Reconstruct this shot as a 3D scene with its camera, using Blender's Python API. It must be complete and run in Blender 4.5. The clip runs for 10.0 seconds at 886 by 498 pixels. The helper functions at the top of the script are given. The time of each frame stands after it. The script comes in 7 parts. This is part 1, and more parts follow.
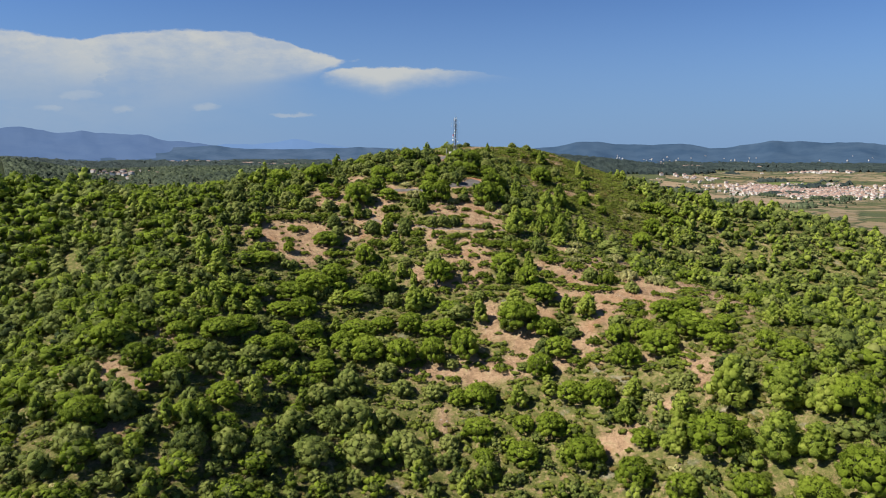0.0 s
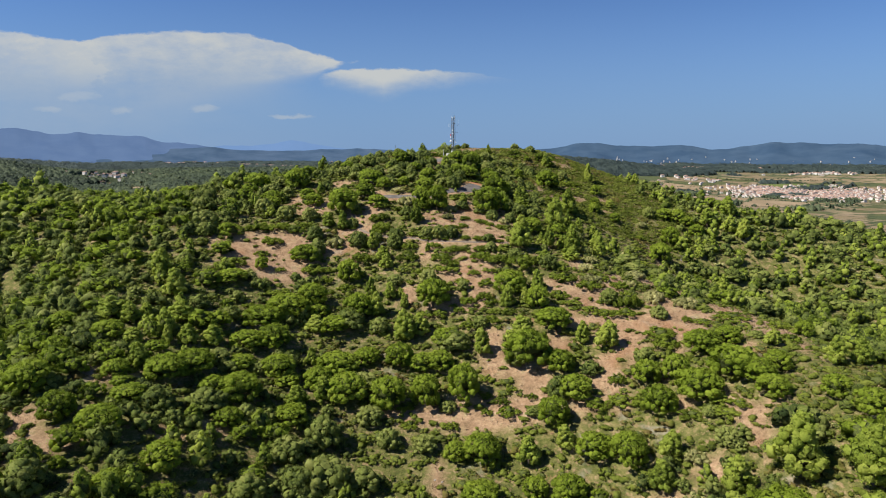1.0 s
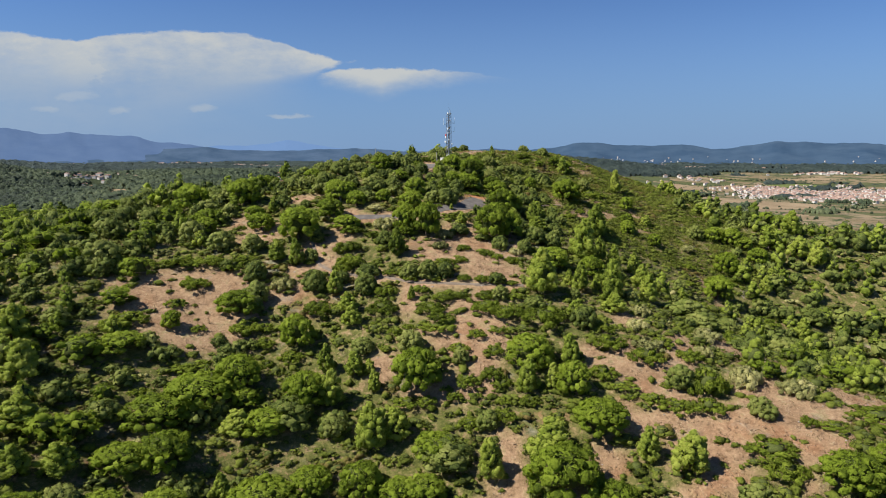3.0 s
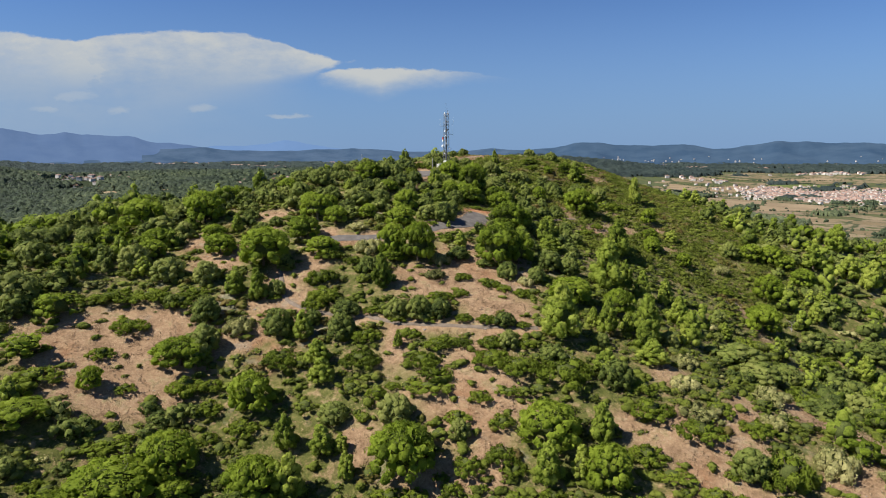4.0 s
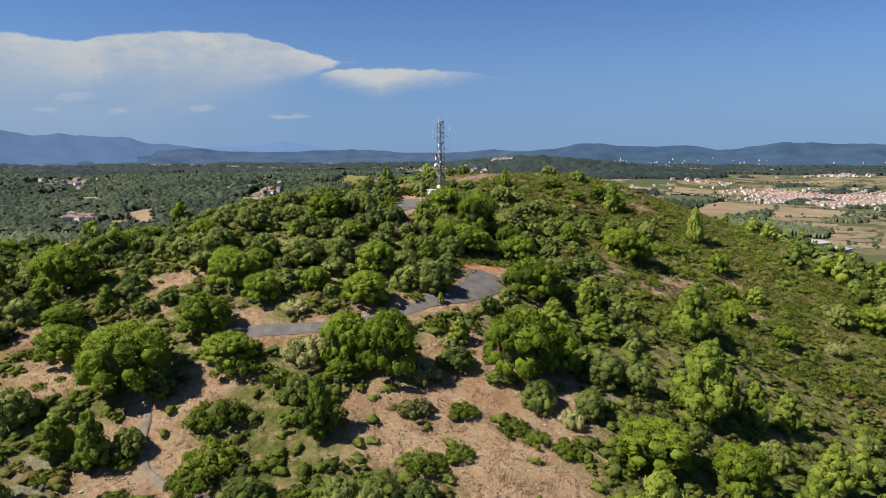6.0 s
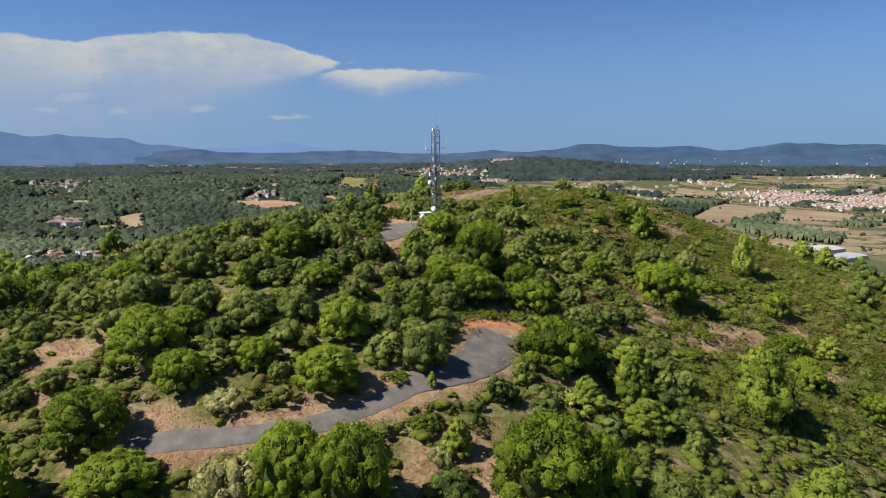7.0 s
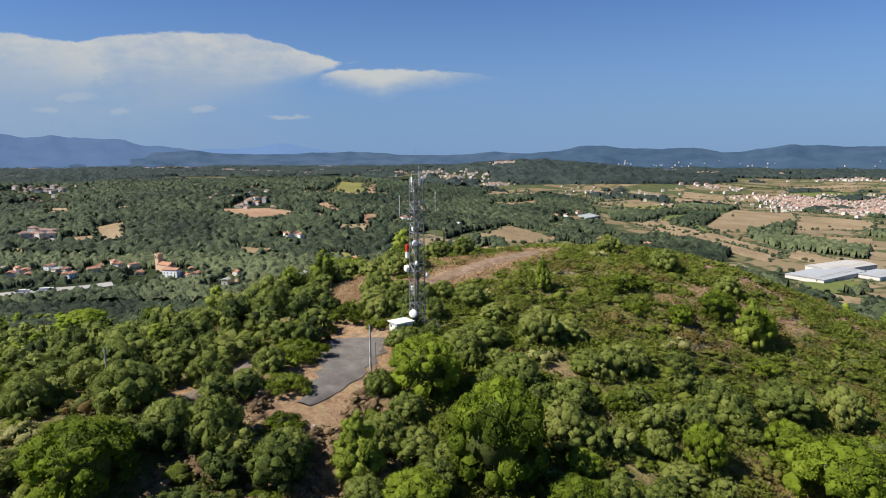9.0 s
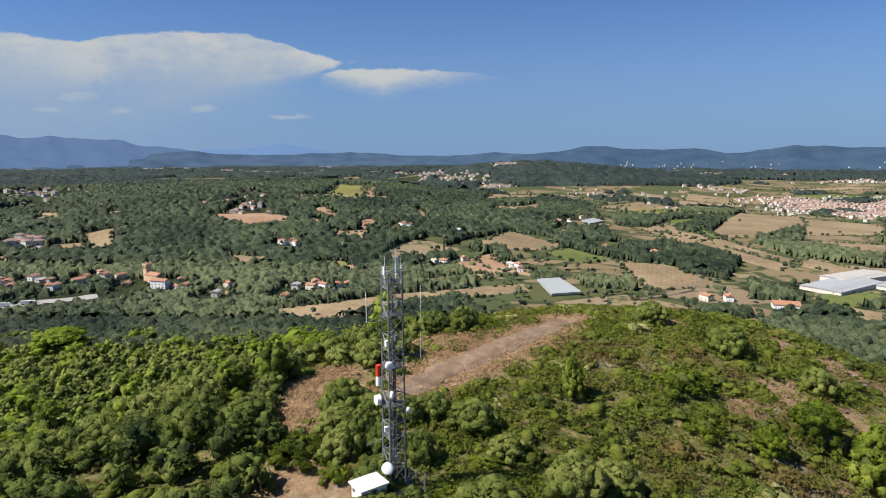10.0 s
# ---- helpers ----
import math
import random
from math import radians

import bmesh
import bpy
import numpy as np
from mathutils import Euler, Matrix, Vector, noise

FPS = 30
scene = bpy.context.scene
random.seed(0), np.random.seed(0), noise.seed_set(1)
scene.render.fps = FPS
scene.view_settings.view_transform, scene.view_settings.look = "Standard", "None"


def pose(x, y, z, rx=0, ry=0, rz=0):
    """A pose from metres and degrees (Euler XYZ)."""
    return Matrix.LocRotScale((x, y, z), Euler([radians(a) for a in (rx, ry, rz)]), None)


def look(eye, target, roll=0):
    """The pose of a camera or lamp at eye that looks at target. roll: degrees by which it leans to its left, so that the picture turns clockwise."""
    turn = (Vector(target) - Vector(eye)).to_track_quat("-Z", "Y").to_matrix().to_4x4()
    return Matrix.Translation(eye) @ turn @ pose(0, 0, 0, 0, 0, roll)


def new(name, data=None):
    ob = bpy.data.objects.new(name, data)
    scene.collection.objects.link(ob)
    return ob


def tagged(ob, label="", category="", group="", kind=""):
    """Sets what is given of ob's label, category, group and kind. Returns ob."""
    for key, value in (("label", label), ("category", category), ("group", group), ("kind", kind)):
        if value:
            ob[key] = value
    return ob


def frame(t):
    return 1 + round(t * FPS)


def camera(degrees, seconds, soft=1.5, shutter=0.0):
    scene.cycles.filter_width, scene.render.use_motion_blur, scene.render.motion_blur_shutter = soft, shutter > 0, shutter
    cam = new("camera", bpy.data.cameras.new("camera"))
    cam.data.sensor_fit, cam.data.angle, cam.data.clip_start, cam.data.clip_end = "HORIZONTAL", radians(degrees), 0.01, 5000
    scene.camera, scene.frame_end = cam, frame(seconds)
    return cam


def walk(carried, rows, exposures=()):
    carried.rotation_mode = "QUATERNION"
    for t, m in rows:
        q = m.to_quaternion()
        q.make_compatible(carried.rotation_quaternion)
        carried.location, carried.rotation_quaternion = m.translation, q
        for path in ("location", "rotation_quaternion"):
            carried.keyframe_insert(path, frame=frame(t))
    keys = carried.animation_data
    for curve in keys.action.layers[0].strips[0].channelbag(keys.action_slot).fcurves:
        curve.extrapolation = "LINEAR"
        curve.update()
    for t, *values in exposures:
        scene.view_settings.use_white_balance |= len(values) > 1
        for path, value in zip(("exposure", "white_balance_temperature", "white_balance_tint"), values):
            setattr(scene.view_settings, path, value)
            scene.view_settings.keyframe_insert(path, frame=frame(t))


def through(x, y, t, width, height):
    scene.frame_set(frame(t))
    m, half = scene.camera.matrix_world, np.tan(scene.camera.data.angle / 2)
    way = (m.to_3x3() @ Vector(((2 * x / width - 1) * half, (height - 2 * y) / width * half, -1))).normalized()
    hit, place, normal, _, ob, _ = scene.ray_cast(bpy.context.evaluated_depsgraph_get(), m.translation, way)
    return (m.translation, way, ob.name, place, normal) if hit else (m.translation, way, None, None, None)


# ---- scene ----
cam = camera(72.0, 10.0, 1.05)
METRES, EYE, TILT, LEAN, TURN, DEPTH = 195.0, 0.0, -9.0, 0.0, 0.0, 1.6345
ROWS = [
    (0.0, 0.0, 0.0, 0.0, -0.0, -0.0, -0.0),
    (0.5, 0.003, 0.0452, 0.0121, -0.04, 0.08, 0.0),
    (1.0, 0.0057, 0.092, 0.0247, -0.1, 0.13, 0.03),
    (1.5, 0.0085, 0.1395, 0.038, -0.14, 0.14, 0.05),
    (2.0, 0.0114, 0.1872, 0.0525, -0.18, 0.15, 0.1),
    (2.5, 0.0141, 0.2347, 0.0679, -0.23, 0.12, 0.09),
    (4.0, 0.0229, 0.3758, 0.1196, -0.31, 0.07, 0.18),
    (4.5, 0.0256, 0.4226, 0.1391, -0.32, 0.1, 0.16),
    (5.0, 0.0285, 0.4692, 0.1589, -0.3, 0.1, 0.16),
    (5.5, 0.0314, 0.5158, 0.1784, -0.3, 0.09, 0.17),
    (7.0, 0.0406, 0.6533, 0.2385, -0.3, 0.12, 0.22),
    (7.5, 0.0434, 0.6982, 0.2591, -0.29, 0.16, 0.22),
    (8.0, 0.0464, 0.7431, 0.2797, -0.28, 0.17, 0.2),
    (8.5, 0.049, 0.7875, 0.3023, -0.26, 0.16, 0.2),
    (9.0, 0.0522, 0.831, 0.3293, -0.24, 0.15, 0.16),
    (9.5, 0.0554, 0.8739, 0.357, -0.2, 0.12, 0.15),
    (10.0, 0.058, 0.9163, 0.3851, -0.17, 0.12, 0.14),
]
walk(cam, [(t, pose(0, 0, EYE, TILT, LEAN, TURN) @ pose(METRES * x, METRES * DEPTH * y, METRES * z, 90 + pitch, roll, yaw)) for t, x, y, z, yaw, pitch, roll in ROWS], [(0.0, 0.95)])

# ---- light: clear summer sky with a distant anvil cloud, sun high on the left ----
SUN_ELEVATION, SUN_FROM = 49.0, Vector((-1.0, -0.28, 0.0))


class Nodes:
    """Short hand for shader nodes: each call adds a node, links or sets its inputs and gives the output back."""

    def __init__(self, tree):
        self.tree = tree
        tree.nodes.clear()

    def add(self, kind, out=0, props=None, **inputs):
        node = self.tree.nodes.new(kind)
        for key, value in (props or {}).items():
            setattr(node, key, value)
        for key, value in inputs.items():
            socket = node.inputs[int(key[1:])] if key[0] == "i" and key[1:].isdigit() else node.inputs[key.replace("_", " ")]
            self.put(socket, value)
        return node.outputs[out] if len(node.outputs) else None

    def put(self, socket, value):
        if isinstance(value, bpy.types.NodeSocket):
            self.tree.links.new(value, socket)
        else:
            socket.default_value = value

    def math(self, op, a, b=0.0, clamp=False):
        return self.add("ShaderNodeMath", props={"operation": op, "use_clamp": clamp}, i0=a, i1=b)

    def step(self, value, lo, hi, to_lo=0.0, to_hi=1.0):
        return self.add("ShaderNodeMapRange", props={"interpolation_type": "SMOOTHSTEP"}, i0=value, i1=lo, i2=hi, i3=to_lo, i4=to_hi)

    def mix(self, factor, a, b):
        return self.add("ShaderNodeMix", out=2, props={"data_type": "RGBA"}, i0=factor, i6=a, i7=b)

    def noise(self, vector, scale, detail=4.0, rough=0.55):
        return self.add("ShaderNodeTexNoise", Vector=vector, Scale=scale, Detail=detail, Roughness=rough)

    def ramp(self, value, stops, mode="LINEAR"):
        node = self.tree.nodes.new("ShaderNodeValToRGB")
        node.color_ramp.interpolation = mode
        while len(node.color_ramp.elements) < len(stops):
            node.color_ramp.elements.new(0.5)
        for element, (place, colour) in zip(node.color_ramp.elements, stops):
            element.position = place
            element.color = (*colour, 1.0) if len(colour) == 3 else colour
        self.put(node.inputs[0], value)
        return node.outputs[0]


def make_world():
    world = bpy.data.worlds.new("summer_sky")
    world.use_nodes = True
    scene.world = world
    n = Nodes(world.node_tree)
    sky = n.add("ShaderNodeTexSky", props={
        "sky_type": "NISHITA", "sun_disc": False, "sun_elevation": radians(SUN_ELEVATION),
        "sun_rotation": math.atan2(SUN_FROM.x, SUN_FROM.y), "altitude": 200.0, "air_density": 1.0, "dust_density": 0.25, "ozone_density": 4.0})
    place = n.add("ShaderNodeTexCoord", out=0)
    split = world.node_tree.nodes.new("ShaderNodeSeparateXYZ")
    n.put(split.inputs[0], place)
    ahead = n.math("MAXIMUM", split.outputs[1], 0.02)
    u = n.math("DIVIDE", split.outputs[0], ahead)
    v = n.math("DIVIDE", split.outputs[2], ahead)
    flat = n.add("ShaderNodeCombineXYZ", i0=u, i1=n.math("MULTIPLY", v, 2.2))
    big = n.math("SUBTRACT", n.noise(flat, 7.5, 8.0, 0.62), 0.5)
    fine = n.math("SUBTRACT", n.noise(flat, 34.0, 7.0, 0.65), 0.5)
    vv = n.math("ADD", v, n.math("ADD", n.math("MULTIPLY", big, 0.018), n.math("MULTIPLY", fine, 0.013)))
    uu = n.math("ADD", u, n.math("MULTIPLY", fine, 0.05))
    # the anvil's upper edge and the wisp's edges along u, from -0.8 to 0.2
    along = n.math("ADD", u, 0.8)

    def edge(stops):
        return n.ramp(along, [(p, (h, h, h)) for p, h in stops])
    top = edge(((0.0, 0.196), (0.14, 0.190), (0.196, 0.180), (0.24, 0.180), (0.296, 0.188), (0.407, 0.193), (0.496, 0.187), (0.552, 0.173), (0.646, 0.147)))
    below = n.math("SUBTRACT", top, vv)
    body = n.math("MULTIPLY", n.step(below, 0.0, 0.005), n.step(v, 0.03, 0.15, 0.45, 1.0))
    lean = n.math("SUBTRACT", n.math("MAXIMUM", n.math("ADD", -0.147, n.math("MULTIPLY", n.math("SUBTRACT", v, 0.142), 2.6)), -0.235), uu)
    soft = n.math("ADD", 0.022, n.math("MULTIPLY", n.math("MAXIMUM", n.math("SUBTRACT", 0.132, v), 0.0), 4.5))
    anvil = n.math("MULTIPLY", body, n.step(n.math("DIVIDE", lean, soft), -0.3, 1.0))
    anvil = n.math("MULTIPLY", anvil, n.step(big, -0.30, 0.12, 0.6, 1.0))
    # the nearer, creamier lobe ends in a bright rim
    rim_at = n.math("SUBTRACT", n.math("ADD", uu, n.math("MULTIPLY", n.math("SUBTRACT", v, 0.18), 0.35)), n.math("MULTIPLY", n.math("ADD", big, fine), 0.2))
    rim = n.math("MULTIPLY", n.step(rim_at, -0.80, -0.575, 0.25, 0.8), n.step(rim_at, -0.572, -0.53, 1.0, 0.0))
    wisp = n.math("MULTIPLY", n.step(n.math("SUBTRACT", edge(((0.60, 0.126), (0.64, 0.135), (0.74, 0.134), (0.85, 0.128), (0.94, 0.114))), vv), 0.0, 0.004),
                  n.step(n.math("SUBTRACT", vv, edge(((0.60, 0.108), (0.707, 0.083), (0.763, 0.099), (0.85, 0.110), (0.94, 0.112)))), -0.006, 0.034))
    wisp = n.math("MULTIPLY", wisp, n.math("MULTIPLY", n.step(uu, -0.205, -0.165), n.step(u, -0.02, 0.14, 1.0, 0.1)))
    puff = 0.0
    for cu, cv, ru, rv in ((-0.580, 0.090, 0.036, 0.009), (-0.629, 0.071, 0.026, 0.006), (-0.512, 0.068, 0.022, 0.006), (-0.382, 0.072, 0.028, 0.008), (-0.245, 0.059, 0.04, 0.004)):
        du = n.math("DIVIDE", n.math("SUBTRACT", uu, cu), ru)
        dv = n.math("DIVIDE", n.math("SUBTRACT", vv, cv), rv)
        far_off = n.math("ADD", n.math("MULTIPLY", du, du), n.math("MULTIPLY", dv, dv))
        puff = n.math("MAXIMUM", puff, n.step(far_off, 0.0, 1.6, 0.62, 0.0))
    haze = n.step(v, -0.02, 0.30, 0.9, 0.0)
    cover = n.math("MAXIMUM", n.math("MAXIMUM", anvil, wisp), puff, True)
    cover = n.math("MULTIPLY", cover, 0.92)
    lit = n.math("MULTIPLY", n.step(below, 0.0, 0.095, 1.0, 0.22), n.step(n.math("ADD", big, n.math("MULTIPLY", fine, 0.6)), -0.3, 0.22, 0.55, 1.0))
    lit = n.math("MAXIMUM", lit, n.math("MAXIMUM", n.math("MULTIPLY", rim, n.step(v, 0.06, 0.16)), n.math("MULTIPLY", n.math("MAXIMUM", wisp, puff), 0.9)), True)
    glow = n.mix(lit, (3.0, 4.1, 5.7, 1), (6.3, 6.35, 6.0, 1))
    tint = n.add("ShaderNodeMix", out=2, props={"data_type": "RGBA", "blend_type": "MULTIPLY"}, i0=1.0, i6=sky, i7=(0.58, 0.76, 1.06, 1))
    clear = n.mix(haze, tint, (2.02, 3.42, 5.85, 1))
    colour = n.mix(cover, clear, glow)
    back = n.add("ShaderNodeBackground", Color=colour, Strength=0.05)
    n.add("ShaderNodeOutputWorld", Surface=back)


make_world()
sun = new("sun", bpy.data.lights.new("sun", "SUN"))
sun.data.energy, sun.data.angle, sun.data.color = 4.8, radians(0.53), (1.0, 0.95, 0.87)
sun.matrix_world = look(SUN_FROM.normalized() * math.cos(radians(SUN_ELEVATION)) * 500 + Vector((0, 0, 500 * math.sin(radians(SUN_ELEVATION)))), (0, 0, 0))


# ---- materials ----
def material(name, build):
    mat = bpy.data.materials.new(name)
    mat.use_nodes = True
    n = Nodes(mat.node_tree)
    n.add("ShaderNodeOutputMaterial", Surface=build(n))
    return mat


def world_place(n):
    return n.add("ShaderNodeNewGeometry", out=0)


def bump(n, height, strength=0.5, distance=0.1):
    return n.add("ShaderNodeBump", Strength=strength, Distance=distance, Height=height)


def shader(n, colour, rough=0.8, metal=0.0, normal=None, spec=0.3):
    extra = {"Normal": normal} if normal is not None else {}
    return n.add("ShaderNodeBsdfPrincipled", Base_Color=colour, Roughness=rough, Metallic=metal, Specular_IOR_Level=spec, **extra)


def leaf_material(name, dark, mid, light, through=0.25, cell=0.16, grain=4.2, broad=0.0, drift=None):
    """Foliage: tone per leaf clump, per tree and in soft patches; some light passes through."""
    def build(n):
        at = world_place(n)
        island = n.add("ShaderNodeNewGeometry", out=8)
        tree = n.math("ADD", 0.5, n.math("MULTIPLY", n.add("ShaderNodeAttribute", out=2, props={"attribute_name": "tone"}), 1.5))
        patch = n.noise(at, cell, 3.0)
        cells = n.add("ShaderNodeTexVoronoi", out=1, Vector=at, Scale=cell * 1.2)
        cell_tone = n.add("ShaderNodeSeparateColor", i0=cells)
        fine = n.noise(at, grain, 5.0, 0.78)
        patch = n.math("ADD", n.math("MULTIPLY", patch, 0.45), n.math("MULTIPLY", n.step(fine, 0.3, 0.7), 0.8))
        tone = n.math("ADD", n.math("MULTIPLY", island, 0.30), n.math("ADD", n.math("MULTIPLY", patch, 0.42), n.math("ADD", n.math("MULTIPLY", tree, 0.18), n.math("MULTIPLY", cell_tone, 0.30))))
        if broad:
            tone = n.math("ADD", tone, n.math("MULTIPLY", n.math("SUBTRACT", n.noise(at, 0.007, 3.0), 0.5), broad))
        colour = n.ramp(tone, ((0.28, dark), (0.60, mid), (0.96, light)))
        if drift:
            colour = n.mix(n.step(n.noise(at, 0.11, 5.0, 0.65), 0.54, 0.66, 0.0, 0.75), colour, (*drift, 1))
        solid = shader(n, colour, 0.7, normal=bump(n, fine, 1.0, 0.9 / grain), spec=0.12)
        thin = n.add("ShaderNodeBsdfTranslucent", Color=colour)
        return n.add("ShaderNodeMixShader", i0=through, i1=solid, i2=thin)
    return material(name, build)


PINE = leaf_material("stone_pine_needles", (0.050, 0.074, 0.008), (0.185, 0.248, 0.021), (0.257, 0.318, 0.036), 0.45)
ALEPPO = leaf_material("aleppo_pine_needles", (0.069, 0.098, 0.013), (0.240, 0.304, 0.040), (0.363, 0.403, 0.073), 0.45)
OAK = leaf_material("holm_oak_leaves", (0.029, 0.046, 0.013), (0.161, 0.199, 0.040), (0.263, 0.278, 0.076), 0.36)
SCRUB = leaf_material("scrub_leaves", (0.044, 0.062, 0.008), (0.159, 0.208, 0.020), (0.234, 0.279, 0.036), 0.45)
LOWSCRUB = leaf_material("low_scrub_leaves", (0.037, 0.049, 0.010), (0.158, 0.193, 0.027), (0.232, 0.260, 0.049), 0.45, drift=(0.215, 0.140, 0.058))
GREYBUSH = leaf_material("olive_grey_leaves", (0.063, 0.071, 0.020), (0.266, 0.265, 0.092), (0.483, 0.439, 0.188), 0.35)
DRYBUSH = leaf_material("dry_brown_twigs", (0.105, 0.068, 0.038), (0.190, 0.130, 0.070), (0.290, 0.210, 0.115), 0.2)
GOLD = leaf_material("golden_dry_grass", (0.30, 0.195, 0.100), (0.42, 0.285, 0.155), (0.52, 0.385, 0.225), 0.3)
STRAW = leaf_material("dry_straw", (0.160, 0.100, 0.056), (0.310, 0.215, 0.128), (0.480, 0.370, 0.235), 0.3)
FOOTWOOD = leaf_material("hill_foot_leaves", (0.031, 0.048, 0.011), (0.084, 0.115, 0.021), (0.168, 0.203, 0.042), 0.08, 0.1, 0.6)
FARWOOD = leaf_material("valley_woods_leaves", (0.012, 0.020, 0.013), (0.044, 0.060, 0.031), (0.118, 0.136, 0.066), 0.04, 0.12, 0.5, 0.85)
# Far-plain foliage with distance haze mixed into its blue-grey base colours.
HAZEWOOD = leaf_material("hazed_distant_leaves", (0.013, 0.021, 0.021), (0.029, 0.042, 0.037), (0.052, 0.068, 0.056), 0.04, 0.03, 0.12, 0.5)


# Solid core of every crown, coloured dark to stand for shade between leaves.
def crown_shade(n):
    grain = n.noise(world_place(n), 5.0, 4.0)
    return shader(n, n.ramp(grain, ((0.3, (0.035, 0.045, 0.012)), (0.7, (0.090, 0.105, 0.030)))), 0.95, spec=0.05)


CROWN_SHADE = material("inner_crown_shade", crown_shade)


def bark(n):
    at = world_place(n)
    grain = n.noise(at, 9.0, 5.0)
    return shader(n, n.ramp(grain, ((0.3, (0.045, 0.03, 0.022)), (0.7, (0.19, 0.14, 0.11)))), 0.9, normal=bump(n, grain, 0.6, 0.05))


BARK = material("bark", bark)


def hillside(n):
    at = world_place(n)
    wide, mid, fine = n.noise(at, 0.05, 5.0, 0.6), n.noise(at, 0.32, 5.0, 0.65), n.noise(at, 1.5, 9.0, 0.82)
    dry = n.ramp(n.math("ADD", n.math("MULTIPLY", mid, 0.45), n.math("MULTIPLY", fine, 0.55)),
                 ((0.36, (0.120, 0.074, 0.040)), (0.45, (0.238, 0.152, 0.088)), (0.54, (0.330, 0.220, 0.130)), (0.63, (0.450, 0.335, 0.215))))
    earth = n.ramp(fine, ((0.3, (0.160, 0.060, 0.024)), (0.7, (0.300, 0.135, 0.060))))
    green = n.ramp(fine, ((0.3, (0.050, 0.075, 0.012)), (0.7, (0.130, 0.155, 0.034))))
    ground = n.mix(n.step(mid, 0.54, 0.68, 0.0, 0.4), dry, green)
    ground = n.mix(n.step(wide, 0.55, 0.7, 0.0, 0.55), ground, earth)
    cover = n.add("ShaderNodeAttribute", out=2, props={"attribute_name": "cover"})
    turf = n.ramp(n.math("ADD", n.math("MULTIPLY", fine, 0.6), n.math("MULTIPLY", mid, 0.4)), ((0.38, (0.036, 0.044, 0.011)), (0.47, (0.082, 0.090, 0.022)), (0.54, (0.132, 0.124, 0.040)), (0.63, (0.235, 0.180, 0.085))))
    ground = n.mix(n.math("MULTIPLY", cover, n.step(n.noise(at, 0.6, 5.0, 0.7), 0.36, 0.5, 0.35, 1.0)), ground, turf)
    grey = n.ramp(fine, ((0.35, (0.120, 0.105, 0.077)), (0.7, (0.360, 0.330, 0.258))))
    ground = n.mix(n.step(n.noise(at, 0.11, 4.0), 0.60, 0.70, 0.0, 0.55), ground, grey)
    return shader(n, ground, 0.95, normal=bump(n, n.math("ADD", fine, mid), 1.0, 0.35), spec=0.1)


HILLSIDE = material("dry_hillside", hillside)


def valley(n):
    """A patchwork of plots: stubble, meadow, vines and scrub."""
    at = world_place(n)
    bent = n.add("ShaderNodeVectorMath", props={"operation": "MULTIPLY_ADD"}, i0=n.add("ShaderNodeTexNoise", out=1, Vector=at, Scale=0.006, Detail=3.0), i1=(90.0, 90.0, 0.0), i2=at)
    plots = n.add("ShaderNodeTexVoronoi", out=1, Vector=n.add("ShaderNodeVectorMath", props={"operation": "MULTIPLY"}, i0=bent, i1=(0.7, 1.0, 0.0)), Scale=0.016)
    dice = n.add("ShaderNodeSeparateColor", i0=plots)
    mid, fine = n.noise(at, 0.03, 5.0, 0.65), n.noise(at, 0.2, 5.0, 0.7)
    plot = n.ramp(dice, ((0.0, (0.075, 0.080, 0.032)), (0.16, (0.200, 0.148, 0.088)), (0.30, (0.056, 0.068, 0.030)), (0.40, (0.235, 0.176, 0.110)), (0.58, (0.125, 0.110, 0.055)), (0.68, (0.180, 0.130, 0.075)), (0.84, (0.064, 0.078, 0.034)), (0.92, (0.21, 0.155, 0.10))), "CONSTANT")
    scrub = n.ramp(fine, ((0.35, (0.034, 0.049, 0.017)), (0.65, (0.083, 0.094, 0.034))))
    colour = n.mix(n.step(mid, 0.55, 0.64), plot, scrub)
    colour = n.mix(n.math("MULTIPLY", fine, 0.35), colour, (0.07, 0.075, 0.035, 1))
    rim = n.add("ShaderNodeTexVoronoi", props={"feature": "DISTANCE_TO_EDGE"}, Vector=n.add("ShaderNodeVectorMath", props={"operation": "MULTIPLY"}, i0=bent, i1=(0.7, 1.0, 0.0)), Scale=0.016)
    colour = n.mix(n.math("MULTIPLY", n.step(rim, 0.03, 0.07, 1.0, 0.0), n.step(mid, 0.4, 0.5, 0.0, 0.9)), colour, (0.035, 0.048, 0.020, 1))
    return shader(n, colour, 0.95, normal=bump(n, fine, 0.8, 2.0), spec=0.1)


# Ground under the valley woods, its colour darkened to match the trees' shade.
def shaded_wood_floor(n):
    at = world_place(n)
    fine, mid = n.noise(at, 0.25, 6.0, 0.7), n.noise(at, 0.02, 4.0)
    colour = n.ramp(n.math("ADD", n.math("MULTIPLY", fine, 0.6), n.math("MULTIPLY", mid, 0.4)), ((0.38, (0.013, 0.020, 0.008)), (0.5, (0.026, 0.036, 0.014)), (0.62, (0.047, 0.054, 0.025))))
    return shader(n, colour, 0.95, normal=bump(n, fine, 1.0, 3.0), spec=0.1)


VALLEY, SHADED_FLOOR = material("valley_floor", valley), material("shaded_wood_floor", shaded_wood_floor)

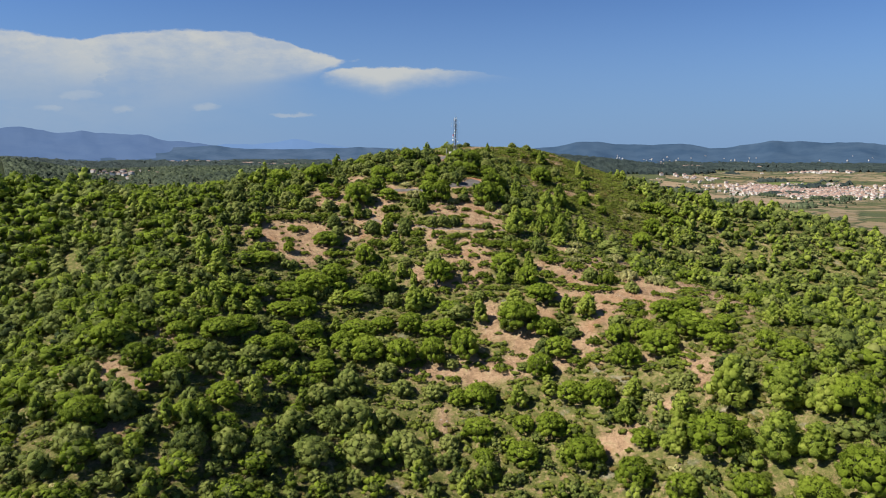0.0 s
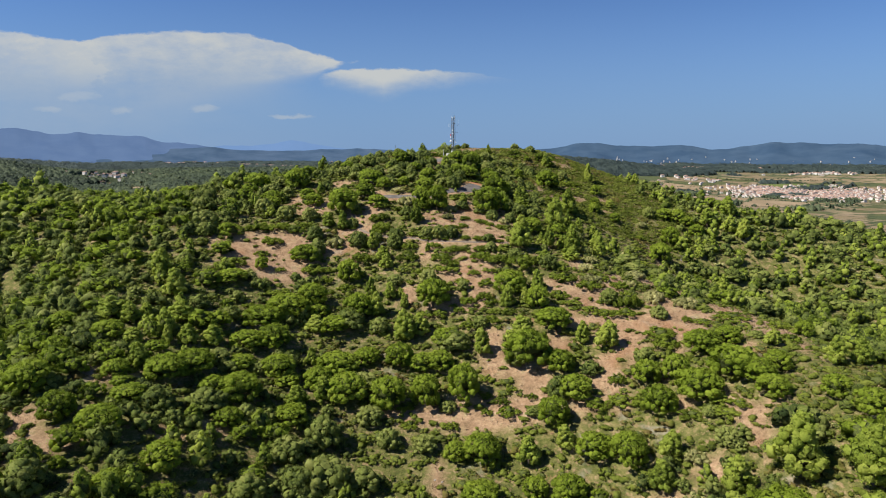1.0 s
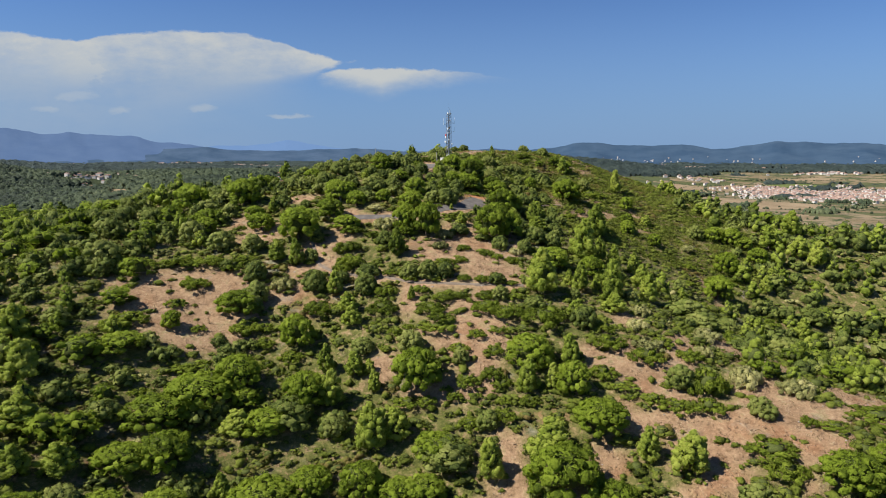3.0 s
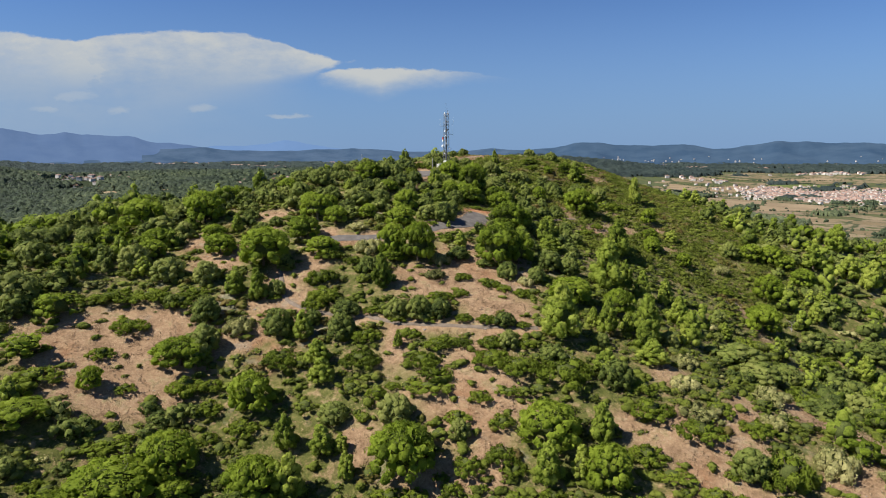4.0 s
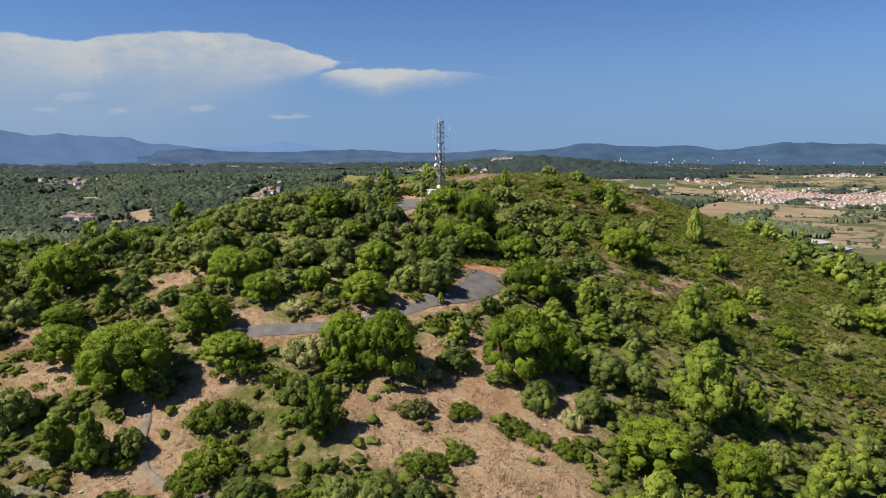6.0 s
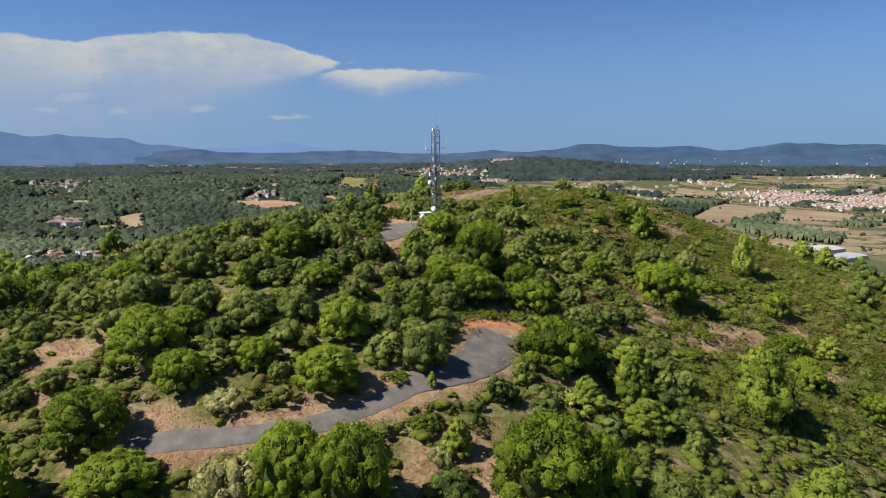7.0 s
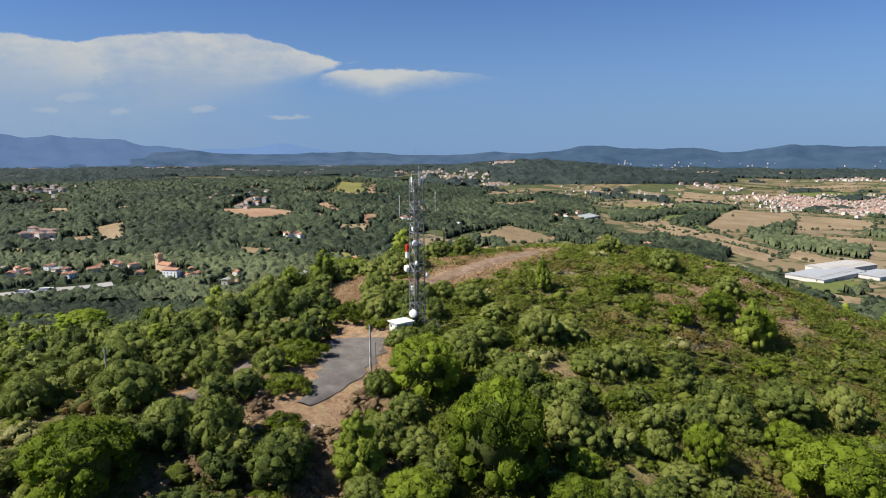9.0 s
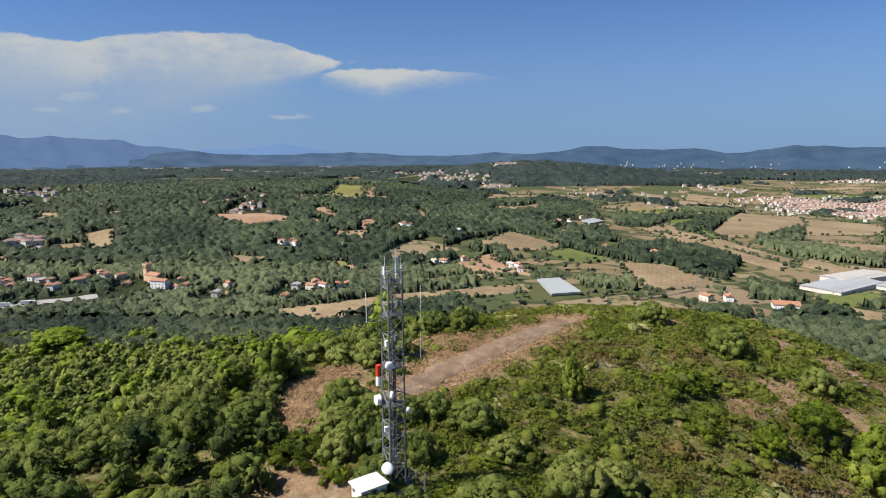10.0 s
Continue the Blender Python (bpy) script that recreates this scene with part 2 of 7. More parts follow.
# ---- the land: one sheet from the hill to the horizon ----
KNOLLS = (
    (-34, 312, 142, 48, 2.29, 31.6), (-331, 197, 256, 56, 0.53, 32.5), (-196, 287, 264, 123, -0.08, 66.2),
    (126, 268, 31, 45, 1.72, -20.3), (-218, 75, 45, 104, 1.54, 33.1), (162, 363, 97, 119, 0.66, 58.9),
    (29, 408, 57, 53, 3.72, 48.6), (-80, 158, 69, 32, 1.84, 22.1), (97, 115, 35, 50, 6.24, 33.2), (-104, 380, 36, 32, 0.4, -13.0),
    (92, 388, 42, 22, -0.15, 3.6), (45, 401, 22, 14, 0.0, 2.6))
# smaller rises and hollows of the hill
RELIEF = (
    (-65, 325, 28, 28, 0.0, -7.9), (40, 400, 18, 18, 0.0, -2.9), (220, 325, 45, 30, 0.0, 3.7), (-80, 250, 28, 28, 0.0, 3.5),
    (-125, 295, 18, 18, 0.0, -7.7), (-185, 265, 45, 30, 0.0, 3.7), (85, 250, 45, 45, 0.0, 2.9), (160, 370, 18, 18, 0.0, -2.5),
    (115, 355, 18, 18, 0.0, 1.6), (10, 265, 18, 18, 0.0, -1.6), (-95, 310, 18, 18, 0.0, 3.1), (-35, 325, 18, 18, 0.0, 4.1),
    (-20, 355, 18, 18, 0.0, -2.0), (-20, 385, 18, 18, 0.0, 2.3), (-125, 265, 18, 18, 0.0, 2.5))
KNOLLS += RELIEF
FAR_KNOLLS = (
    (-900, 2000, 900, 420, 0.0, 36), (-150, 1600, 420, 300, 0.1, 30), (-500, 1250, 380, 170, 0.1, 16),
    (330, 2950, 360, 220, 0.0, 84), (850, 2750, 300, 180, -0.1, 40), (-1600, 2500, 600, 500, 0.2, 22),
    (1200, 2050, 480, 480, 0.0, -30), (-1180, 1520, 170, 150, 0.0, 72), (-1650, 2150, 300, 260, 0.3, 42), (-430, 1500, 130, 230, -0.5, 24), (-760, 1750, 160, 120, 0.4, 20), (-250, 1900, 240, 90, 0.2, 18), (-120, 1180, 120, 70, 0.3, 12))


def height(x, y, far=True):
    """The ground's height."""
    x, y = np.asarray(x, float), np.asarray(y, float)
    z = np.full(np.broadcast(x, y).shape, -112.0)
    for cx, cy, sx, sy, turn, rise in KNOLLS + (FAR_KNOLLS if far else ()):
        c, s = math.cos(turn), math.sin(turn)
        a, b = (x - cx) * c + (y - cy) * s, -(x - cx) * s + (y - cy) * c
        z = z + rise * np.exp(-0.5 * (a / sx) ** 2 - 0.5 * (b / sy) ** 2)
    if far:
        z = z + 70.0 * np.clip((np.hypot(x, y - 150) - 2400) / 2200, 0, 1.1) ** 1.4
    z = z + 0.5 * np.sin(x * 0.11 + 1.3 * np.sin(y * 0.05)) * np.sin(y * 0.13 + 0.7 + 0.8 * np.sin(x * 0.06))
    return z


TURNED = [(cx, cy, math.cos(t), math.sin(t), 0.5 / sx ** 2, 0.5 / sy ** 2, rise) for cx, cy, sx, sy, t, rise in KNOLLS + FAR_KNOLLS]


def ground_at(x, y):
    z = -112.0
    for cx, cy, c, s, a, b, rise in TURNED:
        p, q = x - cx, y - cy
        d = a * (p * c + q * s) ** 2 + b * (q * c - p * s) ** 2
        if d < 30:
            z += rise * math.exp(-d)
    out = math.hypot(x, y - 150) - 2400
    if out > 0:
        z += 70.0 * min(1.1, out / 2200) ** 1.4
    return z + 0.5 * math.sin(x * 0.11 + 1.3 * math.sin(y * 0.05)) * math.sin(y * 0.13 + 0.7 + 0.8 * math.sin(x * 0.06))


def mesh_from(name, verts, faces, mats, smooth=False, slots=None):
    me = bpy.data.meshes.new(name)
    me.from_pydata([tuple(v) for v in verts], [], [tuple(f) for f in faces])
    for m in mats:
        me.materials.append(m)
    if smooth:
        me.polygons.foreach_set("use_smooth", np.ones(len(me.polygons), bool))
    if slots is not None:
        me.polygons.foreach_set("material_index", np.asarray(slots, np.int32))
    me.update()
    return me


def spread(lo, hi, step, out_lo, out_hi, growth):
    line = list(np.arange(lo, hi + 0.01, step))
    d = step
    while line[-1] < out_hi:
        d *= growth
        line.append(line[-1] + d)
    d = step
    while line[0] > out_lo:
        d *= growth
        line.insert(0, line[0] - d)
    return np.array(line)


# woods on the valley floor: outlines in the plan
GROVES = (
    ((178, 1219), (257, 1145), (352, 1210), (407, 1079), (328, 958), (303, 986), (242, 1068), (172, 1138)),
    ((531, 1302), (599, 1281), (595, 1127), (604, 1099), (554, 1030), (531, 1066), (486, 1115), (488, 1209)),
    ((340, 1479), (510, 1579), (655, 1557), (590, 1428), (461, 1372), (317, 1361)),
    ((731, 2152), (918, 2183), (738, 1723), (576, 1748)),
    ((343, 950), (419, 953), (364, 862), (310, 872)),
    ((1309, 2564), (1477, 2516), (1365, 2359), (1244, 2449)),
    ((16, 1745), (176, 1789), (234, 1390), (189, 1256), (119, 1268), (14, 1109)),
    ((42, 1123), (102, 1114), (107, 1028), (69, 1073)),
    ((221, 1325), (294, 1312), (278, 1190), (197, 1203)),
    ((576, 1489), (661, 1423), (604, 1358), (536, 1404)),
    ((798, 1580), (945, 1571), (901, 1511), (762, 1520)),
    ((419, 897), (449, 884), (413, 834), (379, 852)),
    ((60, 700), (240, 760), (330, 840), (420, 800), (330, 600), (60, 600)))


def within(x, y, corners):
    inside, j = False, len(corners) - 1
    for i in range(len(corners)):
        (xi, yi), (xj, yj) = corners[i], corners[j]
        if (yi > y) != (yj > y) and x < (xj - xi) * (y - yi) / (yj - yi) + xi:
            inside = not inside
        j = i
    return inside


def boxed(outlines):
    return [(min(p[0] for p in c), max(p[0] for p in c), min(p[1] for p in c), max(p[1] for p in c), c) for c in outlines]


GROVE_BOXES = boxed(GROVES)


def wood_cover(x, y, z):
    """How wooded a place in the valley is, 0 to 1."""
    if any(a < x < b and c < y < d and within(x, y, o) for a, b, c, d, o in GROVE_BOXES):
        return 1.0
    patch = noise.noise((x * 0.004, y * 0.004, 0.0)) + 0.6 * noise.noise((x * 0.013, y * 0.013, 4.0))
    if x < 45 + 40 * patch + max(0.0, y - 1500) * 0.05:
        if y < 790 or x < -60 and 980 < y < 2300:
            return 1.0
        return 0.75 + 0.6 * patch
    hill = min(1.0, max(0.0, (z + 100) / 14))
    return max(hill * (0.95 + 0.3 * patch), 0.20 + 0.75 * patch)


def make_ground():
    xs, ys = spread(-140, 140, 2.8, -4900, 4900, 1.05), spread(110, 430, 2.8, -1800, 4950, 1.045)
    gx, gy = np.meshgrid(xs, ys)
    verts = np.stack([gx.ravel(), gy.ravel(), height(gx, gy).ravel()], 1)
    w, h = len(xs), len(ys)
    i = (np.arange(h - 1)[:, None] * w + np.arange(w - 1)).ravel()
    faces = np.stack([i, i + 1, i + w + 1, i + w], 1)
    mid = verts[faces].mean(1)
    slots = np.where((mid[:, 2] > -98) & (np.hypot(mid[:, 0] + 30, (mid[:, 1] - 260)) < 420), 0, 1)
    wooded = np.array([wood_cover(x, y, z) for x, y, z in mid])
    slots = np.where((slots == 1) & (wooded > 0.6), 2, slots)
    ob = new("ground", mesh_from("ground", verts.tolist(), faces.tolist(), (HILLSIDE, VALLEY, SHADED_FLOOR), True, slots))
    inside = (np.abs(verts[:, 0]) < 280) & (verts[:, 1] > 60) & (verts[:, 1] < 500)
    cover = np.ones(len(verts), np.float32)
    cover[inside] = [max(0.0, min(1.0, 0.25 - 3.0 * openness(x, y))) for x, y, z in verts[inside]]
    ob.data.attributes.new("cover", "FLOAT", "POINT").data.foreach_set("value", cover)
    tagged(ob, "dry grassy hill above a wide green and brown valley", "ground", kind="structure")

# ---- tracks over the hill: from, to, half width ----
def off_line(x, y, a, b):
    t = max(0.0, min(1.0, ((x - a[0]) * (b[0] - a[0]) + (y - a[1]) * (b[1] - a[1])) / ((b[0] - a[0]) ** 2 + (b[1] - a[1]) ** 2)))
    return math.hypot(x - a[0] - t * (b[0] - a[0]), y - a[1] - t * (b[1] - a[1]))


ROAD = ((-26, 273.4), (-21, 274.1), (-14.1, 275), (-6.5, 277.6), (-1, 281), (4, 285), (7.5, 287.6))
TURNOUT = ((2.6, 284), (6.3, 287.3), (10.5, 289.8), (13.2, 293), (15.2, 297.2), (17.4, 303))
VERGE = ((11.3, 301.2), (13.5, 304.2), (17, 306.6), (20.6, 307), (23.6, 304.6))
SUMMIT_LOT = ((-0.9, 351), (-0.9, 347), (-1.6, 342.5), (-1.8, 338), (-3.2, 333.5), (-4.2, 330.5))
TERRACE_PATH = ((-34, 266), (-32.2, 260.6), (-30.7, 255.2), (-28.7, 250.8), (-21.1, 247.4), (-10.8, 246.2), (-4.3, 243.5), (1.7, 242.7), (11.3, 241.1), (18.4, 240.5), (25, 241))
WEST_PATH = ((-21, 324), (-17.5, 326), (-13.5, 332.6), (-12.8, 336.8), (-12.2, 340.4), (-11.4, 345))
EAST_TRACK = ((22, 303), (29, 308), (36.2, 312.2), (43.7, 319.2), (50, 324))
DIRT_LINE = ((6.5, 367.5), (7.7, 369.3), (10.5, 372.7), (13.7, 375.1), (17.2, 377.7), (20.9, 380.7), (25.6, 385.8), (31.1, 392.6))
SUMMIT_DIRT = [(a, b, 3.2) for a, b in zip(DIRT_LINE, DIRT_LINE[1:])]
TRACKS = SUMMIT_DIRT + [(a, b, wide) for line, wide in ((ROAD, 1.9), (TURNOUT, 2.7), (VERGE, 1.1), (SUMMIT_LOT, 3.8), (TERRACE_PATH, 1.5), (WEST_PATH, 1.6), (EAST_TRACK, 0.6))
          for a, b in zip(line, line[1:])]

# ---- bare places on the hill: x, y, half widths ----
CLEARINGS = []


def clear(*spots):
    CLEARINGS.extend(spots)


clear(
       (-71, 122, 4.3, 3.2), (42, 139, 7.4, 4.6), (-77, 140, 7.4, 4.2), (55, 141, 2.5, 5.5), (-86, 145, 6.3, 6.3), (-57, 150, 5.9, 1.9),
       (65, 151, 2.9, 10.3), (0, 154, 2.2, 6.9), (-48, 155, 3.3, 2.4), (-75, 162, 5.7, 3.0), (18, 170, 12.1, 3.8), (12, 173, 26.2, 4.9),
       (-12, 174, 4.0, 3.0), (43, 176, 5.3, 7.3), (24, 182, 4.8, 6.0), (15, 191, 4.2, 9.4), (50, 193, 7.6, 13.1), (68, 196, 9.3, 14.9),
       (84, 201, 7.0, 7.6), (46, 206, 6.7, 2.9), (6, 210, 10.5, 3.6), (43, 214, 7.9, 7.2))
clear(
       (45, 214, 9.1, 6.1), (75, 216, 3.3, 8.7), (12, 216, 4.6, 6.0), (36, 217, 2.8, 3.5), (-9, 217, 3.7, 4.7), (57, 220, 2.9, 6.7),
       (11, 223, 4.9, 3.0), (70, 224, 5.9, 9.9), (10, 225, 9.8, 12.3), (1, 225, 6.0, 2.2), (-54, 226, 13.1, 7.6), (47, 230, 4.2, 3.6),
       (10, 234, 3.0, 6.3), (-27, 236, 4.4, 3.3), (-58, 236, 19.7, 15.1), (-4, 237, 2.7, 7.6), (-76, 239, 5.6, 3.0), (-66, 239, 14.6, 4.8),
       (49, 242, 2.9, 3.1), (-35, 242, 6.3, 5.0), (17, 249, 8.4, 6.9), (148, 250, 4.5, 7.1))
clear(
       (-31, 252, 7.5, 9.6), (-28, 256, 3.0, 6.8), (6, 258, 14.0, 9.6), (14, 264, 14.3, 15.6), (-25, 266, 3.5, 6.3), (-49, 269, 7.6, 8.1),
       (-58, 277, 3.8, 4.9), (-24, 277, 3.8, 1.6), (-7, 282, 4.0, 1.6), (-39, 283, 1.3, 3.2), (-42, 291, 7.1, 3.8), (27, 294, 2.0, 2.9),
       (20, 305, 2.3, 2.8), (18, 313, 2.9, 3.4), (79, 319, 4.1, 2.3), (56, 319, 4.3, 5.2), (-1, 327, 2.9, 10.4), (1, 328, 4.0, 3.7),
       (-8, 330, 1.0, 1.6), (48, 330, 2.7, 6.6), (80, 333, 3.8, 3.2), (2, 335, 3.1, 3.1))
clear(
       (61, 335, 2.1, 1.4), (-12, 340, 2.0, 4.4), (25, 346, 2.0, 1.8), (30, 347, 0.8, 2.3), (4, 352, 1.4, 1.6), (107, 357, 2.8, 6.5),
       (54, 361, 1.1, 1.1), (-3, 364, 1.7, 2.3), (2, 365, 1.5, 2.5), (6, 369, 2.7, 4.6), (51, 370, 1.8, 1.6), (67, 370, 2.7, 4.2),
       (68, 372, 5.4, 2.7), (-4, 373, 3.2, 6.4), (54, 374, 3.0, 2.8), (83, 377, 1.7, 3.4), (13, 377, 7.0, 5.7), (84, 378, 2.3, 3.7),
       (47, 380, 1.8, 1.1), (13, 382, 7.5, 4.5), (-4, 366, 3.4, 5.6), (-1, 373, 3.0, 4.0), (70, 384, 4.3, 5.4), (26, 384, 4.8, 4.1))
clear(
       (62, 387, 1.7, 1.2), (28, 388, 2.4, 3.4), (46, 392, 3.1, 3.2), (55.7, 373, 4.4, 4.6), (47.4, 368.4, 2.4, 2.4), (61.6, 370.6, 2.2, 3.4),
       (42.8, 378.8, 1.6, 1.5), (62.9, 388.9, 2.8, 2.6), (53.2, 359.8, 2.0, 1.6), (56, 366.5, 3.4, 2.4), (64.4, 326.6, 6.6, 4.6), (47.8, 331, 2, 2.2),
       (40.8, 328.1, 1.9, 1.6), (52.3, 317.5, 3.2, 2.4), (66, 338.5, 2.8, 2.0), (68, 371.4, 4.4, 3.6), (75.4, 325.6, 2.4, 1.6),
       (-5.2, 361.0, 2.6, 2.2), (-4.5, 364.2, 2.6, 2.2), (-2.9, 367.6, 2.6, 2.2), (-1.1, 370.9, 2.6, 2.2), (-5.6, 369.2, 2.6, 2.2))
clear(
       (44, 212, 7.2, 5.3), (53, 215, 5.1, 5.6), (52, 199, 5.7, 4.4), (57, 195, 5.6, 4.0), (39, 199, 5.1, 4.5), (33, 191, 4.0, 3.8),
       (26, 182, 4.8, 6.2), (19, 186, 4.0, 4.1), (43, 179, 3.7, 5.0), (39, 175, 4.7, 2.1), (52, 190, 4.1, 2.7), (70, 197, 7.0, 3.7),
       (66, 187, 3.8, 3.9), (87, 194, 9.8, 4.9), (83, 196, 6.8, 3.4), (88, 185, 6.6, 4.4), (77, 176, 2.8, 2.0), (62, 180, 2.3, 2.9),
       (55, 172, 1.8, 2.3), (56, 161, 2.8, 2.6), (68, 153, 3.6, 1.8), (74, 155, 2.0, 3.5), (44, 167, 2.5, 2.6), (16, 175, 4.9, 2.4),
       (36, 168, 4.3, 2.1), (62, 198, 5.6, 3.6), (68, 207, 6.3, 3.6), (89, 175, 2.7, 5.3), (92, 287, 2.4, 9.9), (46, 183, 3.5, 3.2),
       (57, 189, 3.3, 2.3), (72, 150, 2.0, 2.0))


def openness(x, y):
    """How deep inside a clearing a place lies; below 0 outside."""
    best = -1.0
    wobble = 0.25 * noise.noise((x * 0.25, y * 0.25, 0.0))
    for cx, cy, a, b in CLEARINGS:
        if abs(x - cx) < 1.8 * a and abs(y - cy) < 1.8 * b:
            best = max(best, 0.88 - math.hypot((x - cx) / a, (y - cy) / b) + wobble)
    for a, b, wide in TRACKS:
        best = max(best, 1.5 - off_line(x, y, a, b) / wide)
    return best


make_ground()


# ---- building blocks ----
def part(name, bm, mat, parent=None, label=""):
    me = bpy.data.meshes.new(name)
    bm.to_mesh(me)
    bm.free()
    me.materials.append(mat)
    ob = new(name, me)
    ob.parent = parent
    if label:
        tagged(ob, label)
    return ob


def arrays_mesh(name, verts, tris, mat, smooth=None, inner=None):
    """A mesh from number arrays of corners and triangles."""
    me = bpy.data.meshes.new(name)
    me.vertices.add(len(verts))
    me.vertices.foreach_set("co", np.asarray(verts, np.float32).ravel())
    me.loops.add(len(tris) * 3)
    me.loops.foreach_set("vertex_index", np.asarray(tris, np.int32).ravel())
    me.polygons.add(len(tris))
    me.polygons.foreach_set("loop_start", np.arange(0, len(tris) * 3, 3, dtype=np.int32))
    me.polygons.foreach_set("loop_total", np.full(len(tris), 3, np.int32))
    me.materials.append(mat)
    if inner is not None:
        me.materials.append(CROWN_SHADE)
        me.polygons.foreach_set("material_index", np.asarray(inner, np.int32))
    me.update(calc_edges=True)
    me.polygons.foreach_set("use_smooth", np.zeros(len(tris), bool) if smooth is None else smooth)
    return me


def ball(level):
    bm = bmesh.new()
    bmesh.ops.create_icosphere(bm, subdivisions=level, radius=1.0)
    v = np.array([x.co for x in bm.verts])
    f = np.array([[x.index for x in p.verts] for p in bm.faces])
    bm.free()
    return v, f


BALL1 = ball(1)


def unit(a):
    return a / np.maximum(np.linalg.norm(a, axis=-1, keepdims=True), 1e-9)


def puffs_of(kind, count, rng):
    """Centres and sizes of the foliage clumps of a crown one metre in radius, base of the crown at its own height."""
    k = np.arange(count) + 0.5
    turn = k * 2.39996 + rng.normal(0, 0.35, count)
    if kind == "stone":
        upper = count - count // 4
        f = np.where(k < upper, k / upper, 0.86 + 0.14 * (k - upper) / (count - upper))
        r = np.sqrt(np.clip(f, 0, 1)) * 0.84 * rng.uniform(0.92, 1.08, count)
        z = 0.12 + 0.78 * np.sqrt(np.maximum(0, 1 - (r / 0.96) ** 2)) + rng.normal(0, 0.04, count)
        z = np.where(k < upper, z, rng.uniform(0.0, 0.28, count))
        size = rng.uniform(0.17, 0.25, count) * (16 / count + 0.74)
    elif kind == "aleppo":
        f = k / count
        r = 0.88 * (1 - f) ** 0.62 * np.minimum(1.0, 0.55 + 3.0 * f) * rng.uniform(0.55, 1.1, count)
        z = 0.1 + f * 1.75 + rng.normal(0, 0.07, count)
        size = rng.uniform(0.19, 0.31, count) * (14 / count + 0.66) * (1.2 - 0.5 * f)
    elif kind == "oak":
        f = k / count
        z = 0.1 + 0.95 * f + rng.normal(0, 0.08, count)
        r = 0.8 * np.sqrt(np.maximum(0.02, 1 - (z - 0.25) ** 2 / 0.75)) * rng.uniform(0.6, 1.12, count)
        size = rng.uniform(0.19, 0.33, count) * (13 / count + 0.68)
    else:
        r = np.sqrt(k / count) * 0.9 * rng.uniform(0.85, 1.15, count)
        z = 0.38 * np.sqrt(np.maximum(0, 1 - r * r)) * rng.uniform(0.5, 1.25, count)
        size = rng.uniform(0.16, 0.30, count) * (9 / count + 0.66)
    lean = rng.normal(0, 0.06, 2)
    c = np.stack([r * np.cos(turn) + lean[0] * z, r * np.sin(turn) + lean[1] * z, z], 1)
    c[:, :2] += rng.normal(0, 0.05, (count, 2))
    return c, size


def crown_arrays(kind, count, cards, card, rng, core=BALL1, fill=0.66, squash=0.86, lobe=0.96, rough=0.17):
    """Corners and triangles of a crown: a dark inner mass, knobbly leafy lobes round it, and small loose sprays on the lobes.
    Also gives the number of triangles of the inner mass and of the lobes."""
    c, size = puffs_of(kind, count, rng)
    heart = np.array([0, 0, c[:, 2].mean() * 0.85])
    vs, fs, inner, lobed, base = [], [], 0, 0, 0
    if core is not None:
        bv, bf = BALL1
        along = (c - heart) @ bv.T
        across = np.maximum(0, ((c - heart) ** 2).sum(1)[:, None] - along ** 2)
        wide = (size * 1.12)[:, None]
        out = np.where(across < wide ** 2, along + np.sqrt(np.maximum(0, wide ** 2 - across)), 0.0).max(0)
        reach = np.maximum(out, 0.5 * (along + 0.2 * wide).max(0))
        vs.append(heart + bv * np.maximum(0.12, fill * reach)[:, None])
        fs.append(bf)
        inner, base = len(bf), len(bv)
        # lobes: bumpy, a little flattened; only the faces that show on the outside are kept
        bv, bf = core
        for k in range(count):
            spin = Euler(rng.uniform(0, 6.28, 3)).to_matrix()
            lump = (bv @ np.array(spin)) * (1 + rng.normal(0, rough, (len(bv), 1))) * size[k] * lobe * np.array([1, 1, squash])
            w = c[k] + lump
            mid = w[bf].mean(1)
            gap = np.linalg.norm(mid[:, None] - c[None], axis=2) / size[None]
            gap[:, k] = 9.0
            out_way = unit(c[k] - heart + np.array([0, 0, 0.15]))
            show = (gap.min(1) > 0.88) & ((unit(lump[bf].mean(1)) @ out_way) > -0.55)
            f = bf[show]
            used, f = np.unique(f, return_inverse=True)
            f = f.reshape(-1, 3)
            if len(f) == 0:
                continue
            vs.append(w[used])
            fs.append(f + base)
            base += len(used)
            lobed += len(f)
    pick = rng.choice(count, cards, p=size ** 2 / (size ** 2).sum())
    way = unit(rng.normal(0, 1, (cards, 3)) + np.array([0, 0, 0.4]) + unit(c - heart * 0.7)[pick] * 1.3)
    at = c[pick] + way * (size[pick] * rng.uniform(0.9, 1.2, cards))[:, None] * np.array([1.04, 1.04, squash])
    face = unit(way + rng.normal(0, 0.6, (cards, 3)))
    a = unit(np.cross(face, rng.normal(0, 1, (cards, 3))))
    b = np.cross(face, a)
    s = card * rng.uniform(0.6, 1.4, cards)[:, None]
    q = np.stack([at - a * s, at + a * s * 0.35 - b * s * 0.6, at + a * s * 0.8 + b * s * 0.5 + face * s * 0.25], 1)
    vs.append(q.reshape(-1, 3))
    i = np.arange(cards)[:, None] * 3 + base
    fs.append(np.hstack([i, i + 1, i + 2]))
    return np.vstack(vs), np.vstack(fs), inner, lobed


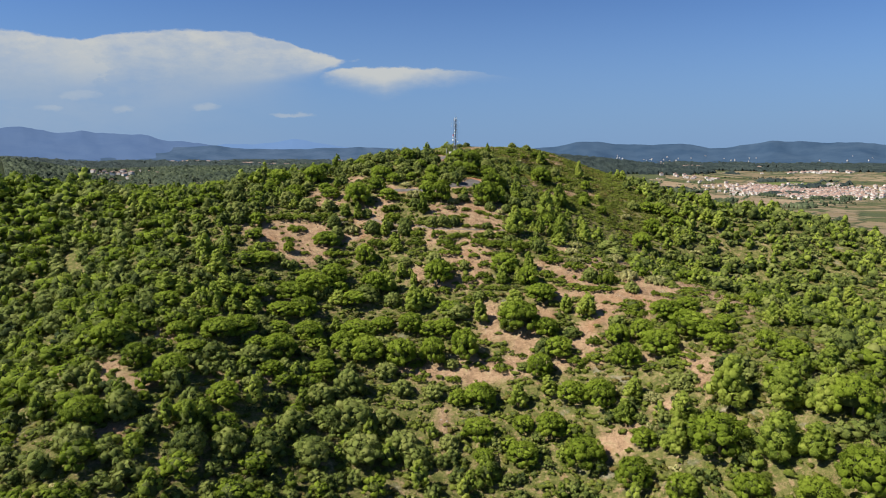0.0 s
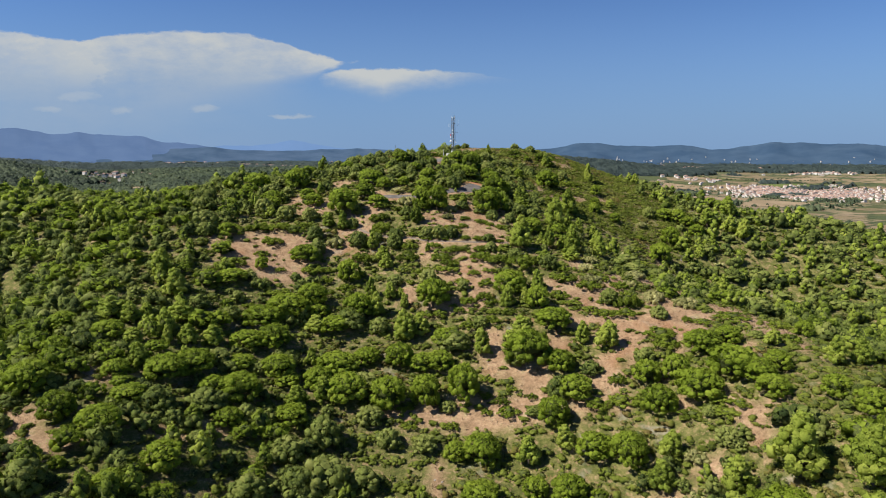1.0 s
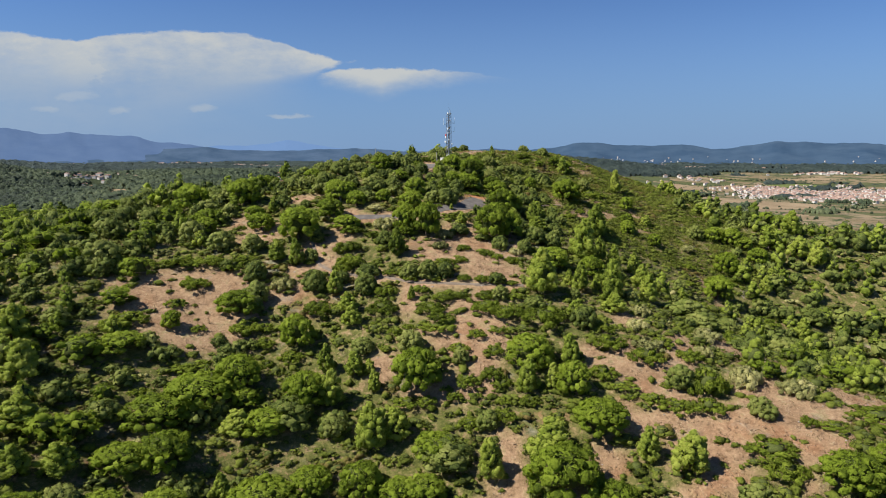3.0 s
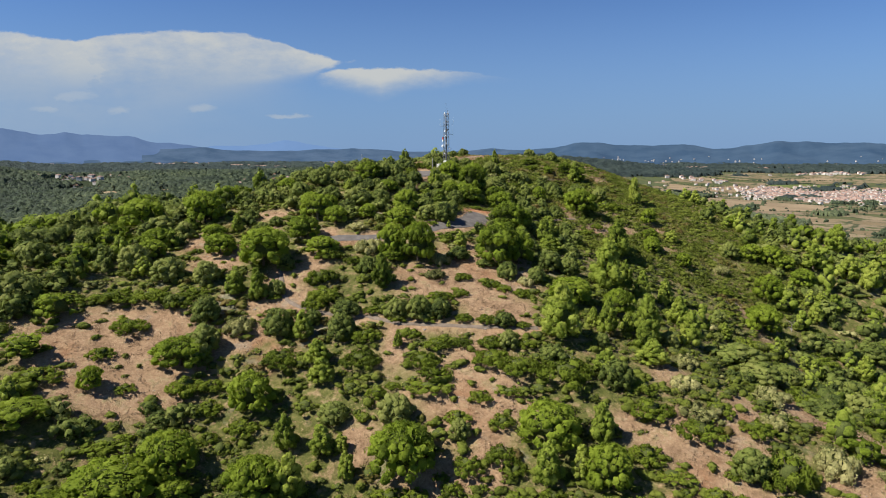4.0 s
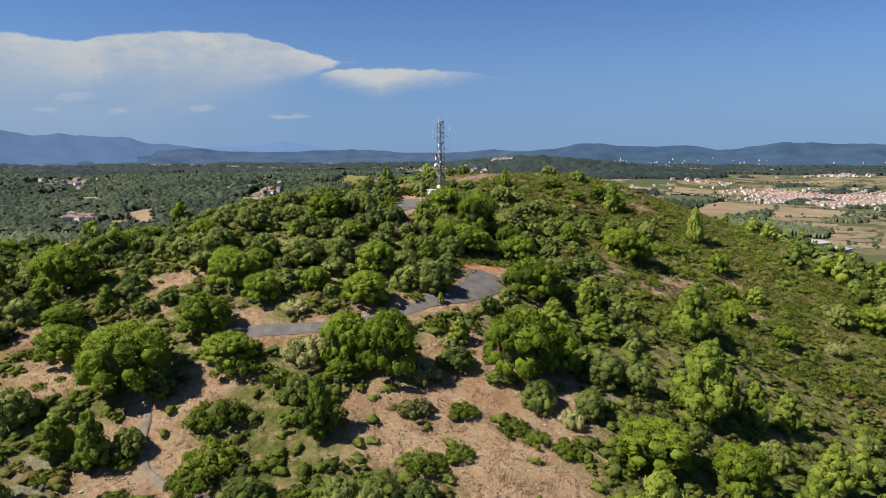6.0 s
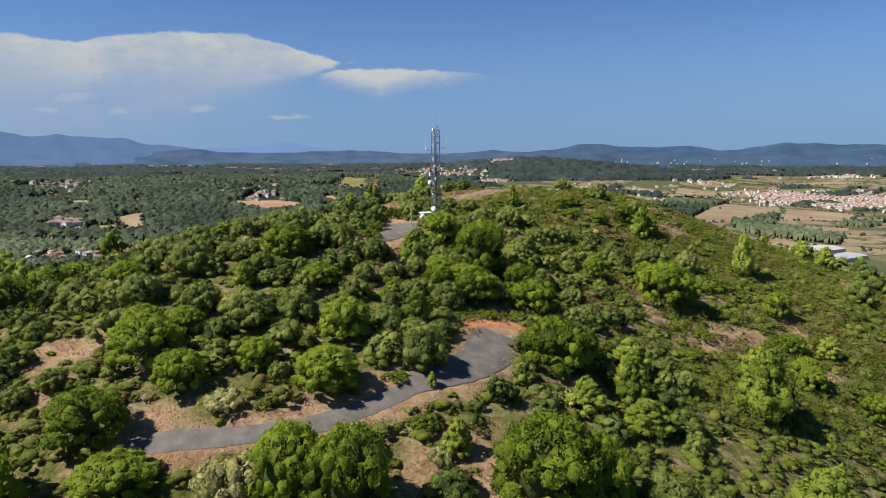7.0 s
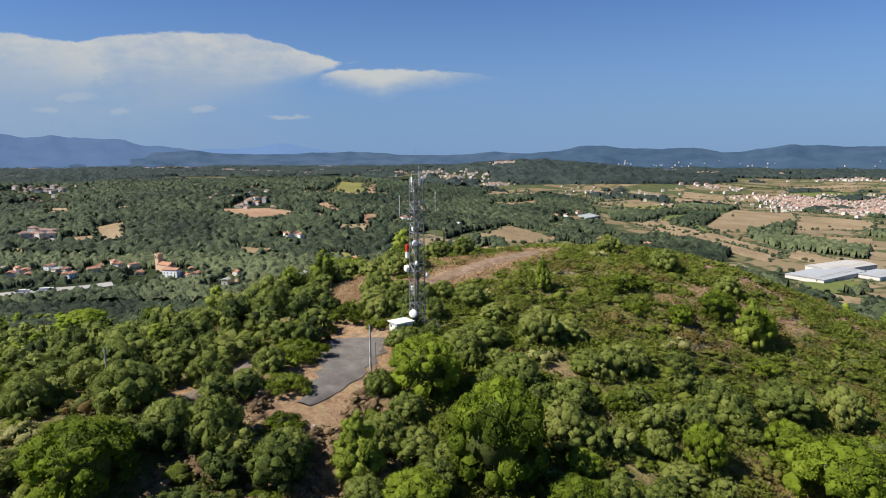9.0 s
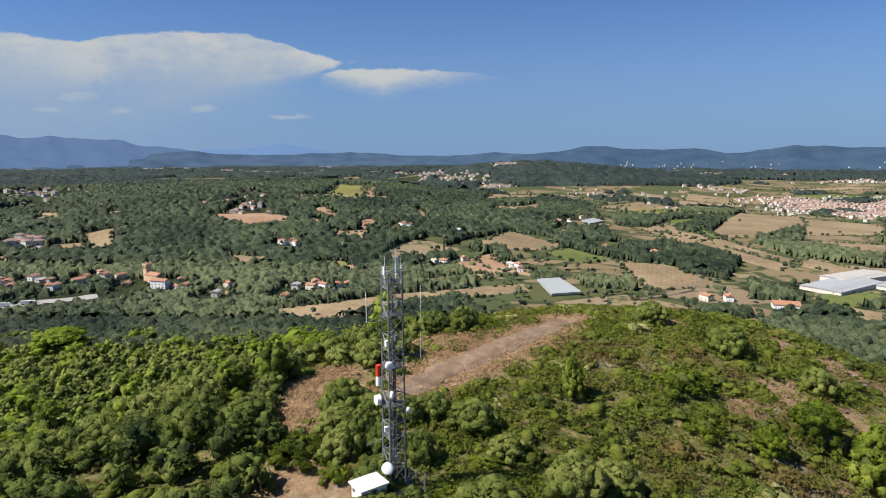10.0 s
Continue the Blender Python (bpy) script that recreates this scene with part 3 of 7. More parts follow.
def trunk_mesh(name, tall, girth, limbs, reach, rng):
    """A tapered, slightly bent trunk with a few limbs that fan out into the crown."""
    verts, tris = [], []

    def tube(points, radii, sides=6):
        base = len(verts)
        for p, r in zip(points, radii):
            for k in range(sides):
                a = k * math.tau / sides
                verts.append((p[0] + r * math.cos(a), p[1] + r * math.sin(a), p[2]))
        for j in range(len(points) - 1):
            for k in range(sides):
                p, q = base + j * sides + k, base + j * sides + (k + 1) % sides
                tris.append((p, q, q + sides))
                tris.append((p, q + sides, p + sides))
    bend = rng.normal(0, 0.05 * tall, 2)
    tube([(0, 0, -0.6), (bend[0] * 0.3, bend[1] * 0.3, tall * 0.4), (bend[0], bend[1], tall)], (girth * 1.25, girth, girth * 0.7))
    for k in range(limbs):
        a = k * math.tau / limbs + rng.uniform(-0.4, 0.4)
        d = reach * rng.uniform(0.5, 0.8)
        tube([(bend[0] * 0.8, bend[1] * 0.8, tall * 0.8), (bend[0] + d * 0.5 * math.cos(a), bend[1] + d * 0.5 * math.sin(a), tall + reach * 0.16),
              (bend[0] + d * math.cos(a), bend[1] + d * math.sin(a), tall + reach * 0.36)], (girth * 0.55, girth * 0.4, girth * 0.15), 5)
    return arrays_mesh(name, verts, tris, BARK, np.ones(len(tris), bool))


# kind: foliage, crown clumps, leaf sprays, spray size, bare trunk in crown radii, category, label
KINDS = {
    "stone": (PINE, 120, 3600, 0.032, 0.28, "stone_pine", "pine tree", "bright green umbrella-shaped stone pine on the dry hillside"),
    "aleppo": (ALEPPO, 88, 3400, 0.042, 0.25, "aleppo_pine", "pine tree", "pale yellow-green pine with loose upright tufts on the hill"),
    "oak": (OAK, 100, 3000, 0.034, 0.06, "holm_oak", "oak tree", "dark green dense holm oak among the hillside scrub"),
    "grey": (GREYBUSH, 34, 1900, 0.046, 0.0, "olive_bush", "bush", "grey-green bushy wild olive on the hillside"),
    "scrub": (SCRUB, 38, 2000, 0.046, 0.0, "shrub", "shrub", "low bright green mound of scrub on dry grass"),
}
SQUASH = {"stone": 0.8, "aleppo": 0.95, "oak": 0.9, "grey": 0.85, "scrub": 0.55}
FULL, SMALL = {}, {}
for number, (kind, (leaves, clumps, sprays, spray, bare, name, category, label)) in enumerate(KINDS.items()):
    rng = np.random.default_rng(50 + number)
    FULL[kind], SMALL[kind] = [], []
    for variant in range(8):
        plain = variant > 3
        v, f, inner, lobed = crown_arrays(kind, clumps, sprays // 2 if plain else sprays, spray * 1.25 if plain else spray, rng, BALL1, squash=SQUASH[kind], lobe=0.9 if kind == "scrub" else 1.0, rough=0.24 if kind == "scrub" else 0.15)
        v[:, 2] += bare
        number_of = np.arange(len(f))
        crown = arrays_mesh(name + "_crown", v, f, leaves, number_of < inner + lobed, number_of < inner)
        crown.attributes.new("tone", "FLOAT", "POINT").data.foreach_set("value", np.full(len(v), (variant * 3 % 8 - 3.5) / 7.0, np.float32))
        stem = trunk_mesh(name + "_trunk", bare + 0.25, 0.055 if bare else 0.03, 5 if bare else 3, 0.75, rng)
        FULL[kind].append((crown, stem))
    few = kind in ("scrub", "grey")
    for clumps, sprays, spray, core in ((20 if not few else 10, 420 if not few else 240, 0.052, BALL1), (12 if not few else 7, 200 if not few else 130, 0.075, BALL1), (8 if not few else 5, 90 if not few else 60, 0.095, BALL1), (9, 80, 0.095, BALL1)):
        SMALL[kind].append([])
        for variant in range(6):
            v, f, inner, lobed = crown_arrays(kind, clumps, sprays, spray, rng, core, squash=SQUASH[kind] * 0.95, lobe=0.84, rough=0.26)
            v[:, 2] += bare
            SMALL[kind][-1].append((v, f, inner, lobed))


def tree(kind, x, y, radius, tall=1.0):
    """One tree or bush of its own, standing on the ground."""
    leaves, clumps, sprays, spray, bare, name, category, label = KINDS[kind]
    pick = int(abs(x * 7 + y * 13)) % 4 + (0 if abs(x - 8) < 50 and y > 225 else 4)
    crown, stem = FULL[kind][pick]
    root = new(name)
    root.empty_display_size = 0.5
    root.matrix_basis = pose(x, y, ground_at(x, y) - 0.1, 0, 0, (x * 37 + y * 91) % 360) @ Matrix.Diagonal((radius, radius, radius * tall * (1.12 if kind == "stone" else 1.0), 1))
    for piece, data in (("trunk", stem), ("crown", crown)):
        new(piece, data).parent = root
    return tagged(root, label, category, category + "s on the hill")


def stand_of(name, kind, spots, label, rng):
    """Woodland too thick to count, joined into one mesh. spots: x, y, radius, height factor."""
    vs, fs, inner, round_faces, tones, base = [], [], [], [], [], 0
    for x, y, r, tall in spots:
        v, f, cores, lobed = SMALL[kind][3 if y > 560 else 0 if abs(x) < 66 and y < 385 or -90 < x < 40 and y < 440 else 1 if abs(x) < 125 and y < 420 or -150 < x < 60 else 2][rng.integers(6)]
        a = rng.uniform(0, math.tau)
        c, s = math.cos(a), math.sin(a)
        w = np.stack([(v[:, 0] * c - v[:, 1] * s) * r + x, (v[:, 0] * s + v[:, 1] * c) * r + y, v[:, 2] * r * tall + ground_at(x, y) - 0.15], 1)
        vs.append(w)
        fs.append(f + base)
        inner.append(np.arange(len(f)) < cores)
        round_faces.append(np.arange(len(f)) < cores + lobed)
        tones.append(np.full(len(v), rng.uniform(-0.85, 0.4), np.float32))
        base += len(v)
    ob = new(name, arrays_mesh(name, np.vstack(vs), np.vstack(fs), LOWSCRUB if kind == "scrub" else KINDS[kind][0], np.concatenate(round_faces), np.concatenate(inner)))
    ob.data.attributes.new("tone", "FLOAT", "POINT").data.foreach_set("value", np.concatenate(tones))
    return tagged(ob, label, "woodland", kind="stuff")


def flank_end(x):
    """How far out single trees stand on the hill's far flank."""
    return 475 - abs(x) * 0.1 if x > 90 else 770 + 0.05 * x + 40 * noise.noise((x * 0.02, 5.0, 0.0))


def plant_hill():
    rng = np.random.default_rng(7)
    taken = {}
    near, rest = {k: [] for k in KINDS}, {k: [] for k in KINDS}

    def fits(x, y, r):
        i, j = int(x // 8), int(y // 8)
        for di in (-1, 0, 1):
            for dj in (-1, 0, 1):
                for px, py, pr in taken.get((i + di, j + dj), ()):
                    if math.hypot(px - x, py - y) < 0.58 * (pr + r):
                        return False
        return True

    for kind, x, y, r, *own in PLANTED:
        if any(off_line(x, y, a, b) < wide + 0.4 * r for a, b, wide in SUMMIT_DIRT):
            continue
        taken.setdefault((int(x // 8), int(y // 8)), []).append((x, y, r))
        tree(kind, x, y, r, own[0] if own else 0.9 + 0.25 * ((x * 3.7 + y * 1.9) % 1.0))
    tries = 60000
    xy = np.vstack([rng.uniform((-330, 60), (330, 490), (46000, 2)), rng.uniform((-400, 440), (95, 800), (14000, 2))])
    dice = rng.uniform(0, 1, (tries, 4))
    for (x, y), d in zip(xy, dice):
        if abs(x) > 0.735 * y + 8 or y > flank_end(x) or y > 440 and abs(x) > 0.76 * (y - 270):
            continue
        here = openness(x, y)
        if here > 0 and d[0] < 0.8 + 0.6 * here:
            continue
        patch = noise.noise((x * 0.018, y * 0.018, 3.1)) + 0.5 * noise.noise((x * 0.07, y * 0.07, 9.0))
        dark = 0.36 + 0.5 * patch - 0.0016 * min(x, 0) + (0.3 if x > 40 else 0) + (0.2 if y > 335 and x < 25 else 0)
        low = 0.35 if y < 200 else 0.5
        if abs(x - 5) < 62 and 165 < y < 372:
            low = 0.72
        if x > 45 and y > 235:
            low = 0.86
        if x > 12 and y > 352:
            low = 1.0
        if abs(x) > 90 and not (x > 0 and 148 < y < 240):
            low -= 0.42
        if x < 4 and y > 352 and here <= 0:
            low, dark = 0.08, 0.72 + 0.4 * patch
        if y > 440:
            low = 0.06
        elif 285 < y < 350 and x < 42:
            low = 0.45
        if here > 0 or d[1] < low:
            kind = "scrub" if d[2] > 0.12 else "grey"
            r = 0.5 + 1.0 * d[3] ** 2 if here > 0 else 0.9 + 1.5 * d[3]
        elif abs(x - 5) < 62 and 165 < y < 372 or d[1] < low + (1 - low) * max(0.1, min(0.85, dark)):
            kind, r = "oak", 1.5 + (1.0 if abs(x - 5) < 62 else 1.8) * d[3]
        else:
            kind = "stone" if d[2] < 0.5 - 0.002 * x else "aleppo"
            if y > 520 and d[3] < 0.5:
                kind = "oak"
            r = (2.2 + 1.8 * d[3]) if kind == "stone" else (1.6 + 1.4 * d[3])
        if kind != "scrub" and (x > 14 and 148 < y < 205 and x < 100 or 150 < y < 284 and abs(x - 8) < 26 + 0.28 * (y - 150) or 46 < x < 105 and 284 < y < 400):
            kind, r = "scrub", 0.5 + 0.9 * d[3]
        if y > 520:
            r *= 1.45
        elif kind != "scrub" and y > 285 and x < 45:
            r *= 1.15
        if fits(x, y, r):
            taken.setdefault((int(x // 8), int(y // 8)), []).append((x, y, r))
            flat = 0.55 if kind == "scrub" and (x > 44 and y > 284 or x > 10 and y > 352) else 1.0
            (near if abs(x - 8) < 60 and 150 < y < 390 else rest)[kind].append((x, y, r, flat * (0.85 + 0.4 * d[2])))
    for kind in KINDS:
        spots = sorted(near[kind], key=lambda p: abs(p[0] - 8) + 0.4 * abs(p[1] - 335))
        single = {"scrub": 40, "oak": 30}.get(kind, 0)
        for spot in spots[:single]:
            tree(kind, *spot)
        name = KINDS[kind][5]
        stand_of(name + "_thicket", kind, rest[kind] + spots[single:], {
            "stone": "thick bright green pine woods covering the hill", "aleppo": "pale green pine woods on the hill's flank",
            "oak": "dense dark green holm oak woods on the hill", "grey": "grey-green olive scrub scattered over the hill",
            "scrub": "low green scrub covering the hillside"}[kind], rng)


def undergrowth(name, mat, count, cards, spray, size, chance, label, seed, clumps=2, area=(-115, 115, 92, 425), tracks=True, core=None, flat=1.0):
    """Low growth between the trees, joined: clumps with loose sprays, or bare sprays."""
    rng = np.random.default_rng(seed)
    models = [crown_arrays("scrub", clumps, cards, spray, rng, core, squash=0.5, lobe=0.8, rough=0.28) for _ in range(8)]
    vs, fs, round_faces, base = [], [], [], 0
    for _ in range(count):
        x, y = rng.uniform(area[0], area[1]), rng.uniform(area[2], area[3])
        if abs(x) > 0.74 * y + 10 or tracks and any(off_line(x, y, a, b) < wide for a, b, wide in TRACKS) or rng.uniform() > chance(openness(x, y)):
            continue
        v, f, inner, lobed = models[rng.integers(8)]
        r, a = rng.uniform(*size), rng.uniform(0, math.tau)
        c, s = math.cos(a), math.sin(a)
        vs.append(np.stack([(v[:, 0] * c - v[:, 1] * s) * r + x, (v[:, 0] * s + v[:, 1] * c) * r + y, v[:, 2] * r * flat * rng.uniform(0.8, 1.4) + ground_at(x, y) - 0.05], 1))
        fs.append(f + base)
        round_faces.append(np.arange(len(f)) < inner + lobed)
        base += len(v)
    tagged(new(name, arrays_mesh(name, np.vstack(vs), np.vstack(fs), mat, np.concatenate(round_faces))), label, "undergrowth", kind="stuff")


PLANTED = []


def plant(kind, *spots):
    """Trees by hand: x, y, crown radius and, for some, the height against the usual."""
    PLANTED.extend((kind, *s) for s in spots)


plant("stone",
       (-64.7, 119.6, 2.1), (-77.5, 123.9, 4.3), (60.1, 124.1, 6.1), (-58.9, 131.5, 2.8), (47.2, 134.2, 2.9), (-69.7, 134.4, 1.5),
       (33.8, 134.6, 4.6), (83.4, 135, 2.3), (19.6, 139.8, 3.8), (83.7, 140.3, 3.5), (-53.6, 140.7, 4), (10.3, 141.1, 2.5),
       (-67.2, 144.6, 4.3), (27.7, 147, 3.7), (-77.4, 147.4, 3.5), (9.1, 147.7, 4.1), (81.9, 148.8, 2.9), (20.9, 149.9, 2.9),
       (41.1, 151.5, 4.2), (72.5, 154.6, 3.6, 0.86), (-88.1, 155.5, 4.6), (-66.8, 155.6, 3.8, 0.6))
plant("stone",
       (34.5, 156, 3.9), (-46.9, 158.4, 3.4, 0.73), (10.1, 159.5, 4.3), (4.1, 160.4, 2.7), (72.1, 161.5, 4.2, 0.83), (50.7, 161.8, 3.9, 1.06),
       (59.6, 161.9, 5.2, 0.83), (-72.8, 162, 3, 0.9), (78.1, 163.3, 3, 1.04), (68.5, 165.5, 5.4, 0.9), (-34.8, 165.8, 4.2, 0.69), (27.5, 166, 3.7, 1.26),
       (-63.4, 166.2, 4.7, 0.82), (-52.7, 167.1, 3.7, 0.73), (-46.7, 167.5, 4.8, 0.98), (-89.5, 168.1, 3.4), (57.4, 170.4, 3.3, 1.28), (51.1, 172, 3.3, 1.16),
       (-59.2, 172.1, 4.9, 0.74), (33.7, 172.1, 4.2, 0.93), (-12.8, 175.8, 4.6, 1.14), (-23.2, 176.3, 5.2, 0.9))
plant("stone",
       (-82.2, 176.4, 3.9, 0.73), (-3.1, 176.4, 3.7, 1.5), (6.7, 177.6, 4.2, 1.5), (-38.6, 178.4, 3.3, 0.6), (-111.1, 178.5, 4.4), (-30.7, 179, 3.5, 1.13),
       (67, 179, 4.6, 0.8), (-50.5, 179.9, 3.5, 0.6), (74.5, 180.3, 3.3, 0.87), (-41.2, 181.1, 4.5, 0.83), (94.4, 181.3, 2.4, 1.15), (31.9, 181.8, 3.6, 1.01),
       (-96.4, 182.1, 3.2), (24.2, 185.9, 6.1, 0.98), (-26.9, 186, 5.5, 0.66), (0.8, 187.8, 3.7, 0.89), (-4.2, 188.1, 3.8, 0.78), (-51.4, 188.4, 4.4, 0.63),
       (-10.6, 189.6, 3.8, 1.12), (-19.6, 190.9, 3.6, 0.73), (-45, 191.5, 4.5, 0.93), (2.1, 196.2, 4, 0.78))
plant("stone",
       (32.5, 197.3, 5, 0.75), (-50.2, 199.5, 6, 0.6), (-30.1, 202, 4.8, 0.6), (29.3, 205.9, 3.5, 1.25), (-44.5, 206.5, 6.3, 0.66), (-35.7, 207.5, 2.6, 0.91),
       (-24, 208, 4.3, 1.15), (-1.7, 211.1, 5.2, 1.09), (-38.3, 211.8, 4.5, 1.07), (22.2, 213.7, 5, 0.94), (-64.2, 215.6, 4.6, 0.6), (-29, 224.5, 3.8, 1.29),
       (-57.6, 225.3, 2.2, 1.3), (-45.1, 234, 4.9, 0.75), (43.9, 253, 3.5, 1.21), (33.4, 254.8, 4.7, 0.79), (-37.2, 264.2, 6, 1), (-6.9, 265.5, 2.6, 0.72),
       (-0.9, 266.6, 4.2, 1.5), (-65.1, 267.5, 3.3, 0.99), (-23.9, 268.1, 3.8, 0.73), (-7.2, 268.4, 3.4, 1.5))
plant("stone",
       (18.5, 270, 5.4, 1.22), (-49.6, 270.6, 3.7, 0.95), (24.1, 271.1, 3.5, 1.5), (-29.5, 274.1, 4, 1.02), (-66.6, 275.1, 3.9, 0.78), (-53.3, 278, 3.1, 0.93),
       (-22.8, 281.6, 3), (-6.1, 283.5, 3.8), (93.4, 284.2, 4.6, 1.15), (-14.8, 286, 2.4, 1.1), (-28.7, 286.1, 4.3), (-76.7, 288, 5.7),
       (-30.9, 290.7, 3.1), (-60.8, 290.9, 5.3), (-26.4, 293.2, 2.4), (-4.9, 293.6, 3.5), (24.4, 296.1, 4.8), (27.8, 300.4, 3.6, 1.08),
       (104, 302, 4.2, 1.21), (-41.4, 306.2, 2.9), (-11, 307.1, 3.1, 0.8), (80.5, 308.5, 2.3, 1.34))
plant("stone",
       (119.5, 310.8, 3.6), (7.8, 312.4, 2.7, 1.25), (71.9, 312.6, 2.3, 1.27), (13.5, 312.7, 4.2), (23.9, 314.3, 3.7), (11.8, 314.4, 3.6, 1.02),
       (72.7, 315.4, 2.6, 1.16), (-17.7, 316, 4, 0.91), (22.6, 316.2, 2.9, 0.84), (117, 318, 3.6, 0.93), (113.5, 319, 3.6, 1.26), (8.1, 319.5, 2.8, 0.97),
       (-30.2, 320.2, 2.2, 0.63), (107.2, 320.7, 3.7, 0.94), (22.6, 321.6, 3.2, 1.06), (75.1, 324.7, 2.3), (15.3, 325.3, 4.7, 1.39), (24.4, 327.7, 2, 1.11),
       (52.5, 330.9, 5.5, 1.02), (39.1, 334, 2.3, 1.43), (-40.6, 335.4, 3.1, 0.62), (78.1, 336.4, 2.6, 1.42))
plant("stone",
       (8.4, 337.8, 4, 1.07), (51.2, 338.9, 2.7, 1.11), (46.7, 361.7, 1.8, 1.19), (58.9, 361.8, 2.7, 1.28), (53.9, 365.2, 2.8, 1.11), (-261.2, 721.2, 17.5, 0.64))
plant("aleppo",
       (73.9, 113, 3.7), (68.2, 116.4, 4.7), (79.7, 121.5, 3.6), (74.9, 126.5, 4.8), (52.1, 129, 3.4), (87.2, 132.3, 3.1),
       (66.2, 133.7, 5.1), (56.6, 136.3, 3.4), (45.2, 143.2, 3), (49, 149.4, 2.9), (-52.9, 155.1, 2.4, 0.76), (20.5, 157.6, 3.1),
       (29.2, 159.5, 2.7), (96.5, 162.4, 2.7), (90.9, 162.4, 2.8), (-70.2, 167.5, 2.9, 0.93), (-34.5, 172, 3.1, 0.75), (-28.6, 175.1, 2.8, 1.08),
       (82.8, 175.2, 2.5, 0.75), (-75.2, 175.8, 2.8, 0.64), (-68.3, 178.4, 1.7, 1.36), (-64.1, 181, 2.9, 0.85))
plant("aleppo",
       (-58.7, 184.5, 3.4, 0.74), (-80.7, 185, 3, 0.85), (-85.8, 185.6, 4.8, 0.6), (45.1, 186.6, 3.7, 0.93), (-34, 187.6, 1.9, 1.2), (-77.8, 188.2, 2.2, 0.96),
       (39.3, 190.2, 2.3, 1.25), (12.2, 190.5, 2.8, 1.22), (-70.2, 191, 4.4, 0.6), (22.6, 192.6, 4.5, 0.77), (128.9, 196.5, 3.7), (-9.3, 199.1, 3.8, 1.1),
       (137.9, 200.1, 3.6), (-35.8, 200.6, 3.4, 0.64), (-5.4, 200.7, 3.4, 0.85), (-75.9, 201.6, 3.9), (20.7, 207.2, 2.4, 1.4), (25.9, 207.7, 1.9, 1.26),
       (-18.9, 208.6, 3, 1.19), (-10.2, 211.3, 1.6, 1.4), (-84.6, 212.3, 3.9), (30.4, 213.7, 2.3, 1.4))
plant("aleppo",
       (-14.9, 215.6, 2.3, 1.07), (-11.7, 215.8, 1.4, 1.04), (-21.2, 216.7, 2.1, 1.4), (34.8, 229.4, 2.6, 0.74), (-17.4, 229.6, 2.6, 0.85), (45, 233.2, 3.2, 0.68),
       (-18.6, 233.8, 2.7, 0.85), (-3.8, 236.5, 1.1, 1.4), (44.9, 237.7, 2.5, 1.08), (28.2, 237.9, 4.6, 1.11), (-23.1, 240.3, 2.3, 1.19), (165.8, 242.2, 3.3),
       (38.7, 242.8, 2.4, 1.4), (46.9, 243.4, 3.5, 1.25), (36.4, 244.9, 1.4, 1.4), (43.7, 245.6, 1.5, 1.4), (57.8, 247.2, 3, 1.17), (-35, 251.6, 2.3, 1.4),
       (-40.7, 253.1, 2.5, 0.97), (-8.4, 255.3, 2.5, 1.39), (60.2, 259.6, 2.9, 1.15), (74.2, 266.5, 2, 1.04))
plant("aleppo",
       (45.2, 268.1, 4.4, 1.28), (56.1, 273.4, 2.6, 1.3), (51.4, 273.5, 2.5, 1.4), (117.2, 275.7, 3, 1.1), (9.9, 276.1, 1.9, 1.01), (62.9, 276.3, 2.3, 1.4),
       (-48.9, 282.4, 1.9, 1.15), (-62.3, 285.1, 2.2, 0.9), (6.9, 286, 0.8), (34.8, 287.5, 3.4, 0.63), (26.9, 288.2, 2.9, 0.75), (34.5, 293.4, 2.9, 1.16),
       (115.3, 295.4, 2.5), (56.3, 299.3, 4, 1.28), (4.3, 299.6, 2.5), (119.9, 301.9, 2.2), (36.8, 301.9, 3.2, 0.79), (59.2, 302.5, 2.7, 1.29),
       (-22.3, 304.8, 1.7), (-22.8, 306.4, 1.7, 0.73), (59.2, 307.8, 3.2, 1.12), (0.9, 309.5, 1.6, 0.71))
plant("aleppo",
       (140.7, 310.2, 3.9), (136.6, 315.2, 4), (128, 319.7, 4.5), (2.9, 321.8, 2.4, 1.14), (82.6, 325.3, 2.4, 0.85), (-33.4, 326.9, 2.5, 0.6),
       (143, 331.9, 4.3), (-25.6, 346.5, 2, 0.75), (77.5, 350.4, 2.6, 1.76), (56.7, 359.8, 2.4, 1.4), (107.4, 367.4, 2.6), (26.6, 367.8, 1.5, 1.6))
plant("oak",
       (-75.9, 117.9, 4.1), (-54.8, 122.9, 4.1), (-48, 127.1, 3.8), (-71.9, 127.9, 3.8), (-40.3, 130.8, 4.2), (-30.6, 133.4, 4.5),
       (-19.6, 138.7, 5.2), (-6.1, 140.1, 3.5), (-37.4, 141, 3.8), (-87.1, 143.6, 2.6), (-10.1, 144, 4.4), (1.5, 145.8, 2.6),
       (59.6, 146.8, 2.7), (-28.7, 147.3, 3.9), (-50, 149.7, 2.1), (-23.9, 149.9, 5.6), (-16.1, 152, 3.7), (59.5, 155.1, 1.9, 0.88),
       (-33, 155.4, 4.1), (-60.4, 155.5, 3.8, 0.98), (-98.9, 157.1, 3.4), (-52, 161.2, 4.5, 0.74))
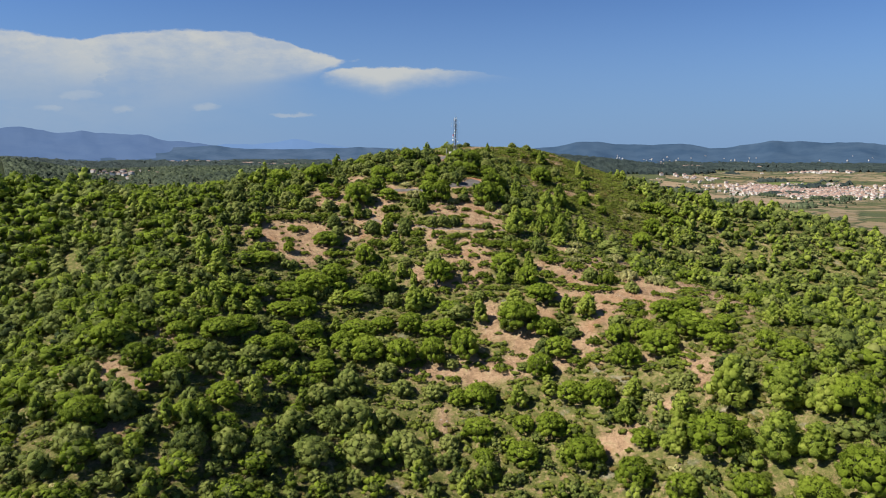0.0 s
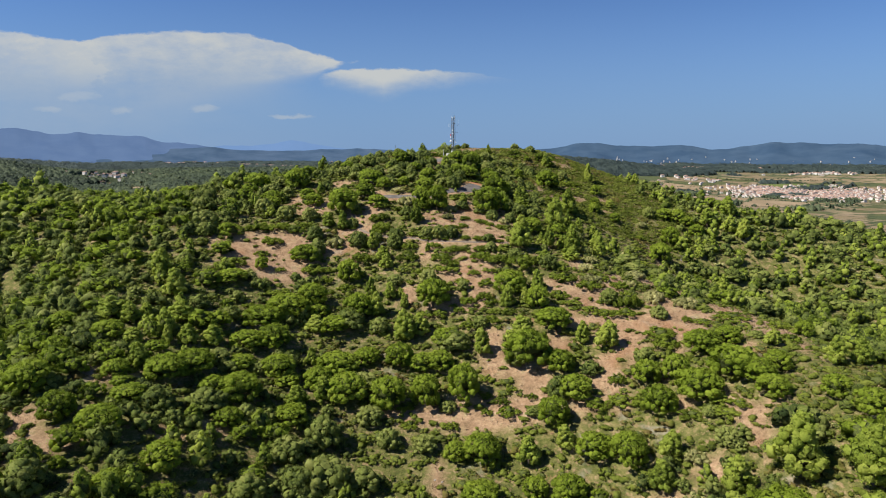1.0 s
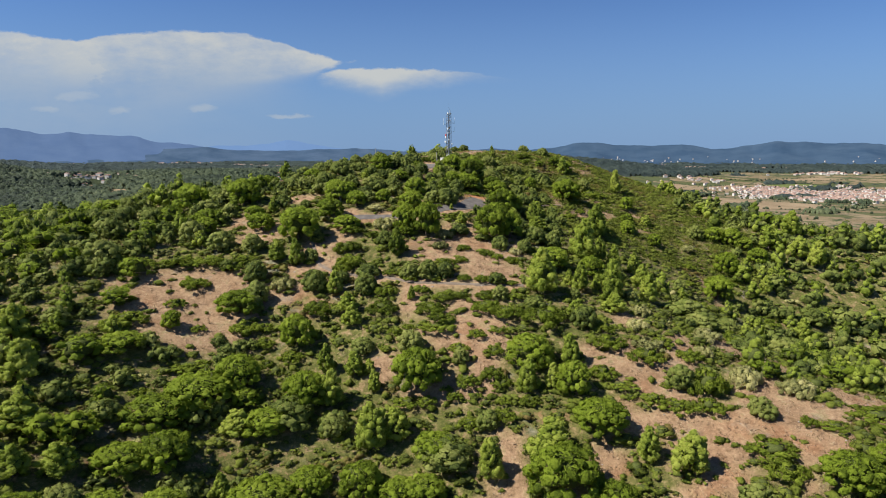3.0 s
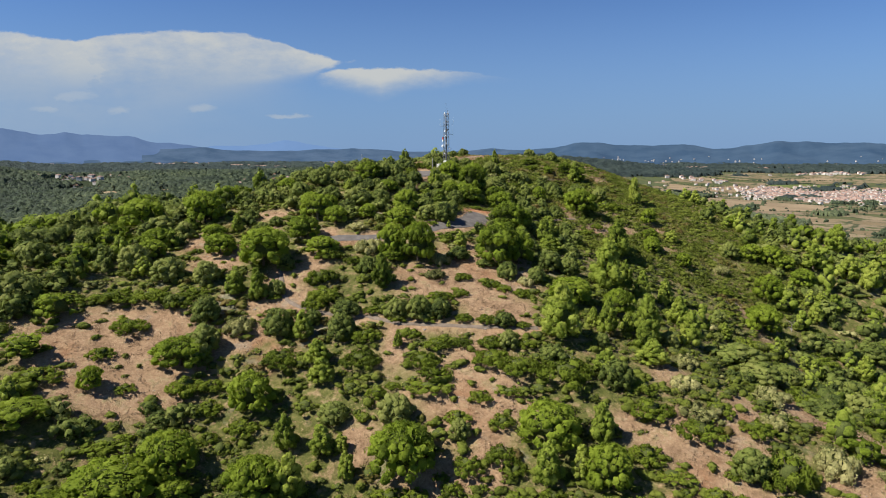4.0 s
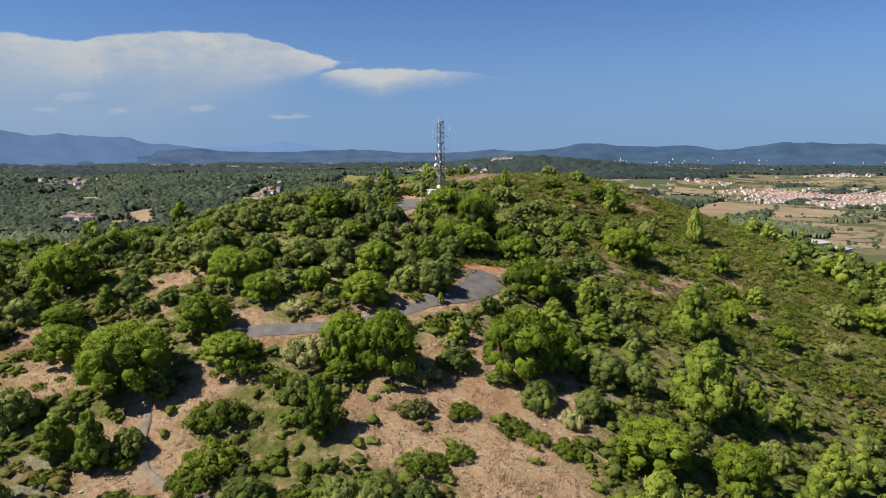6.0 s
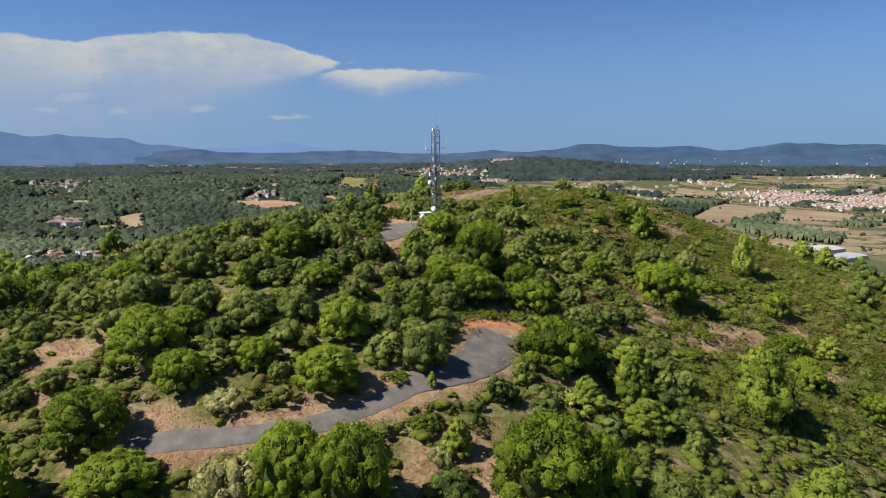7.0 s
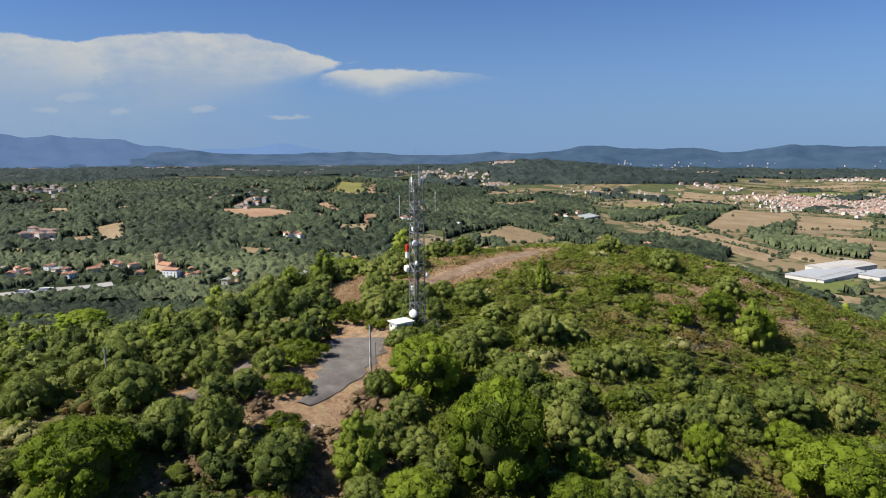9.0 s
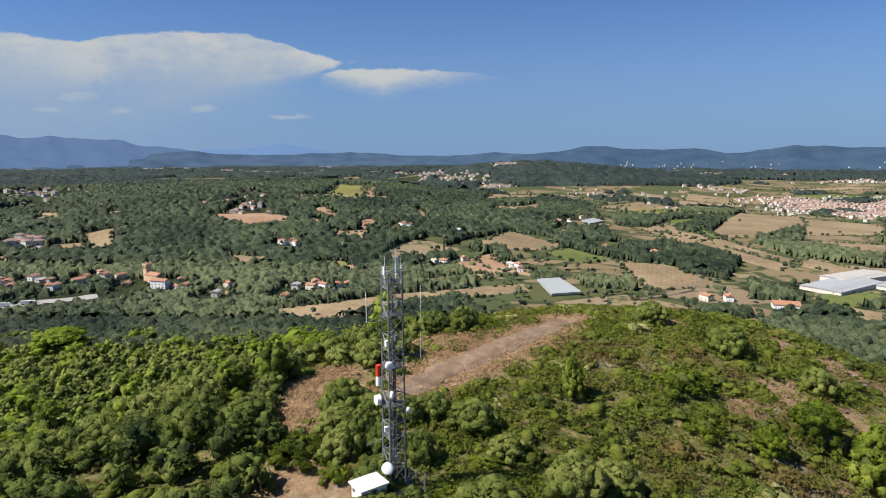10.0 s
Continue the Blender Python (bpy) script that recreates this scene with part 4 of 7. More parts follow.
plant("oak",
       (-43.4, 161.5, 3, 1.01), (-25.9, 162.5, 4.3), (-2.8, 163.5, 2.9), (-11.6, 164.1, 2.9), (23.5, 170.3, 2.2, 0.67), (-16.6, 170.6, 3.3, 1.01),
       (-111.7, 172, 4.5), (30.1, 173.5, 3.1, 1.25), (2.6, 175, 2.3, 0.87), (-52.8, 177.1, 2.9, 0.6), (39.3, 178.7, 2.9, 0.79), (-55.8, 178.8, 2.9, 0.95),
       (52.7, 179.3, 2.6, 0.94), (-46.2, 180.4, 2.4, 0.87), (82.2, 181.5, 2.1, 0.6), (-19.5, 182, 4.2, 0.6), (20.6, 186.2, 3.1, 0.95), (-125.7, 188, 4.1),
       (-120.1, 189.8, 4.2), (4.7, 194.4, 5.2, 0.68), (62.4, 196.8, 2.6, 0.95), (-58.7, 197.8, 3.3, 0.95))
plant("oak",
       (12.2, 200.5, 2.4, 1), (-17.1, 202.5, 3.4, 0.95), (-25.7, 204.2, 4.9, 0.82), (51.1, 206.6, 3, 1.05), (96.3, 211, 5.8, 0.6), (7.8, 216.1, 1.9, 1.25),
       (-3.2, 220.3, 3.1, 1.16), (-14, 221.4, 2.9, 0.87), (35.9, 225.6, 3, 1.25), (73, 225.8, 3.6, 0.6), (25.9, 232, 2.7, 0.8), (-42.2, 234.7, 2.7, 1.25),
       (17.7, 235.3, 2, 1.25), (36.1, 237.3, 1.7, 1.25), (67.6, 237.4, 4.5, 0.6), (89.1, 238, 4, 0.82), (-42.3, 238.1, 3.2, 1.2), (-15.5, 240.3, 3, 1.25),
       (135.4, 241, 4.4, 0.95), (17.5, 241.4, 2.2, 0.95), (-28.4, 242, 3.3, 1.25), (24.6, 242.1, 1.1, 1.25))
plant("oak",
       (51.8, 243.7, 2.1, 1.17), (-21.8, 244.4, 1.9, 1.25), (66.5, 244.8, 5.4, 0.6), (4.7, 244.9, 2.4, 1.25), (0.1, 245.1, 2.9, 1.25), (-83.3, 245.6, 4.9),
       (-44.3, 245.6, 3.1, 1.25), (-4.6, 245.7, 2.5, 1.25), (78.7, 246.6, 3.6, 0.75), (-15.6, 247.1, 3.1, 0.73), (-52.7, 249.3, 2, 1.01), (-35.4, 251.4, 1, 1.13),
       (-31.7, 253.5, 2.1, 1.25), (-48.6, 258, 3, 1.25), (-42, 258.8, 1.6, 1.08), (-57.5, 259.1, 4, 0.95), (-12.3, 261.5, 2.3, 1.16), (53.2, 261.7, 2.3, 1.25),
       (70.6, 261.8, 1.4, 1.25), (27.2, 262, 2.3, 1.25), (-88.7, 262.1, 3.7), (-31.5, 262.5, 2.3, 1.16))
plant("oak",
       (-66.9, 262.9, 3.7), (20.5, 263.1, 2.6, 1.14), (15.9, 268, 2.4, 0.69), (9.2, 270.4, 2.8, 0.86), (36.5, 270.5, 2.8, 1.25), (31, 270.8, 3.5, 1.08),
       (-82, 271.7, 3.4), (-99.5, 272.7, 3.4), (-41.9, 281.1, 1.9, 0.98), (-39, 283.5, 1.9), (-70.1, 284.3, 4.2, 0.84), (-12, 284.4, 1.5),
       (124.5, 284.5, 4.7, 0.75), (-97.4, 288.6, 3.4), (40.5, 289.5, 2.6, 0.99), (5.4, 290, 3.4), (-48, 294.8, 1.9), (-18.6, 295.4, 3.8),
       (-12.8, 297.3, 3), (0.8, 297.5, 2.4), (8, 297.6, 2), (-26.8, 298.5, 2.8))
plant("oak",
       (-36.2, 301.4, 3.2), (43.2, 304.2, 1.9, 1.25), (-18.9, 307, 1.8, 0.88), (-17, 307.6, 2.2, 0.88), (-7.7, 308.3, 1.4, 0.6), (43.2, 308.8, 2.2),
       (-23.3, 309.4, 1.8, 0.91), (-31.9, 309.9, 3.6), (-20.8, 310.4, 2.1, 1.13), (-17.5, 310.4, 1.9, 0.91), (-4.5, 310.8, 1.9, 1.25), (-15, 311, 1.7, 1.09),
       (-12.6, 312.3, 1.9, 0.77), (0.1, 314.1, 2.3, 0.95), (-27.9, 314.2, 1.8, 1.08), (-25.6, 314.5, 2.5, 0.82), (33.3, 314.7, 2.7), (17.2, 316.2, 2.1, 1.25),
       (-24.7, 316.6, 2.1, 0.78), (-32.2, 319.9, 1.4, 1.1), (100.3, 320.4, 2.9, 1.25), (43, 320.5, 2.1))
plant("oak",
       (27.2, 321, 1.7, 1.06), (31.9, 321.1, 2.3, 1.12), (-13.6, 321.8, 2.6, 1.2), (-10, 322.9, 2.8, 1.19), (27, 325.1, 2.2, 1.25), (43, 325.7, 2.2, 0.86),
       (7.9, 326.3, 2.5, 0.91), (31.4, 326.3, 1.9, 1.06), (-28.7, 326.4, 2.4, 1.25), (-19.8, 327, 3.4, 1.05), (35.3, 331, 2.3, 0.64), (6.5, 332.3, 2, 1.05),
       (25.4, 332.5, 2.4, 1.08), (23.1, 332.7, 3.1, 1.12), (-27, 332.8, 1.7, 1.25), (34.2, 334.3, 1.7, 1.25), (-15.5, 334.4, 1.7, 1.25), (-13.7, 334.9, 1.4, 1.25),
       (3.5, 336.1, 1.8, 1.25), (21.5, 338.6, 2.2, 0.8), (40.6, 340, 2.3, 1.05), (19.2, 340.8, 3, 1.01))
plant("oak",
       (47.2, 341.1, 2.3, 0.62), (128.1, 341.4, 2.5, 0.83), (46.5, 342.3, 2.7, 1.25), (16.9, 344.6, 2, 0.87), (44.7, 344.8, 2.8, 1.08), (29.1, 346.4, 2.4, 0.93),
       (55, 347.4, 3.7, 0.95), (63.6, 347.9, 2.9, 1.25), (5.4, 348.3, 2.4, 0.94), (34.9, 348.5, 2.5, 1.18), (15.6, 349.7, 3.3, 0.74), (42.5, 351.2, 2.1, 0.87),
       (23.5, 352.4, 3, 1.19), (27.7, 354.2, 2.6, 0.82), (9, 356, 1.9, 1.25), (17.9, 357.6, 2, 0.86), (68.8, 358.6, 1.1, 1.25), (14.5, 361.7, 2.8, 0.83),
       (-15.5, 361.9, 3, 1.14), (7.6, 362.3, 1.8, 1.25), (-10.1, 363.3, 3.3, 0.79), (10.4, 363.6, 2.1))
plant("oak",
       (-22.5, 364.7, 3.2, 0.79), (3.7, 366.2, 1.9), (-31.9, 373.2, 3.2, 0.74), (60, 375.7, 2.3), (51.6, 382.5, 2.8), (20.1, 384.5, 3.6, 0.89),
       (14.6, 387.9, 2.5, 1.08), (10.4, 388.3, 2.4, 1.02), (33.4, 389.4, 2.1, 0.87), (43.6, 391.7, 2.6, 1.06))
plant("grey",
       (53.2, 146.2, 2.6), (72.3, 203.6, 3.4, 1.38), (64, 207, 3.1, 1.9), (60.2, 217.5, 2.1, 1.5), (48.1, 218.3, 3.3, 1), (48.3, 226.2, 2.5, 1.35),
       (64.1, 226.7, 3.6, 1.01), (51.7, 234.9, 2.4, 1.5), (-36.7, 243.1, 3, 1.5), (3.6, 259.6, 2.3, 1.5), (24.2, 260.4, 2, 1.5), (4.3, 267.2, 2.7, 1.5),
       (-12.6, 268.8, 3.7, 1.5), (-92.3, 269.9, 2.5), (7.8, 275.1, 1.5, 1.5), (-16.8, 279.7, 2.7), (-89.4, 281.1, 3), (93.6, 311, 2.5, 1.5),
       (113.4, 369.4, 2.2))
plant("scrub",
       (33.3, 142.5, 2.3), (62.8, 153.7, 3.3, 0.6), (65.7, 154.8, 2.4, 1.02), (56.4, 157.2, 2.9, 0.71), (63.1, 157.5, 2.4, 1.03), (48.4, 164.9, 2.6, 1.77),
       (38.5, 167.9, 3, 1.25), (43.8, 167.9, 3.7, 0.77), (3.2, 169.9, 2, 1.25), (-6.7, 170.1, 2.2, 1.25), (17.6, 171.5, 2.8, 1.25), (12.2, 173.1, 1.6, 1.25),
       (44.6, 173.7, 2.2, 1.9), (23.7, 175, 1.6, 1.25), (16.3, 175.4, 2.1, 1.25), (-13.9, 175.4, 2.9, 1.25), (-8.2, 175.4, 2.1, 1.23), (88.2, 176.7, 2.8, 1.09),
       (12.5, 177.8, 1.7, 1.25), (19, 178.4, 1.7, 1.25), (12.9, 182.4, 1.7, 1.25), (59.5, 183.1, 3.4, 1.21))
plant("scrub",
       (59.6, 187.8, 4.3, 0.85), (92.2, 188.6, 3.1, 1.1), (73, 192.7, 2.8, 0.6), (69, 193.6, 1.5, 1.9), (82.2, 195.4, 4.6, 0.6), (53.8, 199.7, 3.4, 1.12),
       (48.1, 201, 3, 0.97), (8.9, 201.2, 2.4, 1.25), (15.7, 201.7, 2.7, 1.25), (44.4, 203, 2.4, 1.02), (40.2, 203.8, 1.2, 1.25), (21.1, 204.8, 2.1, 1.25),
       (55.6, 205, 3.9, 1.9), (15.8, 205.4, 1.7, 1.25), (-56.6, 206.1, 1.8, 1.25), (48.4, 206.3, 1.5, 1.25), (39.3, 206.8, 3, 0.6), (0.7, 207.1, 2.5, 1.25),
       (10.9, 207.5, 1, 1.25), (6.2, 207.9, 1.9, 1.25), (-3.3, 208, 3, 0.75), (15.9, 209.5, 2.2, 1.25))
plant("scrub",
       (4.5, 209.8, 1.3, 1.25), (36.5, 210.1, 2.8, 1.25), (8.9, 210.8, 2.7, 1.25), (14.4, 212.1, 2.7, 1.25), (46.5, 214.2, 3.6, 1.25), (-49.8, 215.4, 4.1, 0.64),
       (55.9, 215.6, 2.8, 1.25), (14.9, 218, 2.3, 1.25), (-34.4, 218.4, 1.9, 1.25), (39.8, 218.9, 3.8, 1.07), (7.4, 219.1, 2.4, 1.25), (51.6, 219.7, 2.4, 1.25),
       (-29.4, 220.6, 2.7, 1.25), (-9.1, 221.3, 1.5, 1.25), (-69.1, 221.9, 3.4, 1.25), (22.7, 222.2, 1.4, 1.2), (11.5, 223.1, 2.2, 1.25), (16.6, 224.5, 2.5, 0.6),
       (-36.6, 224.6, 2.5, 1.25), (40.6, 224.6, 2.5, 1.25), (-67.4, 225.3, 4, 0.88), (-7, 225.3, 2, 1.25))
plant("scrub",
       (2.6, 225.9, 4, 0.6), (-52, 226.4, 1.8, 1.25), (-4.1, 226.6, 1.5, 1.25), (27.1, 227.2, 5.1, 1.25), (-42, 228.5, 3.6, 1.25), (3.5, 228.6, 3.1, 1.1),
       (-12, 228.9, 1, 1.25), (19.1, 228.9, 4.1, 1.25), (-38.1, 229, 2.6, 1.25), (14.1, 231.3, 3.7, 1.25), (73.2, 231.3, 3.8, 1.25), (1.4, 231.6, 3.2, 1.25),
       (-10.4, 232.7, 3.7, 1.25), (-69.9, 232.9, 1.3, 1.25), (-59.9, 233.7, 2.4, 1.2), (-25.9, 234.8, 3.8, 1.25), (21.1, 235.3, 2, 1.25), (14.3, 235.8, 2.7, 1.25),
       (4.1, 236.1, 3.1, 1.02), (8.9, 236.4, 1.9, 1.25), (5.5, 236.8, 2.1, 1.25), (-73.2, 238, 1.3))
plant("scrub",
       (-10.2, 239.2, 2.8, 1.25), (-1, 239.3, 2.1, 1.25), (21.1, 241.1, 1.6, 1.25), (-58.6, 242, 3.7), (13.9, 242.6, 2.2, 1.25), (9.5, 243.5, 1.9, 1.25),
       (1.7, 243.9, 1.9, 1.19), (-4.4, 244.5, 1.9, 1.25), (-9.9, 247.5, 2, 1.25), (-74.3, 247.6, 3.3), (-30.8, 248, 2, 0.63), (-22.5, 249.3, 2.8, 1.25),
       (-51.4, 249.7, 3.2, 1.25), (-39.9, 250, 1.6, 1.16), (-66, 250.2, 4.4), (4.6, 251, 2.8, 1.03), (-58, 251.2, 4.1), (-31.6, 252.1, 1.6, 1.17),
       (-20.9, 252.1, 3.7, 1.25), (9.1, 252.7, 1.8, 1.25), (-48.7, 253.5, 2.9, 0.94), (22.7, 254.8, 2.1, 1.25))
plant("scrub",
       (18.7, 256.3, 1.9, 1.25), (16.3, 258, 2.2, 1.25), (-22.2, 258.4, 3.7, 1.25), (9.8, 260.5, 2, 1.25), (-16, 264.3, 2.3, 1.25), (-49.5, 264.8, 1.1, 1.13),
       (-47.3, 266.2, 0.8, 1.25), (-22, 266.3, 3.3, 1.09), (81.1, 269.7, 3, 1.16), (-55.7, 272, 1.5, 1.25), (104.5, 277.8, 5.3, 0.86), (6.3, 279.7, 2.1, 1.25),
       (82.5, 286.1, 3.5, 0.62), (2.3, 286.6, 1.8), (-16.4, 288.7, 2.8), (89.5, 300, 2.6, 1.25), (-3.1, 309.6, 0.9, 1.25), (-1, 312.1, 1.5, 1.25),
       (50.1, 312.3, 2.2, 1.25), (-10, 315.3, 1.3, 1.25), (25.2, 317.7, 1.7, 1.25), (56, 321.3, 2.3))
plant("scrub",
       (-5, 326.4, 2.2, 1.25), (-6.7, 334.5, 2.6, 1.25), (31.8, 335.5, 1.8, 1.25), (30.9, 340.9, 2.6, 0.96), (64.5, 342.5, 3.9, 1.14), (68.6, 343.3, 3.2, 1.16),
       (36.3, 343.5, 2.2, 1.25), (-7.6, 343.9, 3.5, 1.25), (18.1, 350, 2.5, 0.71), (1.2, 354, 1.7, 1.25), (56.1, 355.5, 2.7, 0.96), (-2.7, 357.2, 3.1, 1.25),
       (40.5, 364, 2.4, 1.25), (40.8, 371.5, 3.6), (101.2, 374.7, 1.7), (62, 376.4, 2.1, 1.25), (35.3, 378.5, 1.7), (34.5, 390.2, 1.7, 0.8),
       (18.3, 392.3, 1.7, 1.25), (30.2, 397, 1.5, 0.6))
plant("stone",
       (42.1, 125.2, 3.8, 1.17), (84.3, 118.4, 4.9, 1.17), (77.5, 103.7, 4.7, 1.18), (60.9, 111.1, 3.3, 1.18), (49.9, 118, 3.3, 1.15), (69.9, 104.3, 3.8, 1.04))
plant_hill()
undergrowth("low_scrub", LOWSCRUB, 13000, 26, 0.15, (0.45, 1.15), lambda o: 0.75 if o <= 0 else 0.38 - 0.35 * o, "low green scrub between the trees", 31, 3, core=BALL1)
undergrowth("east_scrub", LOWSCRUB, 9000, 85, 0.17, (0.6, 1.5), lambda o: 0.9 if o <= 0 else 0.2, "low green scrub carpeting the hill's far flank", 36, 5, (8, 125, 296, 430), flat=0.8)
undergrowth("dry_scrub", DRYBUSH, 8000, 40, 0.15, (0.35, 0.85), lambda o: 0.35 if o <= 0 else 0.16, "low brown dry scrub on the hillside", 32, 4)
undergrowth("dry_grass", STRAW, 150000, 7, 0.28, (0.2, 0.6), lambda o: 0.16 if o <= 0 else 1.0, "tufts of dry straw-coloured grass", 33, 3)

undergrowth("summit_grass", GOLD, 16000, 10, 0.3, (0.2, 0.55), lambda o: 0.0 if o <= 0 else 1.0 if o < 0.9 else 0.06, "dry yellow grass on the bare summit", 34, 3, (-12, 36, 358, 404), False)

undergrowth("brown_heath", DRYBUSH, 700, 46, 0.13, (0.5, 1.15), lambda o: 0.3 if o <= 0 else 0.75, "brown and russet dry heath below the yard", 35, 6, (-13, 7, 312, 338), core=BALL1)


def dead_wood(n):
    grain = n.noise(world_place(n), 8.0, 5.0, 0.65)
    return shader(n, n.ramp(grain, ((0.3, (0.16, 0.14, 0.12)), (0.7, (0.36, 0.33, 0.30)))), 0.9, normal=bump(n, grain, 0.6, 0.04))


DEADWOOD = material("bleached_dead_wood", dead_wood)


def dead_tree(x, y, tall, seed):
    """A bare grey tree: trunk, forking limbs and thin twig ends."""
    rng = np.random.default_rng(seed)
    root = new("dead_tree")
    root.matrix_basis = pose(x, y, ground_at(x, y) - 0.1, 0, 0, seed * 67 % 360)

    def limb(name, base, way, long, girth, parent):
        bm = bmesh.new()
        at, way = Vector(base), Vector(way).normalized()
        rings = []
        for k in range(5):
            rings.append((at.copy(), girth * (1 - 0.2 * k)))
            way = (way + Vector(rng.normal(0, 0.16, 3)) + Vector((0, 0, 0.06))).normalized()
            at = at + way * long / 4
        for (a, ra), (b, rb) in zip(rings, rings[1:]):
            m = Matrix.Translation((a + b) / 2) @ (b - a).to_track_quat("Z", "Y").to_matrix().to_4x4()
            bmesh.ops.create_cone(bm, cap_ends=True, segments=6, radius1=ra, radius2=rb, depth=(b - a).length, matrix=m)
        return part(name, bm, DEADWOOD, parent), [r[0] for r in rings]
    trunk, spine = limb("trunk", (0, 0, 0), (0.1, 0, 1), tall, 0.09, root)
    for k in range(9):
        a = k * 2.4
        branch, twigs_at = limb("branch", spine[1 + k % 4], (math.cos(a), math.sin(a), 0.55), tall * rng.uniform(0.35, 0.6), 0.04, root)
        for j in (2, 3, 4):
            limb("twig", twigs_at[j], (math.cos(a + rng.normal(0, 0.9)), math.sin(a + rng.normal(0, 0.9)), 0.5), tall * 0.22, 0.016, branch)
    tagged(root, "bare grey dead tree among green pines", "dead tree", "dead trees on the hill")


dead_tree(-43.4, 208.7, 4.5, 3)
dead_tree(-28.0, 283.9, 4.0, 4)
dead_tree(-43.4, 205.9, 5.0, 5)
dead_tree(28.9, 229.1, 2.6, 6)
dead_tree(104.8, 289.6, 3.0, 7)


def stones():
    rng = np.random.default_rng(44)
    bv, bf = BALL1
    vs, fs, base = [], [], 0
    for _ in range(6000):
        x, y = rng.uniform(-100, 100), rng.uniform(125, 400)
        if openness(x, y) < 0.15 or rng.uniform() < 0.6:
            continue
        r = 0.06 + 0.26 * rng.uniform() ** 4
        lump = bv * (1 + rng.normal(0, 0.16, (len(bv), 1))) * r * np.array([1.2, 1.0, 0.6])
        vs.append(lump + np.array([x, y, ground_at(x, y) + 0.1 * r]))
        fs.append(bf + base)
        base += len(bv)
    tagged(new("scattered_stones", arrays_mesh("scattered_stones", np.vstack(vs), np.vstack(fs), DEADWOOD)), "small pale grey stones on the dry ground", "stones", kind="stuff")


stones()

# ---- roads and paved places ----
def asphalt(n):
    at = world_place(n)
    fine, wide = n.noise(at, 7.0, 6.0, 0.7), n.noise(at, 0.45, 4.0, 0.6)
    colour = n.ramp(n.math("ADD", n.math("MULTIPLY", fine, 0.35), n.math("MULTIPLY", wide, 0.65)), ((0.32, (0.070, 0.062, 0.055)), (0.5, (0.108, 0.096, 0.086)), (0.68, (0.165, 0.148, 0.132))))
    crack = n.add("ShaderNodeTexVoronoi", props={"feature": "DISTANCE_TO_EDGE"}, Vector=at, Scale=0.4)
    colour = n.mix(n.step(crack, 0.0, 0.012, 0.16, 0.0), colour, (0.04, 0.038, 0.036, 1))
    return shader(n, colour, 0.9, normal=bump(n, fine, 0.4, 0.02), spec=0.2)


def gravel(n):
    at = world_place(n)
    fine, wide = n.noise(at, 5.0, 6.0, 0.75), n.noise(at, 0.5, 4.0, 0.6)
    colour = n.ramp(n.math("ADD", n.math("MULTIPLY", fine, 0.5), n.math("MULTIPLY", wide, 0.5)), ((0.34, (0.085, 0.065, 0.050)), (0.5, (0.150, 0.118, 0.090)), (0.66, (0.235, 0.188, 0.145))))
    return shader(n, colour, 0.95, normal=bump(n, fine, 0.7, 0.05), spec=0.15)


def orange_earth(n):
    at = world_place(n)
    grain = n.math("ADD", n.math("MULTIPLY", n.noise(at, 2.2, 7.0, 0.75), 0.6), n.math("MULTIPLY", n.noise(at, 0.4, 4.0), 0.4))
    return shader(n, n.ramp(grain, ((0.34, (0.150, 0.062, 0.028)), (0.5, (0.330, 0.150, 0.070)), (0.66, (0.470, 0.280, 0.165)))), 0.95, normal=bump(n, grain, 1.0, 0.25), spec=0.1)


ASPHALT, GRAVEL, VERGE_EARTH = material("worn_asphalt", asphalt), material("dry_gravel", gravel), material("orange_earth", orange_earth)


def ribbon(name, line, wide, mat, label, lift=0.16, ragged=0.25, category="road", edge=9.0):
    """A paved strip that follows the ground along a line, with ragged edges."""
    pts = [Vector((*p, 0)) for p in line]
    fine = []
    for a, b in zip(pts, pts[1:]):
        count = max(2, int((b - a).length / 1.2))
        fine += [a.lerp(b, k / count) for k in range(count)]
    fine.append(pts[-1])
    smooth = [sum((fine[max(0, min(len(fine) - 1, i + d))] for d in (-2, -1, 0, 1, 2)), Vector()) / 5 for i in range(len(fine))]
    verts, faces = [], []
    across = 7
    for i, p in enumerate(smooth):
        way = smooth[min(i + 1, len(smooth) - 1)] - smooth[max(i - 1, 0)]
        side = Vector((-way.y, way.x, 0)).normalized()
        w = wide(i / (len(smooth) - 1)) if callable(wide) else wide
        for k in range(across):
            f = -1 + 2 * k / (across - 1)
            q = p + side * f * (w + (ragged * noise.noise((p.x * 0.6, p.y * 0.6, 5.0 * f)) if abs(f) > 0.9 else 0))
            verts.append((q.x, q.y, ground_at(q.x, q.y) + (lift if abs(f) < 0.9 else min(lift - 0.12, edge))))
    for i in range(len(smooth) - 1):
        for k in range(across - 1):
            j = i * across + k
            faces.append((j, j + 1, j + across + 1, j + across))
    ob = new(name, mesh_from(name, verts, faces, (mat,), True))
    return tagged(ob, label, category, kind="structure")


